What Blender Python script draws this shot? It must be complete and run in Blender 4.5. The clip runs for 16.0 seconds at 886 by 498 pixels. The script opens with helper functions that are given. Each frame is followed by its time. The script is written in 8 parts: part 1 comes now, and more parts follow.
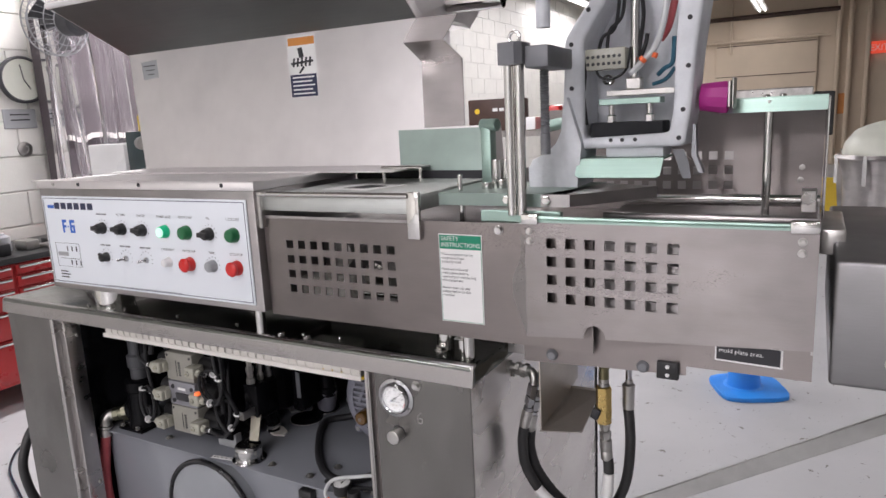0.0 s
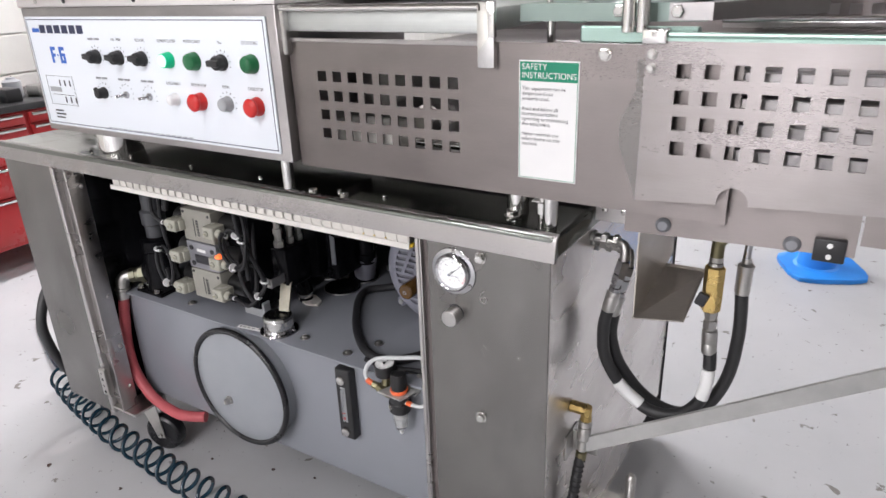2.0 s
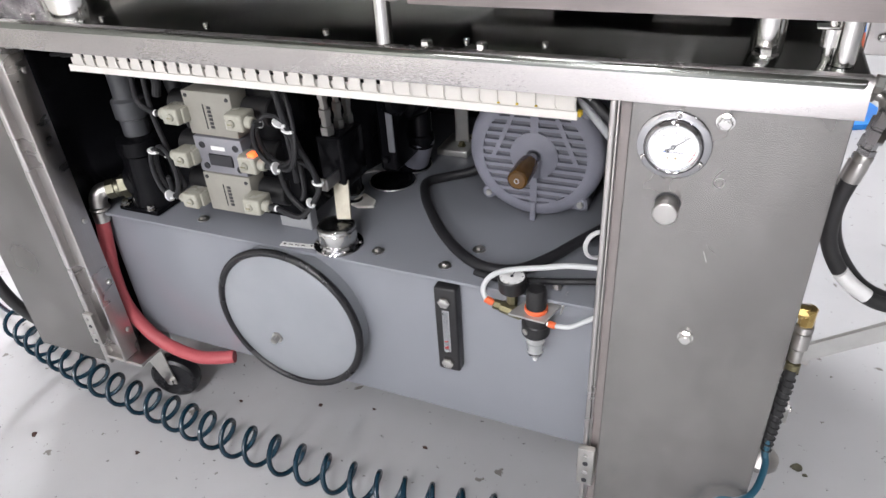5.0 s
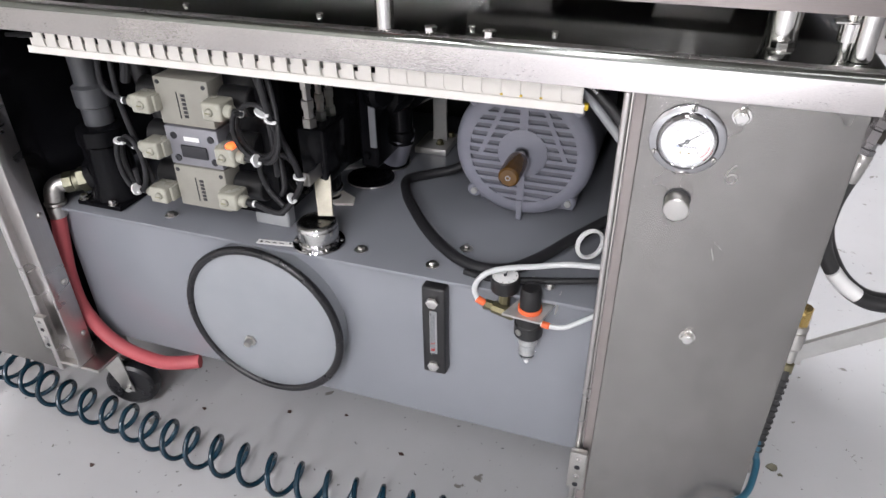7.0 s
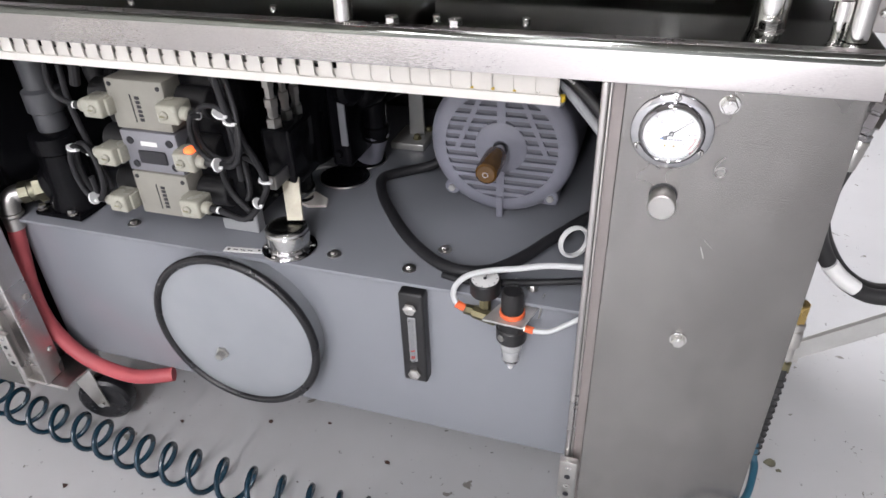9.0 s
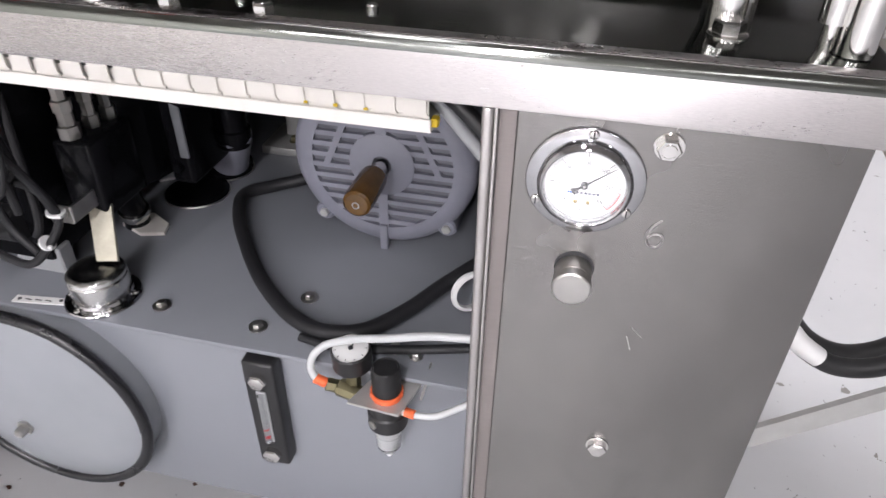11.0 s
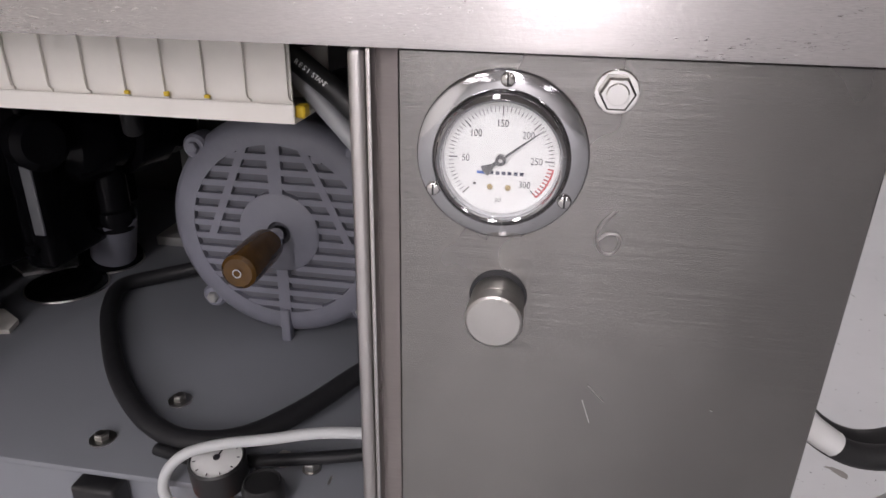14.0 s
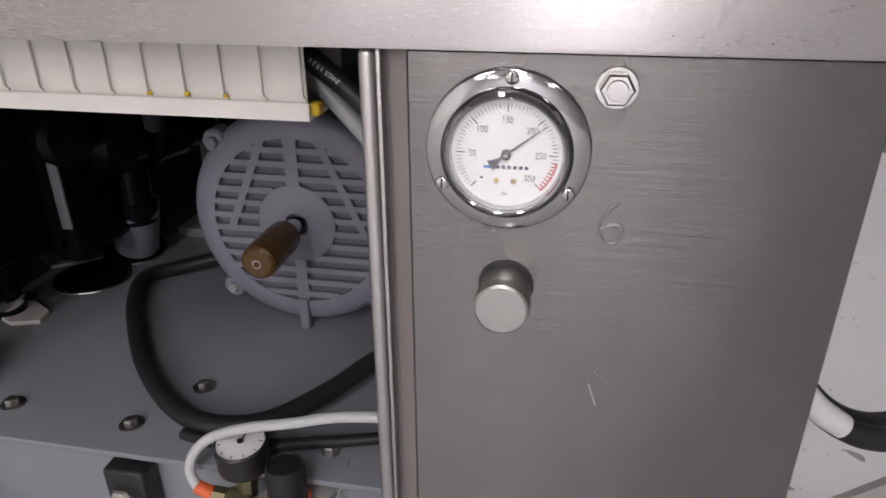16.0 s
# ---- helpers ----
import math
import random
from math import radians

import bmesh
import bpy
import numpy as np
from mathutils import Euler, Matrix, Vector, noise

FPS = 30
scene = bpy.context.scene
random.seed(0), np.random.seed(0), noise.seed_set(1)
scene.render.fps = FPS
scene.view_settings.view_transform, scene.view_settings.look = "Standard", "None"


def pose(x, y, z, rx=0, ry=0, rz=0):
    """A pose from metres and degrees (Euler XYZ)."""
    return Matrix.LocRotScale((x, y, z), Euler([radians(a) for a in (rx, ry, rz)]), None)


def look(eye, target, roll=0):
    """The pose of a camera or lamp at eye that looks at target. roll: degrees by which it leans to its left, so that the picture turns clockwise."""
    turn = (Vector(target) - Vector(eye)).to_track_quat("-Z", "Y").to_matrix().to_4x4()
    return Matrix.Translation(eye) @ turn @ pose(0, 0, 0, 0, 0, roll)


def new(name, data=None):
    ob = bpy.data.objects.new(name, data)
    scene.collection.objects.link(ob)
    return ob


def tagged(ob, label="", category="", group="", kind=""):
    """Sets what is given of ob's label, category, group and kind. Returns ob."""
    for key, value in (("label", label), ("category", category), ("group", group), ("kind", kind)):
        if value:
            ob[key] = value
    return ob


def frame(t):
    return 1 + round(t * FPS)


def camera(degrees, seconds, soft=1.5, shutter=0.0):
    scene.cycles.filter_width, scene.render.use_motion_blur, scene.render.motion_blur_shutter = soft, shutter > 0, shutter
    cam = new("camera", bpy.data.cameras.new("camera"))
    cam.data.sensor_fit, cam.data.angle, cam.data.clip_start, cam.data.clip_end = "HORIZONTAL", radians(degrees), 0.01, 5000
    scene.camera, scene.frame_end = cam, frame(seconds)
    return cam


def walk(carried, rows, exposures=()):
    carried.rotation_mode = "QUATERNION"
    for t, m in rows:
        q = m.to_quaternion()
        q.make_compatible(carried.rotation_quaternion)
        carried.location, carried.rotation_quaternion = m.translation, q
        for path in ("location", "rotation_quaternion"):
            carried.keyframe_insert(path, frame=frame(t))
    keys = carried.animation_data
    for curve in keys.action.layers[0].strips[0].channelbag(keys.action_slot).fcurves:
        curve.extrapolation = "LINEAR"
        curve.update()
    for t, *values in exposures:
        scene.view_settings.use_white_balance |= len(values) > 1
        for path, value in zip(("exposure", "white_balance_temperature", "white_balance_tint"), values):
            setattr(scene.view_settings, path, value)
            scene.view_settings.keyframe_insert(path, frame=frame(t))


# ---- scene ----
cam = camera(66.5, 16.0, shutter=0.3)
PATH = [
    (0, (-0.058, 0.095, 1.306), (-1.01, 1.813, 0.924), -2.8),
    (0.5, (-0.077, 0.096, 1.301), (-1.044, 1.787, 0.849), -3.0),
    (1, (-0.156, 0.112, 1.282), (-1.067, 1.798, 0.707), -4.6),
    (1.5, (-0.201, 0.207, 1.243), (-1.13, 1.836, 0.548), -3.6),
    (2, (-0.24, 0.288, 1.212), (-1.227, 1.856, 0.46), -2.1),
    (2.5, (-0.349, 0.314, 1.186), (-1.277, 1.871, 0.34), -2.2),
    (3, (-0.475, 0.321, 1.165), (-1.262, 1.887, 0.203), -4.0),
    (3.5, (-0.547, 0.36, 1.134), (-1.281, 1.899, 0.088), -3.9),
    (4, (-0.602, 0.399, 1.115), (-1.348, 1.907, 0.035), -4.1),
    (6.5, (-0.759, 0.402, 1.08), (-1.34, 1.985, 0.005), -1.6),
    (7, (-0.762, 0.4, 1.071), (-1.321, 1.993, -0.002), -0.6),
    (7.5, (-0.759, 0.4, 1.069), (-1.316, 1.986, -0.015), -0.7),
    (8, (-0.758, 0.4, 1.068), (-1.327, 1.978, -0.021), -1.6),
    (10.5, (-0.749, 0.653, 1.023), (-1.161, 2.24, -0.122), -0.1),
    (11, (-0.743, 0.71, 1.006), (-1.096, 2.295, -0.162), 1.1),
    (11.5, (-0.74, 0.763, 0.981), (-1.05, 2.353, -0.192), 0.4),
    (12, (-0.736, 0.796, 0.956), (-1.034, 2.418, -0.176), 1.1),
    (12.5, (-0.734, 0.811, 0.93), (-1.041, 2.543, -0.023), 2.3),
    (13, (-0.73, 0.809, 0.906), (-1.037, 2.559, -0.013), 1.2),
    (13.5, (-0.721, 0.81, 0.88), (-1.005, 2.564, -0.037), 1.2),
    (14, (-0.716, 0.81, 0.869), (-1.003, 2.619, 0.066), 1.1),
    (14.5, (-0.712, 0.809, 0.869), (-0.991, 2.604, 0.032), 0.8),
    (15, (-0.705, 0.811, 0.867), (-0.973, 2.604, 0.023), 1.0),
    (15.5, (-0.7, 0.809, 0.868), (-0.968, 2.601, 0.021), 0.8),
    (16, (-0.71, 0.799, 0.877), (-1.046, 2.583, 0.037), -0.2),
]
# stops, kelvin, tint along the walk
EXPOSURES = [(0.0, -1.2, 6450, 11), (1.0, -1.05, 6450, 10), (1.5, -0.9, 6400, 9), (2.5, -0.55, 6350, 8), (4.0, -0.36, 6300, 7), (7.5, -0.42, 6300, 8), (11.0, -0.34, 6350, 10), (11.5, -0.48, 6400, 11), (12.5, -0.8, 6500, 12), (13.5, -1.15, 6550, 13), (16.0, -1.25, 6550, 12)]
walk(cam, [(t, look(eye, target, roll)) for t, eye, target, roll in PATH], EXPOSURES)

# ---- world, lights, exposure ----
world = bpy.data.worlds.new("world")
scene.world = world
world.use_nodes = True
world.node_tree.nodes["Background"].inputs[0].default_value = (0.75, 0.8, 0.9, 1)
world.node_tree.nodes["Background"].inputs[1].default_value = 0.03

CEILING = 3.6
TUBE_Z = 3.08


def strip_lamp(name, x, y, power):
    data = bpy.data.lights.new(name, "AREA")
    data.shape, data.size, data.size_y = "RECTANGLE", 0.22, 2.4
    data.energy, data.color = power, (1.0, 0.950, 0.980)
    ob = new(name, data)
    ob.matrix_world = pose(x, y, TUBE_Z - 0.03)
    return ob


# Most of these strips are unseen, added to light the machine and walls.
LAMPS = [(-0.75, -1.6, 85), (-0.75, -4.4, 150), (-0.75, -7.3, 580), (-2.5, -7.3, 40), (1.4, -7.3, 35), (-2.3, -3.6, 125), (-3.2, -5.9, 45), (1.3, -3.2, 50), (-3.1, 3.5, 340), (-1.2, 1.5, 40), (1.6, 4.6, 75), (-2.7, 8.8, 170), (1.6, 9.2, 35), (-3.6, 11.6, 90), (-3.3, 14.3, 60), (-1.1, 14.3, 35)]
for lx, ly, lp in LAMPS:
    strip_lamp("strip_light", lx, ly, lp)


# ---- materials ----
def material(name):
    m = bpy.data.materials.new(name)
    m.use_nodes = True
    return m, m.node_tree, m.node_tree.nodes["Principled BSDF"]


def node(tree, kind, **values):
    n = tree.nodes.new(kind)
    for key, value in values.items():
        n.inputs[key].default_value = value
    return n


def ramp(tree, source, stops):
    n = tree.nodes.new("ShaderNodeValToRGB")
    while len(n.color_ramp.elements) < len(stops):
        n.color_ramp.elements.new(0.5)
    for e, (pos, c) in zip(n.color_ramp.elements, stops):
        e.position, e.color = pos, (c, c, c, 1) if isinstance(c, float) else (*c, 1)
    tree.links.new(source, n.inputs[0])
    return n


def coords(tree, scale=(1, 1, 1)):
    tc = tree.nodes.new("ShaderNodeTexCoord")
    mp = tree.nodes.new("ShaderNodeMapping")
    mp.inputs["Scale"].default_value = scale
    tree.links.new(tc.outputs["Object"], mp.inputs[0])
    return mp.outputs[0]


def mix(tree, fac, a, b):
    n = tree.nodes.new("ShaderNodeMix")
    n.data_type = "RGBA"
    for sock, v in ((n.inputs[0], fac), (n.inputs[6], a), (n.inputs[7], b)):
        if isinstance(v, (tuple, list, float, int)):
            sock.default_value = v if not isinstance(v, (tuple, list)) else (*v, 1)[:4]
        else:
            tree.links.new(v, sock)
    return n.outputs[2]


def surface(name, colour, rough=0.5, metal=0.0, vary=0.12, scale=9.0, grain=120.0, bump=0.08, rough_vary=0.12, coat=0.0, stretch=(1, 1, 1), spec=0.5):
    """A paint, plastic or metal with stains at a large scale and grain at a small one."""
    m, tree, p = material(name)
    big = node(tree, "ShaderNodeTexNoise", Scale=scale, Detail=4.0, Roughness=0.6)
    fine = node(tree, "ShaderNodeTexNoise", Scale=grain, Detail=2.0)
    tree.links.new(coords(tree), big.inputs["Vector"])
    tree.links.new(coords(tree, stretch), fine.inputs["Vector"])
    dark = tuple(c * (1 - vary) for c in colour)
    light = tuple(min(1, c * (1 + vary)) for c in colour)
    col = ramp(tree, big.outputs[0], [(0.3, dark), (0.7, light)])
    tree.links.new(col.outputs[0], p.inputs["Base Color"])
    r = ramp(tree, big.outputs[0], [(0.3, max(0.03, rough + rough_vary * 0.5)), (0.7, max(0.03, rough - rough_vary * 0.5))])
    tree.links.new(r.outputs[0], p.inputs["Roughness"])
    p.inputs["Metallic"].default_value = metal
    p.inputs["Specular IOR Level"].default_value = spec
    p.inputs["Coat Weight"].default_value = coat
    if bump:
        b = node(tree, "ShaderNodeBump", Strength=bump, Distance=0.002)
        tree.links.new(fine.outputs[0], b.inputs["Height"])
        tree.links.new(b.outputs[0], p.inputs["Normal"])
    return m


def brushed(name, colour, rough, grain=(6, 6, 500), strength=0.12, smear=0.5, blotch=5.0, aniso=0.0, sparkle=0.0, dirt=0.0, speckle=0.0, rubs=0.22, flow=(1, 1, 2.4), dent=0.0):
    """Brushed stainless sheet: fine lines along the grain, rub marks and dull blotches."""
    m, tree, p = material(name)
    lines = node(tree, "ShaderNodeTexNoise", Scale=1.0, Detail=3.0, Roughness=0.7)
    tree.links.new(coords(tree, grain), lines.inputs["Vector"])
    rub = node(tree, "ShaderNodeTexNoise", Scale=blotch, Detail=3.5, Roughness=0.55, Distortion=0.1)
    tree.links.new(coords(tree, flow), rub.inputs["Vector"])
    fine = node(tree, "ShaderNodeTexNoise", Scale=260.0, Detail=2.0)
    tree.links.new(coords(tree), fine.inputs["Vector"])
    tone = ramp(tree, rub.outputs[0], [(0.3, tuple(c * (1 - 0.28 * smear) for c in colour)), (0.72, tuple(c * (1 + 0.14 * smear) for c in colour))])
    streak = ramp(tree, lines.outputs[0], [(0.3, 0.93), (0.7, 1.0)])
    mul = tree.nodes.new("ShaderNodeMix")
    mul.data_type, mul.blend_type = "RGBA", "MULTIPLY"
    mul.inputs[0].default_value = 1.0
    tree.links.new(tone.outputs[0], mul.inputs[6])
    tree.links.new(streak.outputs[0], mul.inputs[7])
    base = mul.outputs[2]
    if dirt:
        # finger smudges and grey stains
        smudge = node(tree, "ShaderNodeTexNoise", Scale=blotch * 2.2, Detail=3.0, Roughness=0.5, Distortion=0.3)
        tree.links.new(coords(tree, (0.8, 0.8, 0.45)), smudge.inputs["Vector"])
        spot = ramp(tree, smudge.outputs[0], [(0.44, 0.0), (0.68, dirt)])
        base = mix(tree, spot.outputs[0], base, tuple(c * 0.55 for c in colour))
    if speckle:
        # short bright and dull flecks lying along the grain
        fleck = node(tree, "ShaderNodeTexNoise", Scale=1.0, Detail=2.5, Roughness=0.65)
        tree.links.new(coords(tree, (260, 260, 2300)), fleck.inputs["Vector"])
        tint = ramp(tree, fleck.outputs[0], [(0.30, 1.0 - speckle), (0.62, 1.0)])
        wear = tree.nodes.new("ShaderNodeMix")
        wear.data_type, wear.blend_type = "RGBA", "MULTIPLY"
        patch = ramp(tree, rub.outputs[0], [(0.40, 0.15), (0.62, 1.0)])
        tree.links.new(patch.outputs[0], wear.inputs[0])
        tree.links.new(base, wear.inputs[6])
        tree.links.new(tint.outputs[0], wear.inputs[7])
        base = wear.outputs[2]
    tree.links.new(base, p.inputs["Base Color"])
    r = ramp(tree, rub.outputs[0], [(0.3, rough + 0.68 * rubs), (0.68, rough - 0.32 * rubs)])
    rough_out = r.outputs[0]
    if sparkle:
        # short glinting scuffs along the grain
        glint = node(tree, "ShaderNodeTexNoise", Scale=1.0, Detail=3.0, Roughness=0.75)
        tree.links.new(coords(tree, (170, 170, 900)), glint.inputs["Vector"])
        add = tree.nodes.new("ShaderNodeMath")
        add.operation = "MULTIPLY_ADD"
        g = ramp(tree, glint.outputs[0], [(0.35, 1.0), (0.68, 0.0)])
        tree.links.new(g.outputs[0], add.inputs[0])
        add.inputs[1].default_value = sparkle * 1.6
        sub_ = tree.nodes.new("ShaderNodeMath")
        sub_.operation = "SUBTRACT"
        tree.links.new(rough_out, sub_.inputs[0])
        sub_.inputs[1].default_value = sparkle * 0.8
        tree.links.new(sub_.outputs[0], add.inputs[2])
        rough_out = add.outputs[0]
    tree.links.new(rough_out, p.inputs["Roughness"])
    p.inputs["Metallic"].default_value = 1.0
    tangent = tree.nodes.new("ShaderNodeTangent")
    tangent.direction_type, tangent.axis = "RADIAL", "Z"
    tree.links.new(tangent.outputs[0], p.inputs["Tangent"])
    p.inputs["Anisotropic"].default_value = aniso
    p.inputs["Anisotropic Rotation"].default_value = 0.25
    b1 = node(tree, "ShaderNodeBump", Strength=strength, Distance=0.0012)
    tree.links.new(lines.outputs[0], b1.inputs["Height"])
    b2 = node(tree, "ShaderNodeBump", Strength=0.03 + 0.5 * sparkle, Distance=0.001)
    tree.links.new(fine.outputs[0], b2.inputs["Height"])
    tree.links.new(b1.outputs[0], b2.inputs["Normal"])
    last = b2.outputs[0]
    if dent:
        # shallow scuffed patches that break up a reflection
        pits = node(tree, "ShaderNodeTexNoise", Scale=1.0, Detail=3.0, Roughness=0.6)
        tree.links.new(coords(tree, (14, 14, 300)), pits.inputs["Vector"])
        b3 = node(tree, "ShaderNodeBump", Strength=dent, Distance=0.001)
        tree.links.new(pits.outputs[0], b3.inputs["Height"])
        tree.links.new(last, b3.inputs["Normal"])
        last = b3.outputs[0]
    tree.links.new(last, p.inputs["Normal"])
    return m


def glow(name, colour, strength):
    m, tree, p = material(name)
    p.inputs["Base Color"].default_value = (*colour, 1)
    p.inputs["Emission Color"].default_value = (*colour, 1)
    p.inputs["Emission Strength"].default_value = strength
    return m


def clear(name, colour=(0.95, 0.96, 0.96), rough=0.05, weight=0.92):
    m, tree, p = material(name)
    p.inputs["Base Color"].default_value = (*colour, 1)
    p.inputs["Roughness"].default_value = rough
    p.inputs["IOR"].default_value = 1.45
    p.inputs["Transmission Weight"].default_value = weight
    return m


STEEL = brushed("brushed_stainless", (0.50, 0.48, 0.475), 0.38, grain=(60, 60, 2600), strength=0.04, aniso=0.85, sparkle=0.07, dirt=0.3)
STEEL_V = brushed("brushed_stainless_upright", (0.56, 0.54, 0.53), 0.30, grain=(400, 400, 6), strength=0.03, smear=0.3)
# Paler than the front panel: the bright floor reflection is in its colour.
SIDE = brushed("smooth_floor_lit_stainless", (0.77, 0.735, 0.715), 0.22, grain=(8, 8, 900), strength=0.02, smear=0.4, blotch=3.0, dirt=0.2)
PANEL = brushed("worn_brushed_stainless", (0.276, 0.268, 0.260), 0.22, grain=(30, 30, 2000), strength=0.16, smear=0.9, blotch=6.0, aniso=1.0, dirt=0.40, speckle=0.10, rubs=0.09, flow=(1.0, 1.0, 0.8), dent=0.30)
SKIRT = brushed("satin_skirt_stainless", (0.50, 0.48, 0.475), 0.29, grain=(200, 200, 2600), strength=0.03, smear=0.3, aniso=0.8, sparkle=0.10, speckle=0.30, dent=0.08)
TOP = brushed("polished_table_stainless", (0.205, 0.215, 0.200), 0.12, grain=(4, 300, 300), strength=0.03, smear=0.6)
HOPPER = surface("satin_hopper_steel", (0.79, 0.765, 0.765), 0.42, 0.90, vary=0.10, scale=3.0, grain=260.0, bump=0.03, stretch=(0.2, 0.2, 2.5))
CHUTE = surface("greenish_dull_chute_steel", (0.27, 0.335, 0.305), 0.42, 0.7, vary=0.14, scale=5.0, grain=200.0, bump=0.04)
# Hopper steel darkened to carry the dark reflection on the flared front.
FLARE = brushed("dark_reflection_stainless", (0.17, 0.18, 0.175), 0.34, grain=(5, 5, 300), strength=0.05, smear=0.6, blotch=2.0)
POLISHED = surface("polished_steel", (0.68, 0.67, 0.65), 0.12, 1.0, vary=0.05, bump=0.01)
CHROME = surface("chrome", (0.46, 0.46, 0.475), 0.10, 1.0, vary=0.04, bump=0.0, rough_vary=0.03)
ZINC = surface("zinc_plated_steel", (0.52, 0.51, 0.49), 0.33, 1.0, vary=0.2, grain=300.0, bump=0.05)
CAST = surface("painted_casting", (0.67, 0.69, 0.725), 0.55, 0.0, vary=0.14, scale=14.0, grain=160.0, bump=0.35)
TANK = surface("grey_tank_paint", (0.222, 0.232, 0.258), 0.17, 0.0, vary=0.05, scale=2.5, rough_vary=0.03, grain=180.0, bump=0.05)
MOTOR = surface("grey_motor_paint", (0.205, 0.208, 0.25), 0.45, 0.0, vary=0.1, scale=12.0, grain=220.0, bump=0.1)
COVER = surface("pale_grey_cover_paint", (0.265, 0.278, 0.30), 0.13, 0.0, vary=0.08, scale=4.0, grain=180.0, bump=0.04)
# Motor grey darkened for the shade behind the vent slots.
VENT = surface("shaded_motor_grey", (0.125, 0.128, 0.15), 0.6, vary=0.1)
CAP = surface("bright_plated_cap", (0.66, 0.66, 0.65), 0.20, 1.0, vary=0.05, bump=0.02)
# Near-black for places in shade: cabinet depth, post gap, knob hole.
SHADE = surface("void_shade_black", (0.02, 0.02, 0.022), 0.6, bump=0.05)
DUCT = surface("white_duct_plastic", (0.82, 0.79, 0.74), 0.42, vary=0.05, scale=20.0, bump=0.02)
BLACK = surface("black_gloss_paint", (0.005, 0.005, 0.006), 0.16, vary=0.3, bump=0.08, spec=0.10)
PLASTIC = surface("black_plastic", (0.015, 0.015, 0.016), 0.42, vary=0.2, bump=0.05)
RUBBER = surface("black_rubber", (0.023, 0.023, 0.024), 0.48, vary=0.25, grain=300.0, bump=0.1)
RISER = surface("dark_grey_pipe_plastic", (0.065, 0.067, 0.073), 0.4, vary=0.1)
GASKET = surface("glossy_black_rubber", (0.010, 0.010, 0.012), 0.28, vary=0.15, bump=0.05)
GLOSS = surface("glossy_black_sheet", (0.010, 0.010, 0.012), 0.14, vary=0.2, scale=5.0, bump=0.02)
DULL_NUT = surface("tarnished_nut", (0.16, 0.155, 0.115), 0.42, 1.0, vary=0.25, scale=40.0, bump=0.06)
TRAY = brushed("satin_tray_stainless", (0.58, 0.54, 0.49), 0.48, grain=(60, 60, 900), strength=0.03, smear=0.3)
# Pale grey carries the white glints on the smeared sealant.
SEALANT = surface("smeared_grey_sealant", (0.55, 0.56, 0.56), 0.18, vary=0.3, scale=60.0, grain=150.0, bump=0.6)
PALE_ZINC = surface("pale_zinc_plate", (0.47, 0.47, 0.455), 0.36, 0.5, vary=0.14, scale=12.0, grain=240.0, bump=0.05)
STRAP = surface("dull_bare_strap", (0.36, 0.34, 0.28), 0.5, 0.8, vary=0.2, scale=30.0, bump=0.05)
IRON = surface("dark_grey_machined_block", (0.20, 0.205, 0.22), 0.45, 0.3, vary=0.12, bump=0.05)
CABLE = surface("grey_black_cable", (0.020, 0.020, 0.022), 0.45, vary=0.2, bump=0.08, spec=0.25)
IVORY = surface("ivory_valve_paint", (0.27, 0.262, 0.23), 0.42, vary=0.07, scale=20.0, bump=0.03)
PLUG = surface("cream_plug_plastic", (0.36, 0.355, 0.30), 0.26, vary=0.08, scale=30.0, bump=0.03)
VALVE_GREY = surface("grey_valve_metal", (0.26, 0.26, 0.285), 0.4, 0.4, vary=0.1, bump=0.04)
RED_HOSE = surface("red_hose_rubber", (0.40, 0.075, 0.085), 0.5, vary=0.1, scale=14.0, bump=0.05)
TEAL = surface("dark_teal_tubing", (0.006, 0.026, 0.044), 0.2, vary=0.15, bump=0.0)
BLUE_TUBE = surface("blue_grey_tubing", (0.02, 0.085, 0.13), 0.3, vary=0.12, bump=0.0)
MILKY = surface("milky_white_tubing", (0.55, 0.565, 0.57), 0.3, vary=0.06, bump=0.0)
WHITE = surface("white_enamel", (0.80, 0.80, 0.80), 0.3, vary=0.02, bump=0.01)
PAPER = surface("white_label_film", (0.78, 0.78, 0.77), 0.35, vary=0.03, bump=0.01)
INK = surface("black_print", (0.02, 0.02, 0.025), 0.5, vary=0.05, bump=0.0)
BLUE_INK = surface("blue_print", (0.03, 0.13, 0.52), 0.45, vary=0.05, bump=0.0)
NAVY_INK = surface("navy_print", (0.02, 0.025, 0.07), 0.45, vary=0.05, bump=0.0)
GREEN_INK = surface("green_print", (0.0, 0.22, 0.12), 0.4, vary=0.05, bump=0.0)
RED_INK = surface("red_print", (0.62, 0.03, 0.03), 0.4, vary=0.05, bump=0.0)
ORANGE_INK = surface("orange_print", (0.62, 0.25, 0.06), 0.4, vary=0.05, bump=0.0)
GREEN_BUTTON = surface("green_button_plastic", (0.012, 0.13, 0.045), 0.3, vary=0.05, bump=0.0)
RED_BUTTON = surface("red_button_plastic", (0.55, 0.02, 0.018), 0.3, vary=0.05, bump=0.0)
GREY_PLASTIC = surface("grey_plastic", (0.32, 0.33, 0.34), 0.35, vary=0.06, bump=0.02)
ORANGE = surface("orange_plastic", (0.80, 0.15, 0.05), 0.3, vary=0.06, bump=0.0)
BRASS = surface("brass", (0.58, 0.42, 0.16), 0.28, 1.0, vary=0.15, bump=0.04)
OLIVE_BRASS = surface("dull_brass", (0.22, 0.20, 0.12), 0.4, 1.0, vary=0.2, bump=0.06)
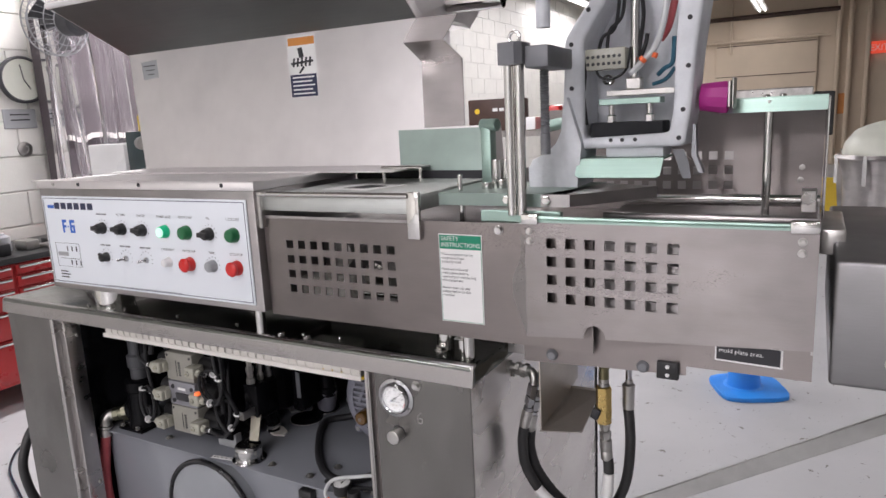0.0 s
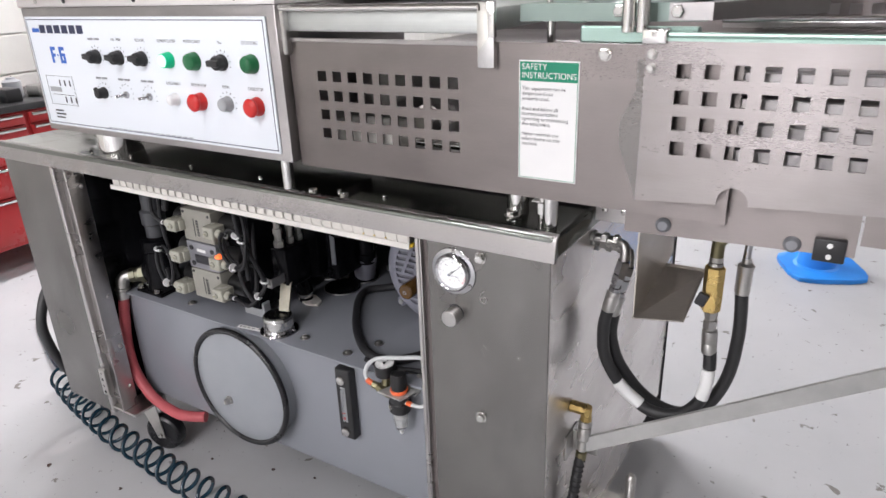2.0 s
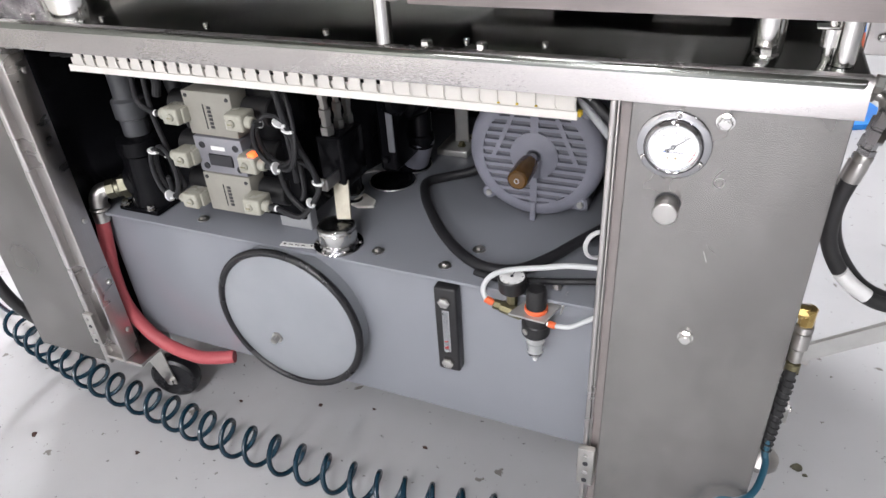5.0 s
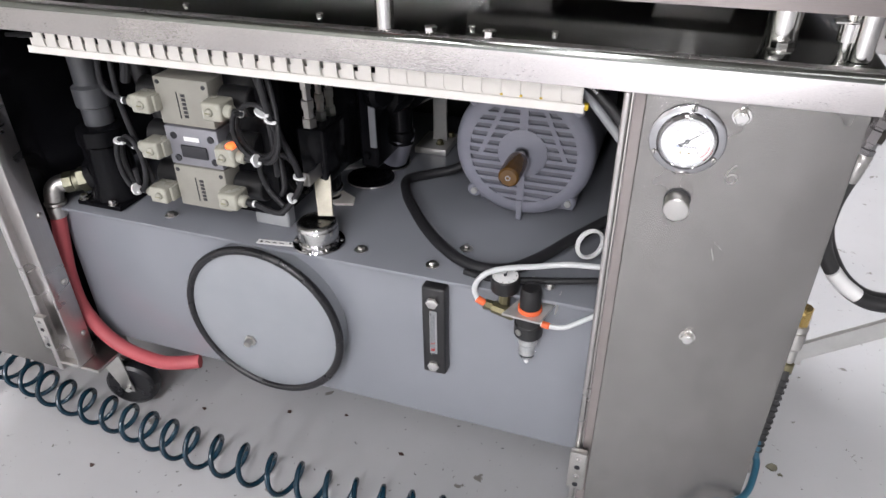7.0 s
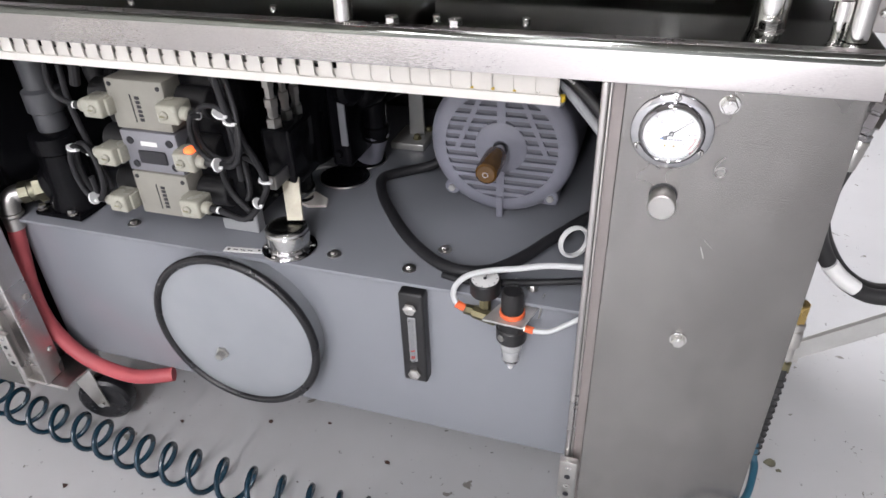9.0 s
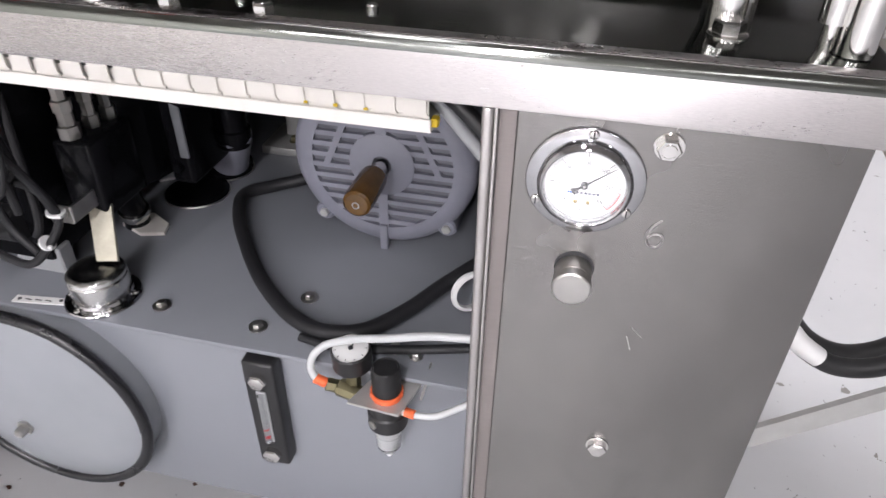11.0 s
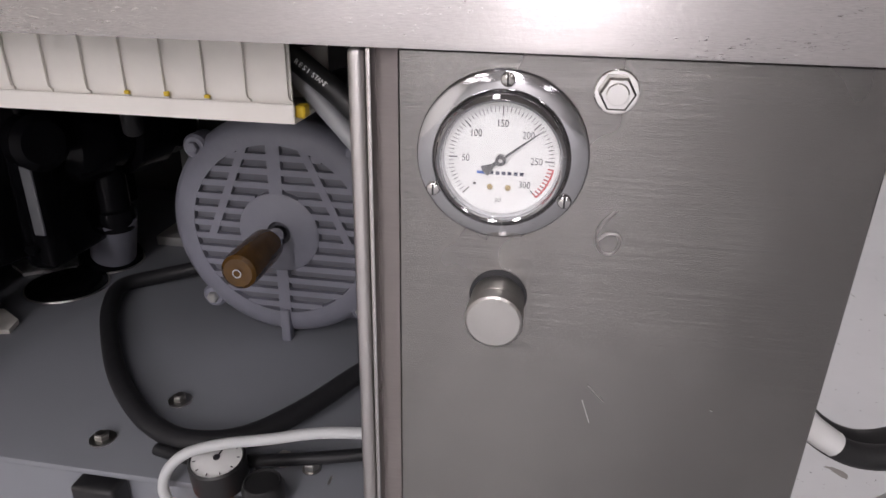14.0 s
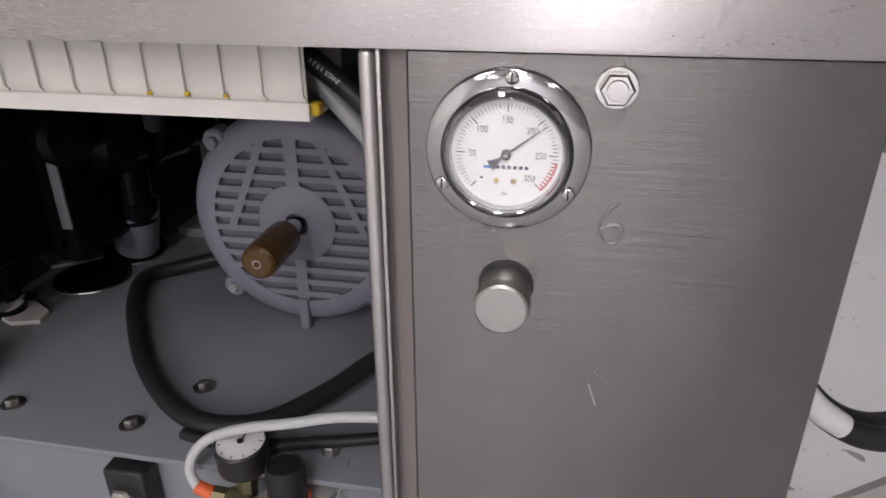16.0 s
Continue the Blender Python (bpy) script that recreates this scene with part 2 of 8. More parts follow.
AMBER = surface("oily_amber_sleeve", (0.095, 0.046, 0.009), 0.18, vary=0.3, scale=30.0, bump=0.02)
LIT_GREEN = glow("lit_green_lens", (0.0, 0.42, 0.20), 0.35)
LIT_CORE = glow("lit_green_core", (0.62, 1.0, 0.82), 1.0)
LIT_AMBER = glow("lit_amber_lamp", (1.0, 0.16, 0.04), 2.0)
LIT_WHITE = glow("white_tube_light", (1.0, 0.97, 0.94), 9.0)
LIT_EXIT = glow("lit_exit_face", (1.0, 0.10, 0.05), 1.0)
GLASS = clear("gauge_glass")
BOWL = clear("clear_polycarbonate", (0.93, 0.95, 0.96), 0.04, 0.95)
FILM = clear("clear_pvc_strip", (0.93, 0.91, 0.93), 0.03, 0.96)
GUARD = brushed("brownish_brushed_guard", (0.26, 0.234, 0.226), 0.36, grain=(40, 40, 1800), strength=0.04, smear=0.6, blotch=3.0, aniso=0.8, sparkle=0.06, dirt=0.3)
MOLD = brushed("satin_guard_stainless", (0.33, 0.304, 0.298), 0.33, grain=(40, 40, 1800), strength=0.04, smear=0.8, blotch=4.0, aniso=0.7, sparkle=0.06, dirt=0.35)
DARKBOX = brushed("dark_grey_stainless_box", (0.28, 0.275, 0.28), 0.38, grain=(40, 40, 1200), strength=0.04, smear=0.5, blotch=3.0)
LIDTOP = brushed("matt_pale_lid_stainless", (0.60, 0.62, 0.60), 0.55, grain=(5, 400, 400), strength=0.04, smear=0.4)
PLATE = surface("cool_white_printed_plate", (0.76, 0.80, 0.845), 0.32, vary=0.012, scale=2.0, bump=0.004)
FAINT = surface("faint_grey_print", (0.22, 0.23, 0.25), 0.5, vary=0.05, bump=0.0)
SEA_STEEL = brushed("greenish_stainless_edge", (0.36, 0.49, 0.435), 0.38, smear=0.3)
PURPLE = surface("magenta_tape", (0.46, 0.03, 0.27), 0.45, vary=0.12, bump=0.06)
BLUE = surface("blue_cone_plastic", (0.03, 0.27, 0.82), 0.4, vary=0.06, bump=0.03)
TOOL_RED = surface("red_toolbox_paint", (0.36, 0.02, 0.022), 0.3, vary=0.08, bump=0.01)
YELLOW = surface("yellow_plastic", (0.72, 0.50, 0.03), 0.45, vary=0.06, bump=0.02)
BROWN = surface("brown_box_card", (0.05, 0.025, 0.018), 0.55, vary=0.15, bump=0.05)
BEIGE = surface("beige_wall_paint", (0.60, 0.50, 0.385), 0.7, vary=0.06, scale=1.2, grain=60.0, bump=0.1)
BLOCK = surface("white_block_paint", (0.72, 0.712, 0.668), 0.62, vary=0.04, scale=4.0, grain=70.0, bump=0.3)
PLAIN = surface("grey_wall_paint", (0.50, 0.495, 0.49), 0.7, vary=0.08, scale=1.0, grain=60.0, bump=0.1)
MORTAR = surface("white_mortar_paint", (0.72, 0.71, 0.67), 0.75, vary=0.05, scale=5.0, grain=80.0, bump=0.3)
CEIL = surface("grey_ceiling_deck", (0.36, 0.34, 0.32), 0.8, vary=0.1, scale=1.0, bump=0.1)
TEXTILE = surface("black_sponge", (0.012, 0.013, 0.016), 0.8, vary=0.2, bump=0.2)
DOME = surface("white_dome_plastic", (0.66, 0.68, 0.60), 0.4, vary=0.04, bump=0.0)


def floor_material():
    m, tree, p = material("grey_epoxy_floor")
    big = node(tree, "ShaderNodeTexNoise", Scale=1.4, Detail=5.0, Roughness=0.6)
    mid = node(tree, "ShaderNodeTexNoise", Scale=17.0, Detail=4.0, Roughness=0.7)
    chips = node(tree, "ShaderNodeTexNoise", Scale=16.0, Detail=6.0, Roughness=0.62, Distortion=0.4)
    grit = node(tree, "ShaderNodeTexNoise", Scale=70.0, Detail=3.0, Roughness=0.6)
    base = coords(tree)
    for n in (big, mid, chips, grit):
        tree.links.new(base, n.inputs["Vector"])
    tone = ramp(tree, big.outputs[0], [(0.3, (0.405, 0.411, 0.420)), (0.7, (0.485, 0.488, 0.496))])
    cloud = ramp(tree, mid.outputs[0], [(0.35, 0.0), (0.75, 0.22)])
    c1 = mix(tree, cloud.outputs[0], tone.outputs[0], (0.40, 0.39, 0.385))
    spot = ramp(tree, chips.outputs[0], [(0.652, 0.0), (0.667, 0.85)])
    c2 = mix(tree, spot.outputs[0], c1, (0.13, 0.115, 0.095))
    dots = ramp(tree, grit.outputs[0], [(0.685, 0.0), (0.71, 0.8)])
    c3 = mix(tree, dots.outputs[0], c2, (0.10, 0.09, 0.085))
    tree.links.new(c3, p.inputs["Base Color"])
    r = ramp(tree, mid.outputs[0], [(0.3, 0.58), (0.7, 0.44)])
    tree.links.new(r.outputs[0], p.inputs["Roughness"])
    b = node(tree, "ShaderNodeBump", Strength=0.03, Distance=0.002)
    tree.links.new(grit.outputs[0], b.inputs["Height"])
    tree.links.new(b.outputs[0], p.inputs["Normal"])
    return m


FLOOR = floor_material()


# ---- building helpers ----
def thing(name, label, category, at=(0, 0, 0), group="", kind=""):
    ob = new(name)
    ob.empty_display_size = 0.05
    ob.location = at
    return tagged(ob, label, category, group, kind)


def part(name, bm, mat, parent=None, label=""):
    me = bpy.data.meshes.new(name)
    bmesh.ops.recalc_face_normals(bm, faces=bm.faces)
    bm.to_mesh(me)
    bm.free()
    me.materials.append(mat)
    me.polygons.foreach_set("use_smooth", [True] * len(me.polygons))
    me.set_sharp_from_angle(angle=radians(32))
    ob = new(name, me)
    if parent is not None:
        ob.parent = parent
        ob.matrix_parent_inverse = Matrix.Translation(-parent.location)
    return tagged(ob, label)


def B():
    return bmesh.new()


def box(bm, x0, x1, y0, y1, z0, z1, bev=0.0, seg=2, turn=None):
    m = Matrix.Translation(((x0 + x1) / 2, (y0 + y1) / 2, (z0 + z1) / 2)) @ Matrix.Diagonal((abs(x1 - x0), abs(y1 - y0), abs(z1 - z0), 1))
    verts = bmesh.ops.create_cube(bm, size=1.0, matrix=m)["verts"]
    if bev:
        edges = list({e for v in verts for e in v.link_edges})
        made = bmesh.ops.bevel(bm, geom=edges, offset=bev, segments=seg, profile=0.5, affect="EDGES")
        verts = list({v for f in made["faces"] for v in f.verts} | {v for v in verts if v.is_valid})
    if turn is not None:
        bmesh.ops.transform(bm, matrix=turn, verts=verts)
    return bm


def frame_to(axis):
    return Vector(axis).normalized().to_track_quat("Z", "Y").to_matrix().to_4x4()


def lathe(bm, profile, at, axis=(0, 0, 1), seg=32, caps=True):
    """A turned form: profile is a row of (radius, height) along axis from at."""
    m = Matrix.Translation(at) @ frame_to(axis)
    rings = []
    for r, h in profile:
        r = max(r, 1e-5)
        rings.append([bm.verts.new(m @ Vector((r * math.cos(2 * math.pi * k / seg), r * math.sin(2 * math.pi * k / seg), h))) for k in range(seg)])
    for a, b in zip(rings, rings[1:]):
        for k in range(seg):
            bm.faces.new((a[k], a[(k + 1) % seg], b[(k + 1) % seg], b[k]))
    if caps:
        bm.faces.new(rings[0][::-1])
        bm.faces.new(rings[-1])
    return bm


def rod(bm, p0, p1, r, seg=20, bev=0.0):
    p0, p1 = Vector(p0), Vector(p1)
    h = (p1 - p0).length
    prof = [(r, 0), (r, h)] if not bev else [(r - bev, 0), (r, bev), (r, h - bev), (r - bev, h)]
    return lathe(bm, prof, p0, p1 - p0, seg)


def spline(points, steps=8):
    pts = [Vector(p) for p in points]
    out = []
    for i in range(len(pts) - 1):
        a, b, c, d = pts[max(i - 1, 0)], pts[i], pts[i + 1], pts[min(i + 2, len(pts) - 1)]
        for k in range(steps):
            t = k / steps
            out.append(0.5 * ((2 * b) + (c - a) * t + (2 * a - 5 * b + 4 * c - d) * t * t + (3 * b - a - 3 * c + d) * t ** 3))
    return out + [pts[-1]]


def tube(bm, points, r, seg=12, steps=8, smooth=True, closed=False):
    pts = spline(points, steps) if smooth else [Vector(p) for p in points]
    n = len(pts)
    ways = []
    for i in range(n):
        a = pts[(i - 1) % n] if closed else pts[max(i - 1, 0)]
        b = pts[(i + 1) % n] if closed else pts[min(i + 1, n - 1)]
        ways.append((b - a).normalized())
    side = ways[0].orthogonal().normalized()
    rings = []
    for p, w in zip(pts, ways):
        side = (side - w * side.dot(w)).normalized()
        up = w.cross(side)
        rings.append([bm.verts.new(p + r * (side * math.cos(2 * math.pi * k / seg) + up * math.sin(2 * math.pi * k / seg))) for k in range(seg)])
    pairs = list(zip(rings, rings[1:])) + ([(rings[-1], rings[0])] if closed else [])
    for a, b in pairs:
        for k in range(seg):
            bm.faces.new((a[k], a[(k + 1) % seg], b[(k + 1) % seg], b[k]))
    if not closed:
        bm.faces.new(rings[0][::-1])
        bm.faces.new(rings[-1])
    return bm


def slab(bm, points, way):
    """A flat outline pushed along way."""
    way = Vector(way)
    a = [bm.verts.new(Vector(p)) for p in points]
    b = [bm.verts.new(Vector(p) + way) for p in points]
    bm.faces.new(a)
    bm.faces.new(b[::-1])
    for k in range(len(a)):
        bm.faces.new((a[k], b[k], b[(k + 1) % len(a)], a[(k + 1) % len(a)]))
    return bm


def perforated(bm, xs, zs, holes, y0, y1):
    """A sheet in x and z with square holes at the grid cells in holes."""
    made = {}

    def v(i, k, y):
        if (i, k, y) not in made:
            made[i, k, y] = bm.verts.new((xs[i], y, zs[k]))
        return made[i, k, y]

    def solid(i, k):
        return 0 <= i < len(xs) - 1 and 0 <= k < len(zs) - 1 and (i, k) not in holes

    for i in range(len(xs) - 1):
        for k in range(len(zs) - 1):
            if not solid(i, k):
                continue
            bm.faces.new((v(i, k, y0), v(i + 1, k, y0), v(i + 1, k + 1, y0), v(i, k + 1, y0)))
            bm.faces.new((v(i, k, y1), v(i, k + 1, y1), v(i + 1, k + 1, y1), v(i + 1, k, y1)))
            for (di, dk, a, b) in ((-1, 0, (i, k), (i, k + 1)), (1, 0, (i + 1, k), (i + 1, k + 1)), (0, -1, (i, k), (i + 1, k)), (0, 1, (i, k + 1), (i + 1, k + 1))):
                if not solid(i + di, k + dk):
                    bm.faces.new((v(*a, y0), v(*b, y0), v(*b, y1), v(*a, y1)))
    return bm


def hex_bolt(bm, at, axis, flat=0.011, height=0.006, washer=0.0095, slot=False):
    """A hexagon head with its washer and a chamfered top."""
    r = flat / math.sqrt(3)
    w = 0.0016 if washer else 0.0
    if washer:
        lathe(bm, [(washer - 0.0004, 0), (washer, 0.0005), (washer, 0.0012), (washer - 0.0006, 0.0016)], at, axis, 24)
    lathe(bm, [(r, w), (r, w + height * 0.8), (r * 0.86, w + height)], at, axis, 6)
    lathe(bm, [(r * 0.62, w + height), (r * 0.55, w + height + 0.0004)], at, axis, 18)
    return bm


def dome_screw(bm, at, axis, r=0.005):
    lathe(bm, [(r, 0), (r, r * 0.2), (r * 0.85, r * 0.5), (r * 0.5, r * 0.68), (r * 0.06, r * 0.72)], at, axis, 20)
    return bm


def words(name, text, size, m, mat, parent, align="LEFT", label="", stretch=1.0, thick=0.0):
    cu = bpy.data.curves.new(name, "FONT")
    cu.body, cu.size, cu.align_x, cu.extrude, cu.space_line = text, size, align, thick, 1.0
    cu.resolution_u = 3
    tmp = bpy.data.objects.new(name, cu)
    me = bpy.data.meshes.new_from_object(tmp)
    bpy.data.objects.remove(tmp)
    me.transform(m @ Matrix.Diagonal((stretch, 1, 1, 1)))
    me.materials.clear()
    me.materials.append(mat)
    ob = new(name, me)
    ob.parent = parent
    ob.matrix_parent_inverse = Matrix.Translation(-parent.location)
    return tagged(ob, label)


def front(x, y, z):
    """Lettering that stands upright and faces the front of the machine."""
    return pose(x, y, z, 90, 0, 0)


# ---- the hall ----
XW, YF = -4.1, 16.0


def hall():
    bm = B()
    box(bm, -9.0, 9.0, -10.0, 18.0, -0.2, 0.0)
    tagged(part("floor", bm, FLOOR), "light grey painted concrete floor with chips and grit", "floor", kind="structure")
    bm = B()
    box(bm, XW - 0.25, XW - 0.012, -9.0, YF, 0.0, CEILING)
    west = tagged(part("wall_west", bm, MORTAR), "white painted concrete block wall", "wall", kind="structure")
    bm = B()
    box(bm, -4.4, 9.0, YF, YF + 0.25, 0.0, CEILING)
    north = tagged(part("wall_north", bm, BEIGE), "beige painted far wall of the hall", "wall", kind="structure")
    bm = B()
    box(bm, 6.0, 6.25, -9.0, YF, 0.0, CEILING)
    tagged(part("wall_east", bm, PLAIN), "grey painted side wall of the hall", "wall", kind="structure")
    bm = B()
    box(bm, -4.4, 6.25, -9.25, -9.0, 0.0, CEILING)
    tagged(part("wall_south", bm, PLAIN), "grey painted wall behind the walkway", "wall", kind="structure")
    bm = B()
    box(bm, -4.4, 6.25, -9.25, 16.25, CEILING, CEILING + 0.2)
    for k in range(17):
        y = -8.5 + k * 1.5
        box(bm, -4.1, 6.0, y, y + 0.09, CEILING - 0.22, CEILING - 0.002)
    tagged(part("ceiling", bm, CEIL), "grey steel deck ceiling on open joists", "ceiling", kind="structure")
    return west, north


WALL_WEST, WALL_NORTH = hall()


def lamp_fixture(x, y):
    t = thing("ceiling_light", "white strip light hung under the ceiling", "lamp", (x, y, TUBE_Z), "strip lights under the ceiling")
    bm = B()
    slab(bm, [(x - 0.11, y - 1.22, TUBE_Z), (x + 0.11, y - 1.22, TUBE_Z), (x + 0.05, y - 1.22, TUBE_Z + 0.07), (x - 0.05, y - 1.22, TUBE_Z + 0.07)], (0, 2.44, 0))
    part("housing", bm, WHITE, t)
    for dx in (-0.05, 0.05):
        bm = B()
        rod(bm, (x + dx, y - 1.18, TUBE_Z - 0.014), (x + dx, y + 1.18, TUBE_Z - 0.014), 0.013, 12)
        part("tube", bm, LIT_WHITE, t, "glowing white tube")
    for dy in (-0.9, 0.9):
        bm = B()
        rod(bm, (x, y + dy, TUBE_Z + 0.07), (x, y + dy, CEILING - 0.002), 0.006, 8)
        part("hanger", bm, ZINC, t)


for lx, ly, lp in LAMPS:
    lamp_fixture(lx, ly)


# ---- machine base: table and cabinet ----
TX0, TX1, TY0, TY1 = -2.040, -0.569, 1.1065, 1.93
TZ = 0.870


def table():
    t = thing("machine_cabinet", "brushed stainless machine cabinet with open front and rolled table edge", "machine cabinet", (-1.3, 1.5, 0.15))
    bm = B()
    box(bm, TX0, TX1, TY0, TY1, 0.8315, TZ, 0.008, 4)
    part("table_top", bm, TOP, t, "polished stainless table top with rolled edge")
    bm = B()
    # skirt face, a satin strip set a little proud of the roll
    edge = [(-0.0040, 0.8312), (-0.0042, 0.8335), (-0.0004, 0.8570), (0.0002, 0.8620), (0.0016, 0.8660), (0.0042, 0.8690), (0.0080, 0.8706), (0.0130, 0.8709), (0.0130, 0.8690), (0.0060, 0.8600), (0.0040, 0.8312)]
    slab(bm, [(TX0 + 0.002, TY0 + a, b) for a, b in edge], (TX1 - TX0 - 0.003, 0, 0))
    part("skirt", bm, SKIRT, t, "satin stainless skirt below the table edge")
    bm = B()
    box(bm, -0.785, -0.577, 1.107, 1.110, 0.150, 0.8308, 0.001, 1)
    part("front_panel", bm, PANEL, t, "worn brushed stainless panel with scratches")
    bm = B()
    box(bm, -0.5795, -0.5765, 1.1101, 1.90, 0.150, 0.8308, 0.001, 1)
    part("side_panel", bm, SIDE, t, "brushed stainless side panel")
    bm = B()
    box(bm, -0.7968, -0.784, 1.1140, 1.1170, 0.150, 0.8308)
    part("recess_strip", bm, GUARD, t, "dull brownish strip set back beside the panel")
    bm = B()
    box(bm, -0.7994, -0.7968, 1.1055, 1.1190, 0.150, 0.8308, 0.0011, 2)
    part("door_edge", bm, STEEL_V, t, "bright folded door edge")
    bm = B()
    box(bm, -0.8075, -0.7998, 1.1040, 1.1350, 0.150, 0.8308, 0.0030, 4)
    box(bm, -0.8075, -0.8045, 1.1350, 1.172, 0.150, 0.8308, 0.001, 1)
    part("door_post", bm, STEEL_V, t, "rounded stainless door post")
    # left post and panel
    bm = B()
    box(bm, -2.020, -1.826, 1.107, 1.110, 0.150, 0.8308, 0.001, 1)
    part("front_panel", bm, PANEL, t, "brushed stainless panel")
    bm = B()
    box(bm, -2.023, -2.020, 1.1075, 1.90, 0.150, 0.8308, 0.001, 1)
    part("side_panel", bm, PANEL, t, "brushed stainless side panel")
    bm = B()
    box(bm, -1.826, -1.812, 1.103, 1.130, 0.150, 0.8308, 0.004, 3)
    box(bm, -1.812, -1.781, 1.118, 1.122, 0.150, 0.8308)
    part("door_post", bm, STEEL_V, t, "rounded stainless door post")
    bm = B()
    box(bm, -1.763, -1.757, 1.100, 1.143, 0.176, 0.8308, 0.0015, 2)
    box(bm, -1.772, -1.763, 1.138, 1.143, 0.176, 0.8308, 0.001, 1)
    part("inner_post", bm, STEEL_V, t, "stainless inner post with button bolts")
    # dark strip put where there is only a shaded gap
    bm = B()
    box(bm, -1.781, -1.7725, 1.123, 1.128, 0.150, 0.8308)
    part("gap_backing", bm, SHADE, t, "near-black strip for the shaded gap between the posts")
    for z in (0.24, 0.36, 0.50, 0.785):
        bm = B()
        dome_screw(bm, (-1.757, 1.132, z), (1, 0, 0), 0.0058)
        part("bolt", bm, ZINC, t)
    # back, inner walls and bottom rails; SHADE sheets stand in for unlit depth
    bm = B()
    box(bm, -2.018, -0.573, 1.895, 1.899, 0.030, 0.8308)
    part("back_panel", bm, SHADE, t, "near-black back panel, shade put into its colour")
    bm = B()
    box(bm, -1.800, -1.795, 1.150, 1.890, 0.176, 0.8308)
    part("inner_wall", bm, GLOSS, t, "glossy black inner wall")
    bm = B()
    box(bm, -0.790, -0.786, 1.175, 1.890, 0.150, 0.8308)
    part("inner_wall", bm, SHADE, t, "near-black inner wall, shade put into its colour")
    bm = B()
    box(bm, -1.82, -1.72, 1.104, 1.185, 0.168, 0.175, 0.001, 1)
    part("foot_plate", bm, ZINC, t, "bare steel foot plate")
    for x0, x1 in ((-1.820, -1.795), (-0.812, -0.787)):
        bm = B()
        box(bm, x0, x1, 1.092, 1.1035, 0.217, 0.294, 0.002, 2)
        hinge = part("hinge_block", bm, ZINC, t, "small aluminium hinge block")
        for k in range(4):
            bm = B()
            lathe(bm, [(0.0042, 0), (0.0042, 0.0008), (0.0022, 0.0009), (0.0022, 0.0002)], ((x0 + x1) / 2, 1.0918, 0.228 + k * 0.0185), (0, -1, 0), 14)
            part("screw", bm, POLISHED if k % 2 else INK, hinge)
    # bolts in the front panel
    for x, z in ((-0.690, 0.8165), (-0.692, 0.530), (-0.689, 0.198)):
        bm = B()
        hex_bolt(bm, (x, 1.107, z), (0, -1, 0), 0.0135, 0.0060, 0.0096)
        part("bolt", bm, POLISHED, t)
    bm = B()
    tube(bm, [(-0.6835, 1.1072, 0.763), (-0.689, 1.1065, 0.757), (-0.6915, 1.1065, 0.750), (-0.689, 1.1065, 0.743), (-0.6835, 1.1065, 0.742), (-0.6805, 1.1065, 0.747), (-0.682, 1.1065, 0.7515), (-0.687, 1.1068, 0.7515), (-0.6905, 1.1072, 0.748)], 0.0008, 6, 5)
    part("weld_mark", bm, STEEL, t, "small hooked weld scar")
    for a, b in (((-0.687, 0.668), (-0.678, 0.659)), ((-0.689, 0.659), (-0.684, 0.645)), ((-0.6262, 0.6612), (-0.6247, 0.6606))):
        bm = B()
        rod(bm, (a[0], 1.1070, a[1]), (b[0], 1.1070, b[1]), 0.0004, 6)
        part("scratch", bm, POLISHED, t)
    return t


BASE = table()


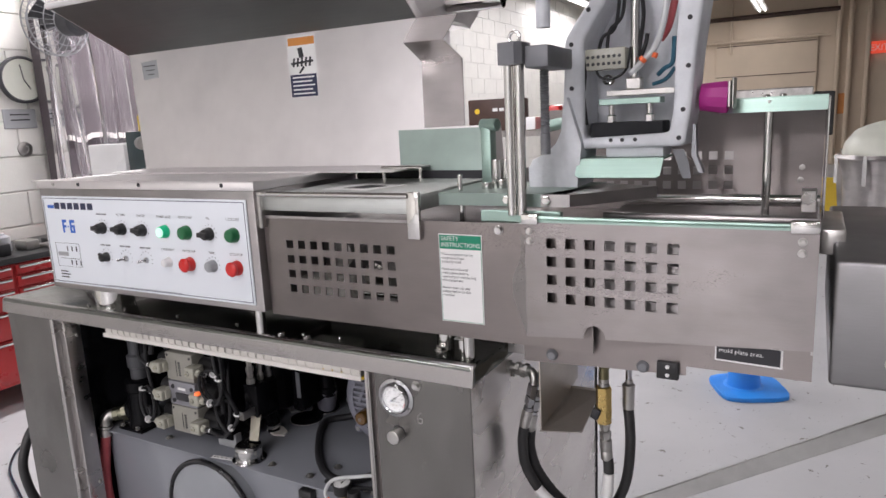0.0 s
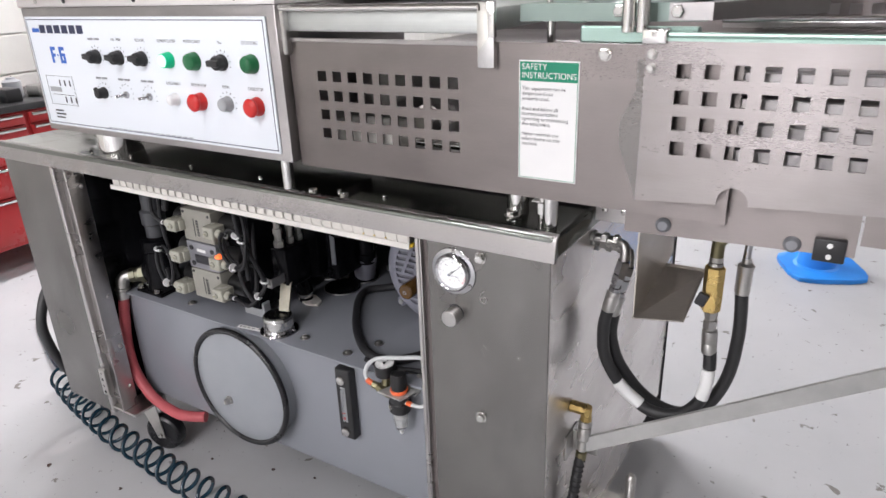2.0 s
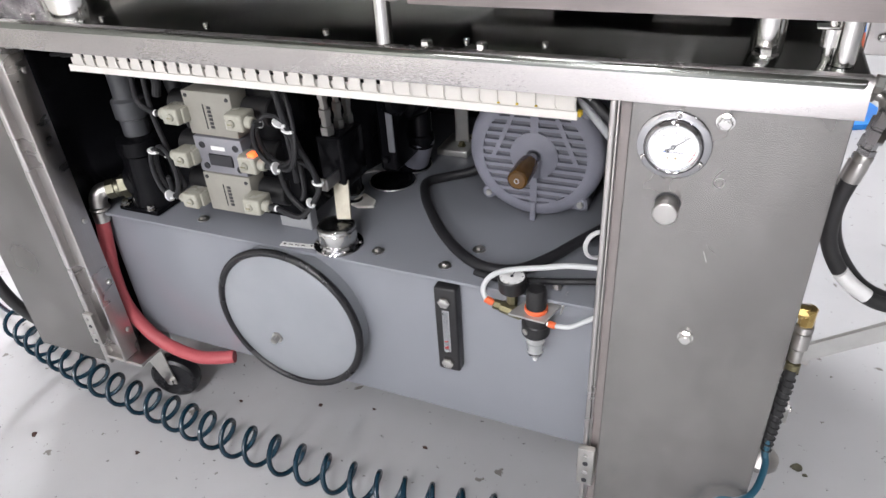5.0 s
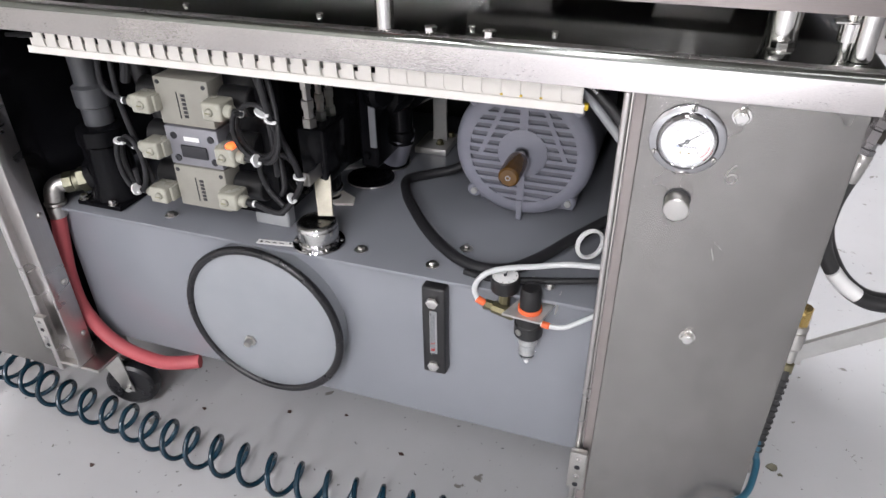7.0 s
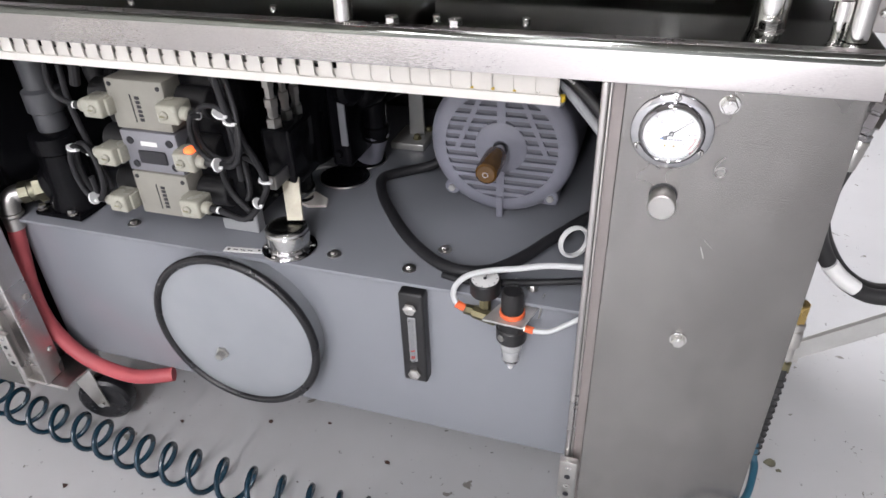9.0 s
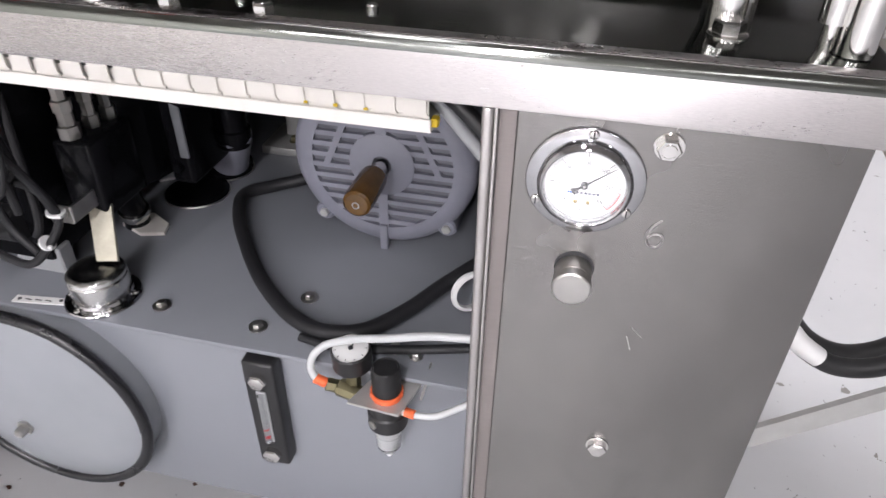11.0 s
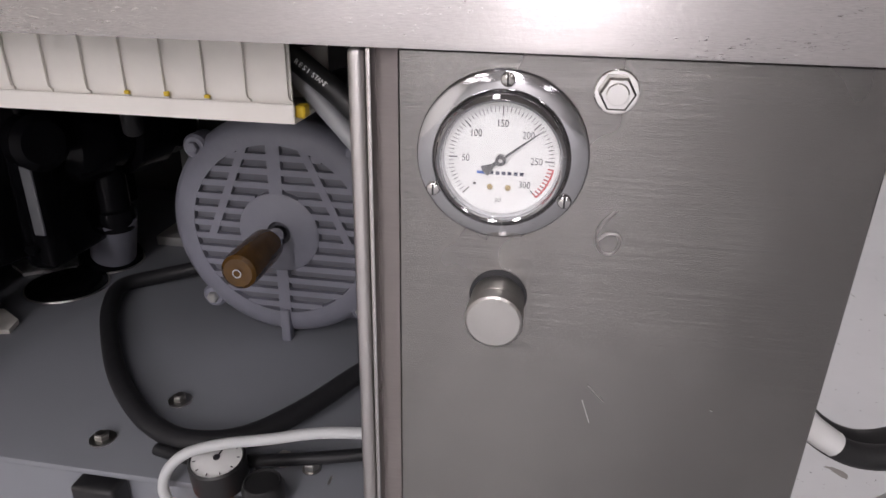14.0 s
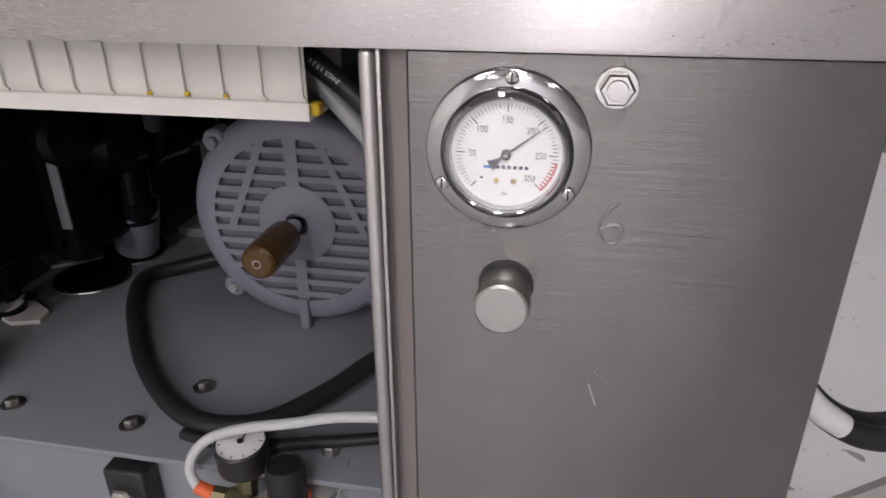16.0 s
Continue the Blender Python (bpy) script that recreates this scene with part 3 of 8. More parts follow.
def on_table_bolts():
    """Nuts, pins and studs on the table."""
    for x, y in ((-1.028, 1.124), (-0.960, 1.126)):
        bm = B()
        hex_bolt(bm, (x, y, TZ), (0, 0, 1), 0.013, 0.007, 0.0)
        part("bolt", bm, POLISHED, BASE)
    for x, y in ((-0.986, 1.145), (-0.892, 1.148), (-1.180, 1.148), (-1.371, 1.146), (-1.582, 1.127), (-1.565, 1.147), (-1.70, 1.14)):
        bm = B()
        lathe(bm, [(0.0042, 0), (0.0042, 0.004), (0.0034, 0.0052)], (x, y, TZ), (0, 0, 1), 12)
        part("stud", bm, POLISHED, BASE)
    for x, y, r in ((-1.083, 1.124, 0.0105), (-0.595, 1.144, 0.0108)):
        bm = B()
        rod(bm, (x, y, TZ), (x, y, 0.925), r, 28, 0.001)
        part("support_pin", bm, POLISHED, BASE, "polished steel support pin")
    bm = B()
    x, y = -0.664, 1.172
    lathe(bm, [(0.0128, 0), (0.0128, 0.0015), (0.011, 0.002)], (x, y - 0.010, TZ), (0, 0, 1), 32)
    lathe(bm, [(0.0100, 0.002), (0.0100, 0.009), (0.0086, 0.0105)], (x, y - 0.010, TZ), (0, 0, 1), 6)
    rod(bm, (x, y + 0.010, TZ), (x, y + 0.010, 0.915), 0.0165, 28)
    part("support_pin", bm, POLISHED, BASE, "threaded support post with a large hexagon nut")
    bm = B()
    x, y = -0.610, 1.149
    lathe(bm, [(0.0048, 0), (0.0050, 0.016), (0.0088, 0.017), (0.0088, 0.034), (0.008, 0.035), (0.0045, 0.036), (0.0045, 0.044), (0.004, 0.045)], (x, y, TZ), (0, 0, 1), 24)
    part("standoff", bm, POLISHED, BASE, "polished steel standoff with a hexagon head")
    bm = B()
    box(bm, -0.624, -0.590, 1.142, 1.158, 0.9042, 0.9058)
    part("tie_strap", bm, ZINC, BASE, "thin bent steel strap")
    bm = B()
    lathe(bm, [(0.047, 0), (0.047, 0.060)], (-1.652, 1.185, TZ - 0.001), (0, 0, 1), 40)
    part("support_column", bm, POLISHED, BASE, "thick polished support column")


on_table_bolts()


# ---- castors, levelling foot ----
def castor(x, y):
    t = thing("castor", "swivel castor with a black wheel under the cabinet", "wheel", (x, y, 0.0), "castors under the cabinet")
    bm = B()
    lathe(bm, [(0.030, -0.016), (0.046, -0.018), (0.053, -0.014), (0.055, -0.006), (0.055, 0.006), (0.053, 0.014), (0.046, 0.018), (0.030, 0.016)], (x, y, 0.055), (0.3, -1, 0), 36)
    part("tyre", bm, GASKET, t, "black rubber tyre")
    bm = B()
    lathe(bm, [(0.031, -0.014), (0.031, -0.008), (0.012, -0.006), (0.012, 0.006), (0.031, 0.008), (0.031, 0.014)], (x, y, 0.055), (0.3, -1, 0), 32)
    part("rim", bm, PLASTIC, t, "black glossy rim")
    ax = Vector((0.3, -1, 0)).normalized()
    back = Vector((0, 0, 1)).cross(ax)
    for k in range(5):
        # spokes of the rim
        bm = B()
        way = back * math.cos(k * 1.2566) + Vector((0, 0, 1)) * math.sin(k * 1.2566)
        mid = Vector((x, y, 0.055)) + ax * 0.011
        rod(bm, mid + way * 0.010, mid + way * 0.032, 0.0036, 8)
        part("spoke", bm, GASKET, t)
    swivel = Vector((x, y, 0)) - Vector((0.036, 0.0, 0))
    for sgn in (-1, 1):
        bm = B()
        c = Vector((x, y, 0)) + ax * 0.021 * sgn
        s = swivel + ax * 0.021 * sgn
        slab(bm, [c + back * 0.011 + Vector((0, 0, 0.046)), c - back * 0.011 + Vector((0, 0, 0.046)), s - back * 0.026 + Vector((0, 0, 0.150)), s + back * 0.026 + Vector((0, 0, 0.150))], ax * 0.003 * sgn)
        part("fork_leg", bm, ZINC, t, "bare steel fork leg")
    bm = B()
    rod(bm, Vector((x, y, 0.055)) - ax * 0.030, Vector((x, y, 0.055)) + ax * 0.030, 0.006, 14)
    part("axle", bm, POLISHED, t)
    bm = B()
    lathe(bm, [(0.034, 0.146), (0.034, 0.158), (0.026, 0.168)], (x - 0.036, y, 0), (0, 0, 1), 28)
    part("swivel_head", bm, ZINC, t)


castor(-1.752, 1.200)
castor(-1.790, 1.80)
castor(-0.70, 1.80)


def level_foot():
    x, y = -0.520, 1.435
    t = thing("levelling_foot", "bare steel levelling foot on a threaded rod", "machine foot", (x, y, 0.0))
    bm = B()
    lathe(bm, [(0.034, 0), (0.034, 0.012), (0.028, 0.02), (0.014, 0.03), (0.012, 0.04)], (x, y, 0), (0, 0, 1), 32)
    part("pad", bm, ZINC, t, "round steel pad")
    bm = B()
    lathe(bm, [(0.011, 0.038)] + [(0.011 - 0.0012 * (k % 2), 0.04 + k * 0.003) for k in range(64)] + [(0.006, 0.236)], (x, y, 0), (0, 0, 1), 18)
    part("threaded_rod", bm, ZINC, t)
    bm = B()
    box(bm, x - 0.024, x + 0.022, y - 0.02, y + 0.02, 0.130, 0.165, 0.002, 2)
    box(bm, -0.577, x - 0.024, y - 0.016, y + 0.016, 0.135, 0.160, 0.001, 1)
    part("clamp_block", bm, ZINC, t, "steel clamp block")
    bm = B()
    hex_bolt(bm, (x + 0.022, y, 0.148), (1, 0, 0), 0.011, 0.006, 0.0)
    part("bolt", bm, POLISHED, t)


level_foot()


# ---- hydraulic tank ----
KX0, KX1, KY0, KY1, KZ0, KZ1 = -1.776, -0.795, 1.190, 1.80, 0.192, 0.490


def tank():
    t = thing("hydraulic_tank", "grey painted steel hydraulic oil tank in the cabinet", "oil tank", (-1.28, 1.5, KZ0))
    bm = B()
    box(bm, KX0, KX1, KY0, KY1, KZ0, KZ1 - 0.004, 0.003, 2)
    part("body", bm, TANK, t)
    bm = B()
    box(bm, KX0 - 0.012, KX1 + 0.004, KY0 - 0.013, KY1 + 0.01, KZ1 - 0.004, KZ1 + 0.002, 0.0012, 2)
    part("lid", bm, TANK, t, "flat grey lid with a thin overhanging edge")
    bm = B()
    c = (-1.3550, 1.157, 0.3460)
    lathe(bm, [(0.0001, 0.0180), (0.030, 0.0176), (0.060, 0.0160), (0.085, 0.0134), (0.105, 0.0104), (0.122, 0.0062), (0.133, 0.0020), (0.143, -0.0020), (0.143, -0.0330)], c, (0, -1, 0), 72, caps=False)
    cover = part("inspection_cover", bm, COVER, t, "round grey domed cover")
    bm = B()
    ring = [(c[0] + 0.1440 * math.cos(a), c[1] + 0.001, c[2] + 0.1440 * math.sin(a)) for a in [2 * math.pi * k / 72 for k in range(72)]]
    tube(bm, ring, 0.0072, 12, smooth=False, closed=True)
    part("gasket", bm, GASKET, cover, "black rubber ring gasket")
    bm = B()
    lathe(bm, [(0.011, 0), (0.011, 0.004), (0.007, 0.0045), (0.007, 0.013), (0.0055, 0.015)], (-1.373, c[1] - 0.0172, 0.318), (0, -1, 0), 6)
    part("centre_bolt", bm, ZINC, cover)
    for x, y in ((-1.187, 1.217), (-1.064, 1.211), (-1.028, 1.272), (-1.55, 1.215)):
        bm = B()
        lathe(bm, [(0.0105, 0), (0.0105, 0.0015), (0.007, 0.002)], (x, y, KZ1 + 0.002), (0, 0, 1), 22)
        hex_bolt(bm, (x, y, KZ1 + 0.0035), (0, 0, 1), 0.0105, 0.005, 0.0)
        part("bolt", bm, ZINC, t)
    for x, y, r in ((-1.277, 1.457, 0.045), (-1.270, 1.532, 0.040)):
        bm = B()
        lathe(bm, [(r, 0.0), (r, 0.004), (r - 0.006, 0.005), (r - 0.010, 0.003), (0.0002, 0.003)], (x, y, KZ1 + 0.002), (0, 0, 1), 40)
        part("port_seal", bm, BLACK, t, "black round port in the tank lid")
        bm = B()
        tube(bm, [(x + (r + 0.001) * math.cos(a), y + (r + 0.001) * math.sin(a), KZ1 + 0.003) for a in [2 * math.pi * k / 40 for k in range(40)]], 0.0013, 6, smooth=False, closed=True)
        part("port_rim", bm, ZINC, t, "thin bare metal rim")
    bm = B()
    slab(bm, [(-1.358, 1.181, KZ1 + 0.002), (-1.296, 1.190, KZ1 + 0.002), (-1.297, 1.201, KZ1 + 0.002), (-1.360, 1.193, KZ1 + 0.002)], (0, 0, 0.0012))
    plate = part("name_plate", bm, PAPER, t, "small white metal name plate")
    for k in range(3):
        bm = B()
        box(bm, -1.345 + k * 0.012, -1.337 + k * 0.012, 1.1880 + k * 0.0015, 1.1895 + k * 0.0015, KZ1 + 0.0032, KZ1 + 0.0036)
        part("print_bar", bm, INK, plate)
    for x, y in ((-1.352, 1.1875), (-1.303, 1.1955)):
        bm = B()
        lathe(bm, [(0.0025, 0), (0.0018, 0.001)], (x, y, KZ1 + 0.0032), (0, 0, 1), 10)
        part("rivet", bm, INK, plate)
    return t


tank()


def breather():
    x, y, z = -1.262, 1.217, KZ1 + 0.002
    t = thing("filler_breather", "chrome filler breather cap on the tank lid", "filler cap", (x, y, z))
    bm = B()
    lathe(bm, [(0.0420, 0), (0.0430, 0.002), (0.0420, 0.0035), (0.0340, 0.0045), (0.0325, 0.008)], (x, y, z), (0, 0, 1), 40)
    part("flange", bm, CHROME, t)
    bm = B()
    lathe(bm, [(0.0320, 0.006), (0.0326, 0.010), (0.0330, 0.012), (0.0330, 0.031), (0.0318, 0.0325), (0.0328, 0.034), (0.0322, 0.0375), (0.0295, 0.0402), (0.0270, 0.0408), (0.0250, 0.0396), (0.0130, 0.0396), (0.0110, 0.0404), (0.0002, 0.0404)], (x, y, z), (0, 0, 1), 48)
    part("cap", bm, CAP, t, "bright plated cap")
    for k in range(6):
        a = 0.3 + k * math.pi / 3
        bm = B()
        dome_screw(bm, (x + 0.0370 * math.cos(a), y + 0.0370 * math.sin(a), z + 0.004), (0, 0, 1), 0.0035)
        part("screw", bm, POLISHED, t)
    return t


breather()


def lever():
    t = thing("steel_strap", "flat bare steel strap standing behind the breather cap", "bracket", (-1.262, 1.235, 0.54))
    bm = B()
    slab(bm, [(-1.262, 1.226, 0.536), (-1.239, 1.232, 0.536), (-1.258, 1.270, 0.592), (-1.284, 1.264, 0.592)], (0.0, -0.003, 0.002))
    part("strap", bm, STRAP, t)


lever()


def sight_gauge():
    x, y, z0, z1 = -1.0485, KY0, 0.311, 0.480
    t = thing("sight_gauge", "black oil level sight gauge bolted to the tank", "level gauge", (x, y, z0))
    bm = B()
    box(bm, x - 0.019, x + 0.019, y - 0.022, y, z0, z1, 0.004, 3)
    body = part("body", bm, PLASTIC, t)
    bm = B()
    box(bm, x - 0.0060, x + 0.0060, y - 0.0245, y - 0.0215, 0.354, 0.438, 0.001, 1)
    win = part("window", bm, GREY_PLASTIC, t, "grey sight window")
    bm = B()
    rod(bm, (x, y - 0.0265, 0.357), (x, y - 0.0265, 0.435), 0.0035, 10)
    part("tube", bm, BOWL, win)
    bm = B()
    box(bm, x - 0.002, x + 0.002, y - 0.0252, y - 0.0245, 0.362, 0.367)
    box(bm, x - 0.004, x + 0.002, y - 0.0252, y - 0.0245, 0.376, 0.378)
    part("print_bar", bm, RED_INK, win)
    for z in (0.331, 0.4565):
        bm = B()
        hex_bolt(bm, (x, y - 0.022, z), (0, -1, 0), 0.019, 0.008, 0.0)
        part("bolt", bm, POLISHED, t)


sight_gauge()


def regulator():
    x, y = -0.899, 1.160
    t = thing("air_regulator", "small black air filter regulator with orange ring", "regulator", (x, y, 0.40))
    bm = B()
    slab(bm, [(-0.935, 1.140, 0.479), (-0.880, 1.136, 0.479), (-0.862, 1.205, 0.479), (-0.905, 1.215, 0.479)], (0, 0, 0.003))
    slab(bm, [(-0.862, 1.160, 0.482), (-0.862, 1.205, 0.482), (-0.862, 1.205, 0.492), (-0.862, 1.195, 0.492)], (-0.0025, 0, 0))
    plate = part("bracket", bm, PALE_ZINC, t, "bent zinc bracket")
    for px, py in ((-0.881, 1.208), (-0.905, 1.212)):
        bm = B()
        hex_bolt(bm, (px, py, 0.493), (0, 0, 1), 0.011, 0.006, 0.0075)
        part("bolt", bm, ZINC, plate)
    bm = B()
    lathe(bm, [(0.0150, 0.484), (0.0150, 0.516), (0.0135, 0.521), (0.0125, 0.5215), (0.0120, 0.5195), (0.0002, 0.5195)], (x, y, 0), (0, 0, 1), 28)
    part("knob", bm, PLASTIC, t, "black ribbed adjusting knob")
    bm = B()
    lathe(bm, [(0.0168, 0.482), (0.0176, 0.484), (0.0176, 0.4875), (0.0168, 0.489), (0.0152, 0.489)], (x, y, 0), (0, 0, 1), 12)
    part("lock_ring", bm, ORANGE, t, "orange lock ring")
    bm = B()
    lathe(bm, [(0.018, 0.479), (0.019, 0.470), (0.019, 0.462), (0.021, 0.460), (0.021, 0.442), (0.018, 0.438), (0.015, 0.437)], (x, y, 0), (0, 0, 1), 28)
    body = part("body", bm, PLASTIC, t)
    bm = B()
    lathe(bm, [(0.005, 0), (0.005, 0.003), (0.0035, 0.0035)], (x - 0.010, y - 0.0165, 0.452), (-0.5, -0.86, 0), 16)
    part("port_plug", bm, ZINC, body)
    bm = B()
    lathe(bm, [(0.0145, 0.437), (0.0145, 0.428), (0.0138, 0.420), (0.0135, 0.405), (0.010, 0.398), (0.0045, 0.396), (0.0045, 0.392)], (x, y, 0), (0, 0, 1), 28)
    part("bowl", bm, BOWL, t, "clear filter bowl")
    bm = B()
    lathe(bm, [(0.013, 0.4365), (0.013, 0.425), (0.008, 0.420), (0.006, 0.408), (0.007, 0.404)], (x, y, 0), (0, 0, 1), 20)
    part("filter_cup", bm, WHITE, t, "white filter cup")
    bm = B()
    lathe(bm, [(0.0035, 0.398), (0.0035, 0.386), (0.002, 0.384)], (x, y, 0), (0, 0, 1), 12)
    part("drain_tip", bm, WHITE, t)
    bm = B()
    rod(bm, (-0.921, 1.163, 0.466), (-0.955, 1.168, 0.470), 0.0095, 8, 0.001)
    rod(bm, (-0.955, 1.168, 0.470), (-0.967, 1.165, 0.474), 0.0075, 6)
    rod(bm, (-0.940, 1.172, 0.468), (-0.940, 1.176, 0.498), 0.0085, 8, 0.001)
    part("tee_fitting", bm, OLIVE_BRASS, t, "dull brass tee fitting")
    bm = B()
    ax = Vector((0.0, -0.12, 1)).normalized()
    lathe(bm, [(0.006, -0.008), (0.019, -0.002), (0.021, 0.0), (0.021, 0.022), (0.0195, 0.024), (0.0185, 0.0225)], (-0.940, 1.176, 0.502), ax, 36, caps=False)
    dial_case = part("gauge_case", bm, PLASTIC, t, "black gauge case")
    bm = B()
    lathe(bm, [(0.0186, 0.0215), (0.0186, 0.0222)], (-0.940, 1.176, 0.502), ax, 36)
    part("dial", bm, PAPER, dial_case, "white dial")
    bm = B()
    c = Vector((-0.940, 1.176, 0.502)) + ax * 0.0228
    rod(bm, c, c + Vector((0.001, 0.012, 0.001)), 0.0006, 6)
    lathe(bm, [(0.0025, 0), (0.0025, 0.001)], c, ax, 12)
    for k in range(9):
        a = radians(-225 + k * 33.75)
        q = c + Vector((0.015 * math.cos(a), 0.015 * math.sin(a), 0.0018 * math.sin(a)))
        rod(bm, q, q + (q - c) * 0.13, 0.0004, 5)
    part("pointer", bm, INK, dial_case)
    bm = B()
    rod(bm, (-0.967, 1.165, 0.475), (-0.979, 1.1635, 0.482), 0.0056, 14, 0.001)
    part("push_fitting", bm, ORANGE, t, "orange push fitting")
    bm = B()
    rod(bm, (-0.880, 1.157, 0.464), (-0.868, 1.155, 0.464), 0.0050, 14, 0.001)
    part("push_fitting", bm, ORANGE, t, "orange push fitting")
    bm = B()
    rod(bm, (-0.893, 1.158, 0.464), (-0.879, 1.157, 0.464), 0.0055, 6)
    part("elbow_nut", bm, ZINC, t)
    bm = B()
    tube(bm, [(-0.977, 1.1635, 0.481), (-0.983, 1.166, 0.494), (-0.979, 1.170, 0.510), (-0.963, 1.172, 0.526), (-0.934, 1.172, 0.539), (-0.896, 1.171, 0.550), (-0.854, 1.171, 0.562), (-0.800, 1.174, 0.566)], 0.0041, 14)
    part("air_tube", bm, MILKY, t, "milky white air tube")
    bm = B()
    tube(bm, [(-0.869, 1.155, 0.464), (-0.849, 1.156, 0.466), (-0.831, 1.158, 0.477), (-0.800, 1.165, 0.498)], 0.0036, 14)
    part("air_tube", bm, MILKY, t, "milky white air tube")


regulator()


# ---- pressure gauge and knob on the front panel ----
def pressure_gauge():
    x, y, z = -0.7370, 1.107, 0.7853
    t = thing("pressure_gauge", "chrome flanged pressure gauge with white dial on the panel", "pressure gauge", (x, y, z))
    at, ax = (x, y, z), (0, -1, 0)
    bm = B()
    lathe(bm, [(0.0262, 0.0), (0.0384, 0.0), (0.0389, 0.0006), (0.0389, 0.0014), (0.0384, 0.0022), (0.0376, 0.0026), (0.0306, 0.0033), (0.0300, 0.0040)], at, ax, 96, caps=False)
    flange = part("flange", bm, CHROME, t, "polished chrome flange")
    for a in (88, 208, 328):
        c = (x + 0.0347 * math.cos(radians(a)), y - 0.0028, z + 0.0347 * math.sin(radians(a)))
        bm = B()
        dome_screw(bm, c, ax, 0.0033)
        part("screw", bm, POLISHED, flange)
        bm = B()
        box(bm, c[0] - 0.0004, c[0] + 0.0004, c[1] - 0.0026, c[1] - 0.0018, c[2] - 0.0026, c[2] + 0.0026)
        part("screw_slot", bm, INK, flange)
    bm = B()
    lathe(bm, [(0.0308, 0.003), (0.0309, 0.0070), (0.0306, 0.0082), (0.0296, 0.0095), (0.0284, 0.0112), (0.0275, 0.0118), (0.0267, 0.0114), (0.0262, 0.0085), (0.0256, 0.0050)], at, ax, 96, caps=False)
    part("bezel", bm, CHROME, t, "stepped chrome bezel")
    bm = B()
    lathe(bm, [(0.0259, 0.0040), (0.0259, 0.0046)], at, ax, 72)
    dial = part("dial", bm, PAPER, t, "white dial with black scale")
    yd = y - 0.0049
    ink = B()

    def mark(bm2, a, r0, r1, w):
        c, s = math.cos(radians(a)), math.sin(radians(a))
        q = [(r0, -w), (r1, -w), (r1, w), (r0, w)]
        slab(bm2, [(x + r * c - k * s, yd, z + r * s + k * c) for r, k in q], (0, 0.0002, 0))

    for k in range(61):
        a = 225 - k * 270 / 60
        major = k % 10 == 0
        mark(ink, a, 0.0196 if major else (0.0207 if k % 5 == 0 else 0.0213), 0.0236, 0.00026 if major else 0.00013)
    part("scale", ink, INK, dial, "black scale marks")
    red = B()
    for k in range(52, 61):
        mark(red, 225 - k * 270 / 60, 0.0212, 0.0238, 0.0003)
    for k in range(104, 120):
        a0 = 225 - k * 270 / 120
        mark(red, a0 - 1.1, 0.0232, 0.0240, 0.0006)
    part("scale", red, RED_INK, dial, "red danger marks")
    for n, txt in enumerate(("50", "100", "150", "200", "250", "300")):
        a = radians(225 - (n + 1) * 45)
        r = 0.0163 if n in (1, 2, 3) else 0.0158
        words("number", txt, 0.0047, front(x + r * math.cos(a), yd - 0.0001, z + r * math.sin(a) - 0.0017), INK, dial, "CENTER", stretch=0.78)
    words("unit", "psi", 0.0034, front(x - 0.0004, yd - 0.0001, z - 0.0200), INK, dial, "CENTER", stretch=0.8)
    bm = B()
    box(bm, x - 0.0105, x - 0.0055, yd - 0.0001, yd + 0.0001, z - 0.0071, z - 0.0059)
    part("logo_bar", bm, BLUE_INK, dial)
    bm = B()
    for k in range(6):
        box(bm, x - 0.0048 + k * 0.0027, x - 0.0030 + k * 0.0027, yd - 0.0001, yd + 0.0001, z - 0.0072, z - 0.0056)
    part("logo_bar", bm, NAVY_INK, dial)
    for dx in (-0.0044, 0.0038):
        bm = B()
        lathe(bm, [(0.0014, 0), (0.0012, 0.0006), (0.0002, 0.0007)], (x + dx, yd, z - 0.0132), ax, 16)
        part("rivet", bm, BRASS, dial)
    bm = B()
    box(bm, x - 0.0120, x - 0.0108, yd - 0.0001, yd + 0.0001, z - 0.0125, z - 0.0113)
    part("print_bar", bm, INK, dial)
    bm = B()
    a = radians(38)
    d, n = Vector((math.cos(a), 0, math.sin(a))), Vector((-math.sin(a), 0, math.cos(a)))
    o = Vector((x, yd - 0.0016, z))
    slab(bm, [o - n * 0.0007, o + d * 0.0228 - n * 0.00012, o + d * 0.0228 + n * 0.00012, o + n * 0.0007], (0, 0.0004, 0))
    slab(bm, [o - n * 0.0008, o - d * 0.0045 - n * 0.0009, o - d * 0.0090 - n * 0.0028, o - d * 0.0095, o - d * 0.0090 + n * 0.0028, o - d * 0.0045 + n * 0.0009, o + n * 0.0008], (0, 0.0004, 0))
    lathe(bm, [(0.0024, 0.0), (0.0024, 0.0026), (0.0018, 0.0030)], (x, yd, z), ax, 24)
    part("pointer", bm, INK, dial, "black pointer")
    bm = B()
    lathe(bm, [(0.0009, 0), (0.0007, 0.0006)], (x, yd - 0.0031, z), ax, 12)
    part("pointer_pin", bm, ZINC, dial)
    bm = B()
    lathe(bm, [(0.0262, 0.0088), (0.0262, 0.0094)], at, ax, 64)
    glass = part("glass", bm, GLASS, t, "clear flat gauge glass")
    glass.visible_shadow = False


pressure_gauge()


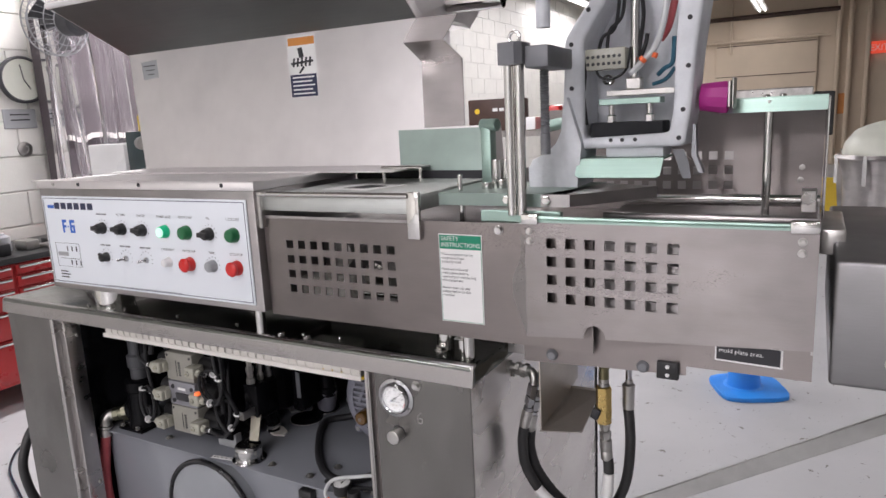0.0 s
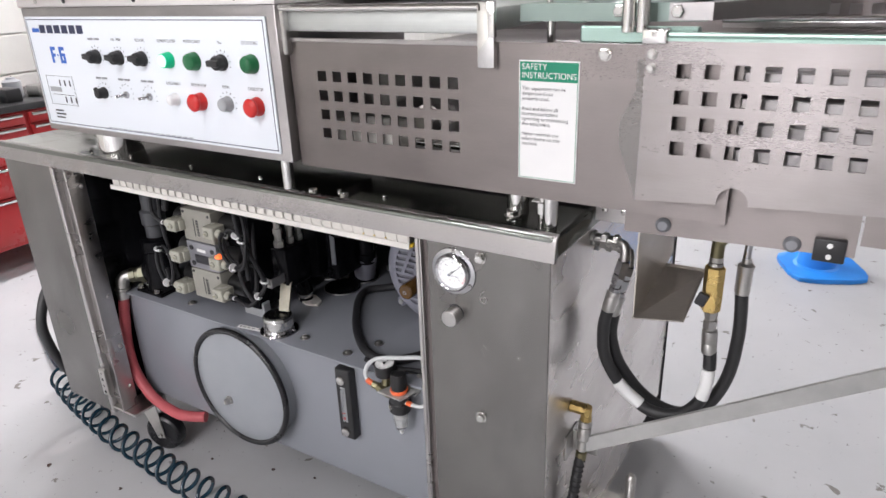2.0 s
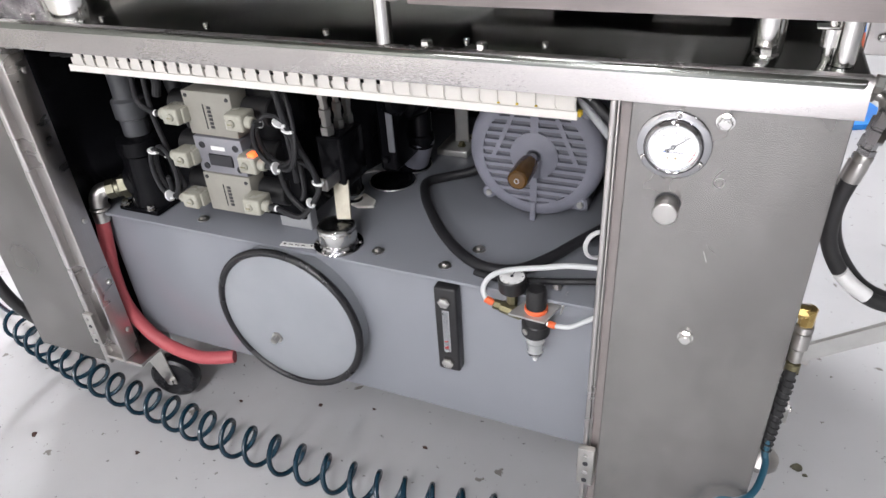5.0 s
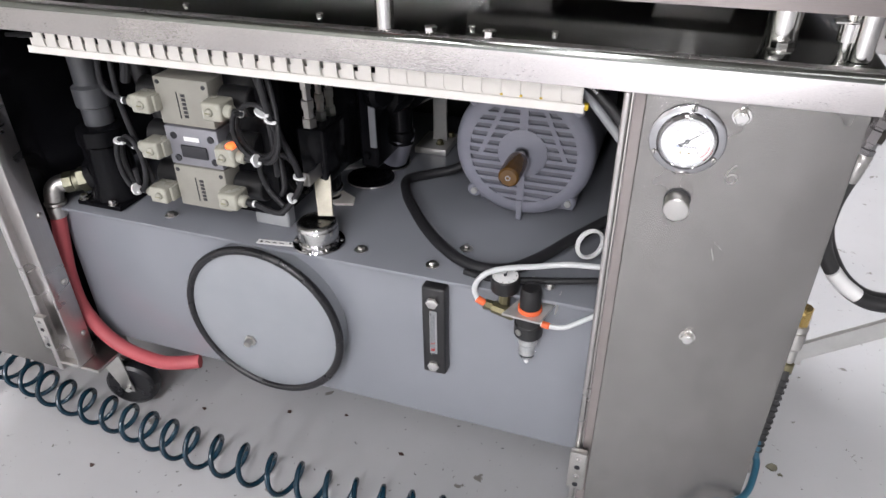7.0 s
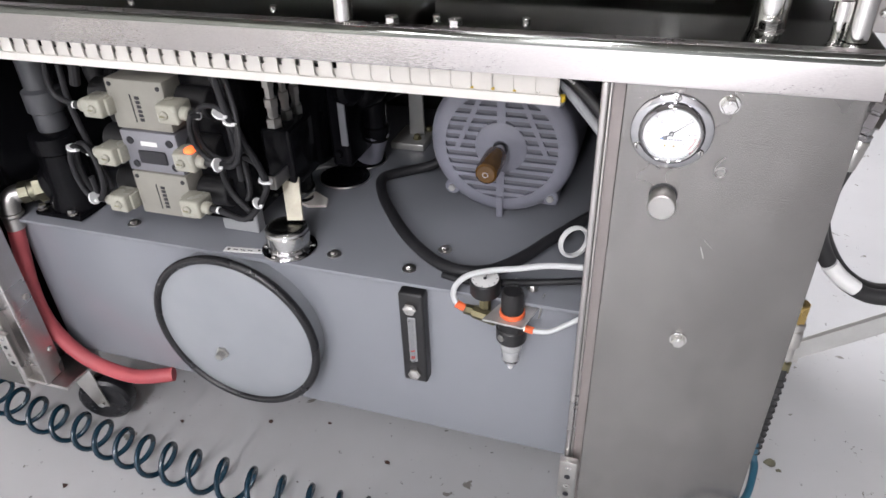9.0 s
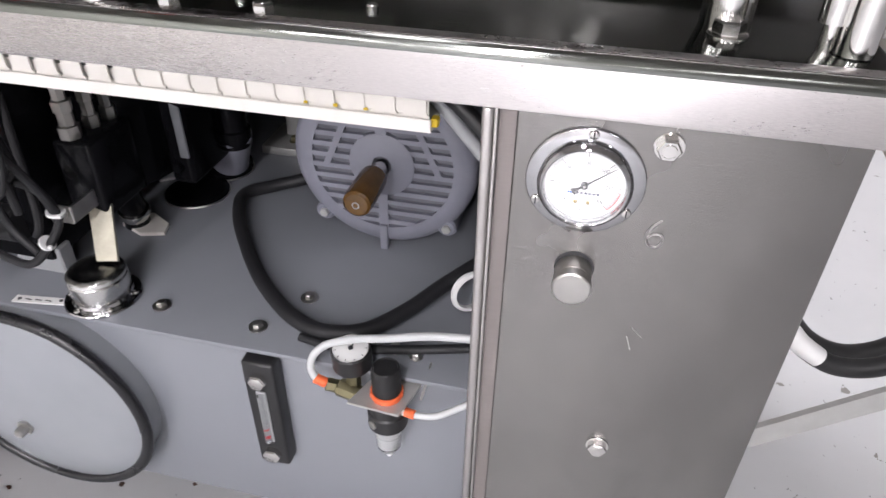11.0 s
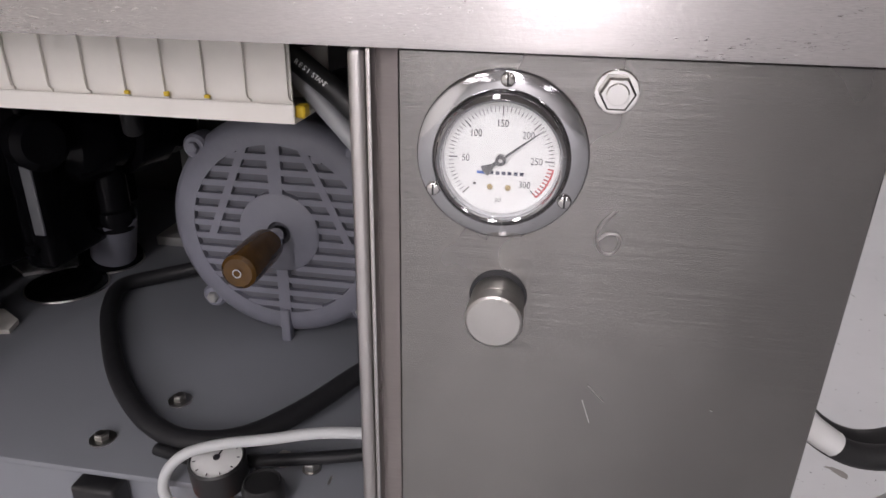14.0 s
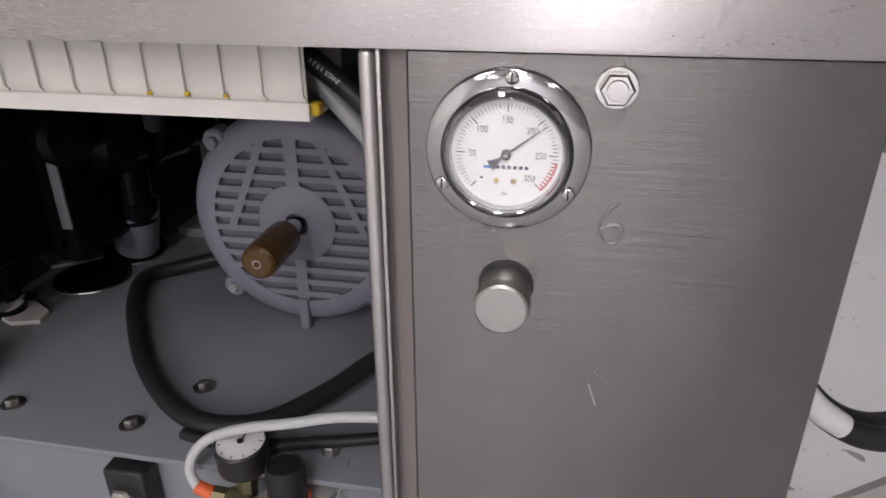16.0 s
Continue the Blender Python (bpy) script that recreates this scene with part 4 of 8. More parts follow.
def pull_knob():
    x, z = -0.7352, 0.7125
    t = thing("pull_knob", "dull round metal knob in a panel hole", "knob", (x, 1.107, z))
    # dark disc painted for the shade inside the hole
    bm = B()
    lathe(bm, [(0.0140, 0), (0.0142, 0.0004), (0.0138, 0.0006), (0.0002, 0.0006)], (x, 1.107, z + 0.0022), (0, -1, 0), 40)
    part("hole", bm, SHADE, t, "near-black disc for the shaded hole round the knob")
    bm = B()
    lathe(bm, [(0.0132, 0.0), (0.0132, 0.014), (0.0126, 0.0146), (0.0126, 0.0152), (0.0138, 0.0158), (0.0138, 0.0215), (0.0134, 0.0228), (0.0122, 0.0236), (0.0002, 0.0238)], (x, 1.107, z), (0, -1, 0), 44)
    part("knob", bm, ZINC, t)


pull_knob()


# ---- wire duct under the table edge ----
def wire_duct():
    t = thing("wire_duct", "white slotted plastic wiring duct under the table edge", "cable duct", (-1.26, 1.18, 0.785))
    x0, x1, y0, y1, z0 = -1.680, -0.853, 1.158, 1.215, 0.7825
    bm = B()
    box(bm, x0, x1, y0 - 0.004, y1, z0, z0 + 0.0025)
    box(bm, x0, x1, y0 - 0.004, y0 - 0.0018, z0, z0 + 0.0105, 0.0006, 1)
    part("base", bm, DUCT, t)
    pitch = 0.0240
    x = x1 - 0.004
    while x - 0.017 > x0:
        bm = B()
        l, r = x - 0.0182, x - 0.0004
        slab(bm, [(px, y0, z0 + pz) for px, pz in ((l - 0.0024, 0.002), (r + 0.0024, 0.002), (r + 0.0024, 0.0112), (r + 0.0006, 0.0122), (r, 0.0145), (r, 0.049), (l, 0.049), (l, 0.0145), (l - 0.0006, 0.0122), (l - 0.0024, 0.0112))], (0, 0.0018, 0))
        part("finger", bm, DUCT, t)
        x -= pitch
    bm = B()
    box(bm, x0, x1, y1 - 0.002, y1, z0 + 0.0025, z0 + 0.049)
    part("back_wall", bm, DUCT, t)
    bm = B()
    box(bm, x0, -1.105, y0 + 0.0045, y0 + 0.0060, z0 + 0.0025, z0 + 0.0195)
    part("inner_lip", bm, DUCT, t)
    bm = B()
    box(bm, -1.103, x1 - 0.003, y0 + 0.0024, y0 + 0.0036, z0 + 0.0025, z0 + 0.0470)
    part("inner_lip", bm, DUCT, t)
    bm = B()
    box(bm, x1 - 0.002, x1 + 0.004, y0 + 0.001, y0 + 0.010, z0 + 0.002, z0 + 0.009, 0.001, 1)
    part("end_clip", bm, YELLOW, t, "yellow scrap at the cut end")
    for k in (2, 3, 4):
        bm = B()
        box(bm, x1 - 0.0052 - k * pitch, x1 - 0.0018 - k * pitch, y0 - 0.0003, y0 + 0.0012, z0 + 0.0106, z0 + 0.0128 + 0.0006 * (k % 2), 0.0004, 1)
        part("cut_scrap", bm, YELLOW, t, "yellow scrap at the foot of a slot")
    for k in (3, 6, 7, 8, 30, 31, 32):
        bm = B()
        tube(bm, [(x1 - 0.03 - k * 0.024, 1.170, z0 + 0.012), (x1 - 0.045 - k * 0.024, 1.180, z0 + 0.02), (x1 - 0.12 - k * 0.024, 1.175, z0 + 0.016)], 0.003, 8, 5)
        part("wire", bm, PLASTIC, t, "black wire in the duct")


wire_duct()


def feed_cables():
    specs = [([(-0.900, 1.190, 0.826), (-0.876, 1.186, 0.821), (-0.849, 1.184, 0.803), (-0.833, 1.182, 0.791), (-0.812, 1.180, 0.770), (-0.797, 1.178, 0.745)], 0.0068, PLASTIC, "black printed power cable"),
             ([(-0.900, 1.193, 0.812), (-0.874, 1.190, 0.808), (-0.859, 1.187, 0.798), (-0.843, 1.185, 0.782), (-0.820, 1.183, 0.757), (-0.797, 1.182, 0.730)], 0.0055, GREY_PLASTIC, "grey power cable"),
             ([(-0.880, 1.206, 0.822), (-0.840, 1.204, 0.826), (-0.815, 1.200, 0.812), (-0.797, 1.196, 0.78)], 0.0080, RUBBER, "black power cable")]
    for pts, r, mat, label in specs:
        bm = B()
        tube(bm, pts, r, 14)
        ob = tagged(part("power_cable", bm, mat), label + " leaving the wiring duct", "cable", "cables leaving the duct")
        if mat is PLASTIC:
            way = spline(pts, 24)
            for k, ch in enumerate("RESISTANT"):
                i = 38 + int(k * 2.3)
                p, d = way[i], (way[i + 1] - way[i - 1]).normalized()
                out = Vector((0.1, -1, 0.25))
                out = (out - d * out.dot(d)).normalized()
                up = out.cross(d)
                m = Matrix.Translation(p + out * (r + 0.0002) - up * 0.0016)
                m = m @ Matrix((d, up, out)).transposed().to_4x4()
                words("letter", ch, 0.0040, m, PAPER, ob, "CENTER")


feed_cables()


# ---- electric motor ----
def motor():
    x, y, z, R = -0.9725, 1.396, 0.613, 0.116
    t = thing("electric_motor", "grey electric motor with slotted end bell on the tank", "motor", (x, 1.5, 0.492))
    at, ax = (x, y, z), (0, -1, 0)
    bm = B()
    lathe(bm, [(R, -0.30), (R, -0.03), (R - 0.004, -0.028)], at, ax, 72)
    part("housing", bm, MOTOR, t)
    # end bell: a rimmed disc with rows of slots cut through, round a hub and six ribs
    bell = B()
    hub, rim = 0.0410, 0.0885
    lathe(bell, [(0.012, 0.0044), (hub - 0.002, 0.0044), (hub, 0.0032), (hub, -0.004)], at, ax, 48, caps=False)
    lathe(bell, [(rim, -0.004), (rim, 0.0035), (0.095, 0.0035), (0.107, 0.0008), (0.1135, -0.005), (R, -0.013), (R, -0.03)], at, ax, 72, caps=False)
    pitch, bar = 0.0142, 0.0062
    n = 6
    for k in range(-n, n + 1):
        h = (k + 0.5) * pitch - 0.002
        outer = math.sqrt(max(rim ** 2 - h * h, 0))
        inner = math.sqrt(max(hub ** 2 - h * h, 0))
        for sgn in (-1, 1):
            a, b = sgn * max(inner - 0.002, 0.0), sgn * (outer + 0.002)
            if abs(b) - abs(a) < 0.006:
                continue
            bm = B()
            slab(bm, [(x + a, y - 0.0030, z + h - bar / 2), (x + b, y - 0.0030, z + h - bar / 2), (x + b, y - 0.0030, z + h + bar / 2), (x + a, y - 0.0030, z + h + bar / 2)], (0, 0.0055, 0))
            part("vent_bar", bm, MOTOR, t)
    # an upright rib above and below the hub and two slanting ones
    for (ax0, az0), (ax1, az1), w in (((0, 0.036), (0, 0.090), 0.0068), ((0, -0.036), (0, -0.092), 0.0062), ((-0.028, 0.088), (-0.071, -0.008), 0.0038), ((0.028, 0.088), (0.071, -0.008), 0.0038)):
        d = Vector((ax1 - ax0, 0, az1 - az0)).normalized()
        nrm = Vector((-d.z, 0, d.x)) * w
        p0, p1 = Vector((x + ax0, y - 0.0034, z + az0)), Vector((x + ax1, y - 0.0034, z + az1))
        bm = B()
        slab(bm, [p0 - nrm, p1 - nrm, p1 + nrm, p0 + nrm], (0, 0.0060, 0))
        part("rib", bm, MOTOR, t)
    box(bell, x - 0.005, x + 0.005, y - 0.008, y + 0.004, z - R - 0.006, z - 0.085, 0.002, 2)
    part("end_bell", bell, MOTOR, t, "grey cast end bell with ventilation slots")
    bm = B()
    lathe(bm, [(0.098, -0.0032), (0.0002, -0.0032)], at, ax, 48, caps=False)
    part("inner_baffle", bm, VENT, t, "inside behind the slots, shade put into its grey")
    for a in (45, 135, 225, 315):
        c = (x + 0.114 * math.cos(radians(a)), y + 0.004, z + 0.114 * math.sin(radians(a)))
        bm = B()
        lathe(bm, [(0.0125, -0.02), (0.0125, 0.001), (0.010, 0.004)], c, ax, 24)
        ear = part("bolt_ear", bm, MOTOR, t)
        bm = B()
        hex_bolt(bm, (c[0], c[1] - 0.004, c[2]), ax, 0.0105, 0.005, 0.0)
        part("bolt", bm, MOTOR if a < 180 else PALE_ZINC, ear)
    bm = B()
    lathe(bm, [(0.0085, 0.004), (0.0085, 0.055), (0.0082, 0.056)], at, ax, 28)
    part("shaft", bm, POLISHED, t, "bright steel shaft")
    bm = B()
    lathe(bm, [(0.0160, 0.034), (0.0168, 0.040), (0.0172, 0.085), (0.0160, 0.094), (0.0130, 0.0965), (0.006, 0.0968)], at, ax, 36)
    sleeve = part("shaft_sleeve", bm, AMBER, t, "oily amber plastic shaft sleeve")
    bm = B()
    lathe(bm, [(0.0042, 0.0966), (0.0042, 0.0982), (0.0032, 0.0982), (0.0030, 0.0970)], at, ax, 20, caps=False)
    part("centre_ring", bm, POLISHED, sleeve)
    for sgn in (-1, 1):
        bm = B()
        box(bm, x + sgn * 0.062 - 0.022, x + sgn * 0.062 + 0.022, y + 0.050, y + 0.12, 0.4922, 0.499, 0.002, 2)
        box(bm, x + sgn * 0.066 - 0.004, x + sgn * 0.066 + 0.004, y + 0.055, y + 0.12, 0.499, 0.545)
        foot = part("foot", bm, MOTOR, t)
        bm = B()
        hex_bolt(bm, (x + sgn * 0.075, y + 0.066, 0.499), (0, 0, 1), 0.013, 0.006, 0.009)
        part("bolt", bm, ZINC, foot)


motor()


def motor_cable():
    pts = [(-1.075, 1.530, 0.545), (-1.120, 1.506, 0.514), (-1.165, 1.486, 0.504), (-1.199, 1.452, 0.503), (-1.180, 1.398, 0.503), (-1.138, 1.336, 0.503), (-1.096, 1.284, 0.503), (-1.055, 1.245, 0.503), (-1.020, 1.221, 0.503), (-0.985, 1.211, 0.503), (-0.943, 1.222, 0.504), (-0.905, 1.262, 0.508), (-0.872, 1.310, 0.515), (-0.825, 1.360, 0.530), (-0.792, 1.385, 0.540)]
    bm = B()
    tube(bm, pts, 0.0090, 18)
    tagged(part("motor_cable", bm, CABLE), "thick dark grey cable looped on the tank lid", "cable", "cables on the tank lid")
    bm = B()
    tube(bm, [(-1.010, 1.203, 0.497), (-0.970, 1.196, 0.498), (-0.925, 1.198, 0.503), (-0.870, 1.206, 0.508), (-0.792, 1.222, 0.515)], 0.0050, 12)
    tagged(part("motor_cable", bm, CABLE), "thin black cable lying on the tank lid", "cable", "cables on the tank lid")
    bm = B()
    lathe(bm, [(0.020, -0.004), (0.024, -0.003), (0.025, 0.0), (0.024, 0.003), (0.020, 0.004), (0.019, 0.0), (0.020, -0.004)], (-0.838, 1.285, 0.530), (0.6, -0.75, 0.1), 36, caps=False)
    tagged(part("conduit_ring", bm, WHITE), "white plastic conduit ring on the tank lid", "conduit")


motor_cable()


def pump_mount():
    """White bracket and pump behind the valves."""
    t = thing("motor_bracket", "white painted steel bracket bolted to the tank lid", "bracket", (-1.11, 1.47, 0.56))
    bm = B()
    box(bm, -1.240, -1.172, 1.592, 1.682, 0.492, 0.506, 0.002, 2)
    part("foot_plate", bm, PALE_ZINC, t)
    bm = B()
    slab(bm, [(-1.216, 1.640, 0.506), (-1.186, 1.640, 0.506), (-1.190, 1.640, 0.80), (-1.212, 1.640, 0.80)], (0, 0.006, 0))
    slab(bm, [(-1.216, 1.646, 0.506), (-1.212, 1.646, 0.506), (-1.208, 1.646, 0.80), (-1.212, 1.646, 0.80)], (0, 0.045, 0))
    part("post", bm, PALE_ZINC, t)
    for x, y in ((-1.194, 1.620), (-1.184, 1.664)):
        bm = B()
        hex_bolt(bm, (x, y, 0.506), (0, 0, 1), 0.012, 0.007, 0.009)
        part("bolt", bm, OLIVE_BRASS, t)


pump_mount()


# ---- black pump and manifold block ----
def pump():
    t = thing("hydraulic_pump", "black painted hydraulic pump and manifold above the tank", "pump", (-1.2, 1.33, 0.49))
    bm = B()
    box(bm, -1.305, -1.257, 1.258, 1.335, 0.574, 0.668, 0.005, 3)
    part("block", bm, BLACK, t, "black manifold block")
    # manifold casting and the pump that runs back from it over the suction port
    bm = B()
    slab(bm, [(-1.350, 1.337, 0.556), (-1.303, 1.337, 0.556), (-1.273, 1.376, 0.556), (-1.260, 1.430, 0.556), (-1.260, 1.60, 0.556), (-1.350, 1.60, 0.556)], (0, 0, 0.215))
    bmesh.ops.bevel(bm, geom=bm.edges[:], offset=0.004, segments=2, affect="EDGES", profile=0.5)
    part("casting", bm, BLACK, t, "black manifold casting")
    bm = B()
    box(bm, -1.262, -1.227, 1.388, 1.50, 0.548, 0.768, 0.008, 3)
    part("casting", bm, BLACK, t, "black pump casting")
    bm = B()
    lathe(bm, [(0.034, -0.01), (0.048, 0.0), (0.052, 0.010), (0.052, 0.040), (0.047, 0.043), (0.047, 0.070), (0.056, 0.073), (0.056, 0.120), (0.050, 0.130), (0.046, 0.165), (0.034, 0.175)], (-1.250, 1.450, 0.672), (0.30, 1, 0), 44)
    part("body", bm, BLACK, t, "black pump body")
    bm = B()
    lathe(bm, [(0.021, 0), (0.021, 0.012), (0.025, 0.014), (0.025, 0.026), (0.021, 0.028), (0.021, 0.12)], (-1.226, 1.496, 0.556), (0, 0, 1), 30)
    part("inlet", bm, BLACK, t, "black pump inlet over the suction pipe")
    bm = B()
    lathe(bm, [(0.026, 0), (0.030, 0.003), (0.030, 0.020), (0.022, 0.026)], (-1.232, 1.40, 0.690), (0.9, -0.4, 0), 32)
    part("end_cover", bm, BLACK, t, "black round pump end cover")
    bm = B()
    lathe(bm, [(0.022, 0), (0.022, 0.022), (0.014, 0.024), (0.014, 0.060)], (-1.236, 1.425, 0.735), (0.7, -0.2, 0.2), 28)
    part("neck", bm, BLACK, t)
    for bx, by, bz, br in ((-1.243, 1.388, 0.742, 0.008), (-1.240, 1.388, 0.690, 0.007), (-1.246, 1.388, 0.575, 0.007)):
        bm = B()
        lathe(bm, [(br, 0), (br, 0.010), (br * 0.8, 0.012)], (bx, by + 0.003, bz), (0, -1, 0), 6)
        part("bolt", bm, BLACK, t)
    bm = B()
    lathe(bm, [(0.0165, 0), (0.0165, 0.012), (0.013, 0.014), (0.012, 0.022)], (-1.252, 1.350, 0.755), (0, 0, 1), 6)
    part("top_nut", bm, ZINC, t, "zinc plated hexagon nut")
    bm = B()
    box(bm, -1.239, -1.227, 1.3835, 1.3875, 0.591, 0.666, 0.001, 1)
    part("tag_plate", bm, IRON, t)
    bm = B()
    rod(bm, (-1.312, 1.362, 0.494), (-1.285, 1.325, 0.595), 0.017, 24)
    pipe = part("drain_pipe", bm, BLACK, t, "black drain pipe")
    bm = B()
    lathe(bm, [(0.019, 0), (0.020, 0.002), (0.020, 0.010), (0.019, 0.012)], (-1.306, 1.354, 0.515), (0.27, -0.37, 1.0), 24)
    part("hose_clamp", bm, POLISHED, pipe)
    bm = B()
    rod(bm, (-1.264, 1.530, 0.494), (-1.228, 1.498, 0.575), 0.027, 32)
    part("suction_pipe", bm, MOTOR, t, "grey painted suction pipe")
    bm = B()
    lathe(bm, [(0.037, 0), (0.038, 0.004), (0.038, 0.012), (0.030, 0.016)], (-1.269, 1.532, 0.4945), (0.2, -0.1, 1), 32)
    part("pipe_collar", bm, BLACK, t)
    rnd = random.Random(5)
    bm = B()
    rim_pts = []
    for k in range(14):
        a = 2 * math.pi * k / 14
        r = 1.0 + rnd.uniform(-0.28, 0.25)
        rim_pts.append((-1.335 + 0.040 * r * math.cos(a), 1.506 + 0.032 * r * math.sin(a), 0.4925))
    slab(bm, rim_pts, (0, 0, 0.004))
    part("sealant_patch", bm, SEALANT, t, "smeared sealant on the lid, white glints in its colour")
    bm = B()
    slab(bm, [(-1.328, 1.352, 0.4925), (-1.292, 1.336, 0.4925), (-1.262, 1.345, 0.4925), (-1.268, 1.366, 0.4925), (-1.300, 1.384, 0.4925), (-1.330, 1.380, 0.4925)], (0, 0, 0.005))
    part("foot_pad", bm, DUCT, t, "pale metal foot pad")
    for x, y, z0, z1 in ((-1.286, 1.272, 0.668, 0.80), (-1.282, 1.302, 0.668, 0.80), (-1.278, 1.3265, 0.668, 0.80)):
        bm = B()
        h = z1 - z0
        k = 0.95 if y < 1.28 else 0.74
        lathe(bm, [(k * r, dz) for r, dz in ((0.0125, 0), (0.0125, 0.014), (0.009, 0.0145), (0.009, 0.03), (0.011, 0.031), (0.011, 0.043), (0.0075, 0.044), (0.0075, 0.06), (0.0095, 0.061), (0.0095, h))], (x, y, z0), (0, 0, 1), 6)
        part("hose_fitting", bm, ZINC, t, "zinc plated hose fitting")
    bm = B()
    tube(bm, [(-1.345, 1.262, 0.80), (-1.335, 1.245, 0.70), (-1.310, 1.215, 0.60), (-1.312, 1.205, 0.575)], 0.0045, 10)
    part("cable", bm, CABLE, t, "thin grey cable")


pump()


# ---- valve stack ----
def valve_stack():
    t = thing("valve_stack", "stack of three ivory and grey solenoid valves with black coils", "valve stack", (-1.4540, 1.25, 0.50))
    bm = B()
    box(bm, -1.5390, -1.3340, 1.235, 1.34, 0.515, 0.760, 0.004, 2)
    part("manifold", bm, BLACK, t, "black valve manifold")
    bm = B()
    box(bm, -1.3940, -1.3290, 1.240, 1.262, 0.4925, 0.53, 0.002, 1)
    part("bracket", bm, GREY_PLASTIC, t, "grey angle bracket on the tank")
    rows = ((0.676, 0.751, IVORY), (0.608, 0.673, VALVE_GREY), (0.533, 0.606, IVORY))
    for n, (z0, z1, mat) in enumerate(rows):
        bm = B()
        box(bm, -1.5020, -1.4050, 1.196, 1.245, z0, z1, 0.0025, 2)
        valve = part("valve", bm, mat, t, ("ivory painted valve body", "grey metal valve body", "ivory painted valve body")[n])
        if n != 1:
            bm = B()
            for k in range(6):
                box(bm, -1.4560, -1.4490, 1.1952, 1.196, z0 + 0.014 + k * 0.0066, z0 + 0.0185 + k * 0.0066)
            part("print_bar", bm, INK, valve)
            bm = B()
            box(bm, -1.4640, -1.4625, 1.1952, 1.196, z0 + 0.012, z0 + 0.054)
            part("print_bar", bm, INK, valve)
            for sx in (-1.4940, -1.4130):
                bm = B()
                lathe(bm, [(0.0034, 0), (0.0034, 0.001), (0.0018, 0.0012)], (sx, 1.196, z1 - 0.008 if sx < -1.4540 else z1 - 0.010), (0, -1, 0), 14)
                part("screw", bm, INK, valve)
        else:
            bm = B()
            box(bm, -1.4760, -1.4280, 1.1925, 1.196, z0 + 0.015, z0 + 0.036, 0.002, 2)
            part("name_plate", bm, INK, valve)
            bm = B()
            box(bm, -1.4680, -1.4400, 1.1952, 1.196, z0 + 0.043, z0 + 0.050)
            part("label", bm, PAPER, valve)
            for sx, sz in ((-1.4860, 0.012), (-1.4860, 0.05), (-1.4180, 0.012), (-1.4180, 0.05)):
                bm = B()
                lathe(bm, [(0.0058, 0), (0.0058, 0.0015), (0.003, 0.0016), (0.003, 0.0006)], (sx, 1.196, z0 + sz), (0, -1, 0), 18)
                part("screw", bm, INK, valve)
        for sgn, x in ((-1, -1.5020), (1, -1.4050)):
            bm = B()
            rod(bm, (x, 1.232, (z0 + z1) / 2), (x + sgn * 0.052, 1.232, (z0 + z1) / 2), 0.023, 24, 0.002)
            part("coil", bm, PLASTIC, valve, "black solenoid coil")
    plugs = [(-1.516, 1.186, 0.712, -1), (-1.518, 1.184, 0.637, -1), (-1.526, 1.186, 0.556, -1),
             (-1.380, 1.176, 0.719, 1), (-1.368, 1.170, 0.652, 1), (-1.384, 1.176, 0.572, 1)]
    for n, (x, y, z, sgn) in enumerate(plugs):
        bm = B()
        box(bm, x - 0.0165, x + 0.0165, y - 0.014, y + 0.022, z - 0.0140, z + 0.0140, 0.0035, 3)
        box(bm, x - sgn * 0.0165, x - sgn * 0.0215, y - 0.004, y + 0.022, z - 0.0125, z + 0.0125, 0.002, 2)
        body = part("connector_plug", bm, PLUG, t, "cream plastic connector plug")
        bm = B()
        rod(bm, (x + sgn * 0.015, y, z), (x + sgn * 0.0285, y, z - 0.001), 0.0098, 18, 0.002)
        part("cable_gland", bm, PLUG, body)
        bm = B()
        lathe(bm, [(0.0065, 0), (0.0060, 0.003), (0.0040, 0.0048)], (x - sgn * 0.003, y - 0.014, z), (0, -1, 0), 18)
        part("centre_screw", bm, PLUG, body)
        bm = B()
        box(bm, x - sgn * 0.003 - 0.004, x - sgn * 0.003 + 0.004, y - 0.0195, y - 0.0185, z - 0.0008, z + 0.0008)
        part("screw_slot", bm, OLIVE_BRASS, body)
        if n == 4:
            bm = B()
            box(bm, x + 0.002, x + 0.016, y - 0.011, y + 0.004, z + 0.0135, z + 0.0210, 0.003, 3)
            part("signal_lamp", bm, LIT_AMBER, body, "glowing orange signal lamp")
        bm = B()
        rod(bm, (x + sgn * 0.028, y, z - 0.001), (x + sgn * 0.039, y, z - 0.002), 0.0058, 14)
        part("cable_end", bm, PLASTIC, body)
        bm = B()
        rod(bm, (x + sgn * 0.039, y, z - 0.002), (x + sgn * 0.0425, y, z - 0.002), 0.0056, 12)
        part("cable_mark", bm, WHITE, body)


valve_stack()


def ring_points(c, rx, rz, turns=1.0, start=0.0, drift=0.0, n=26):
    return [(c[0] + rx * math.cos(start + 2 * math.pi * turns * k / n), c[1] + drift * k / n, c[2] + rz * math.sin(start + 2 * math.pi * turns * k / n)) for k in range(n + 1)]


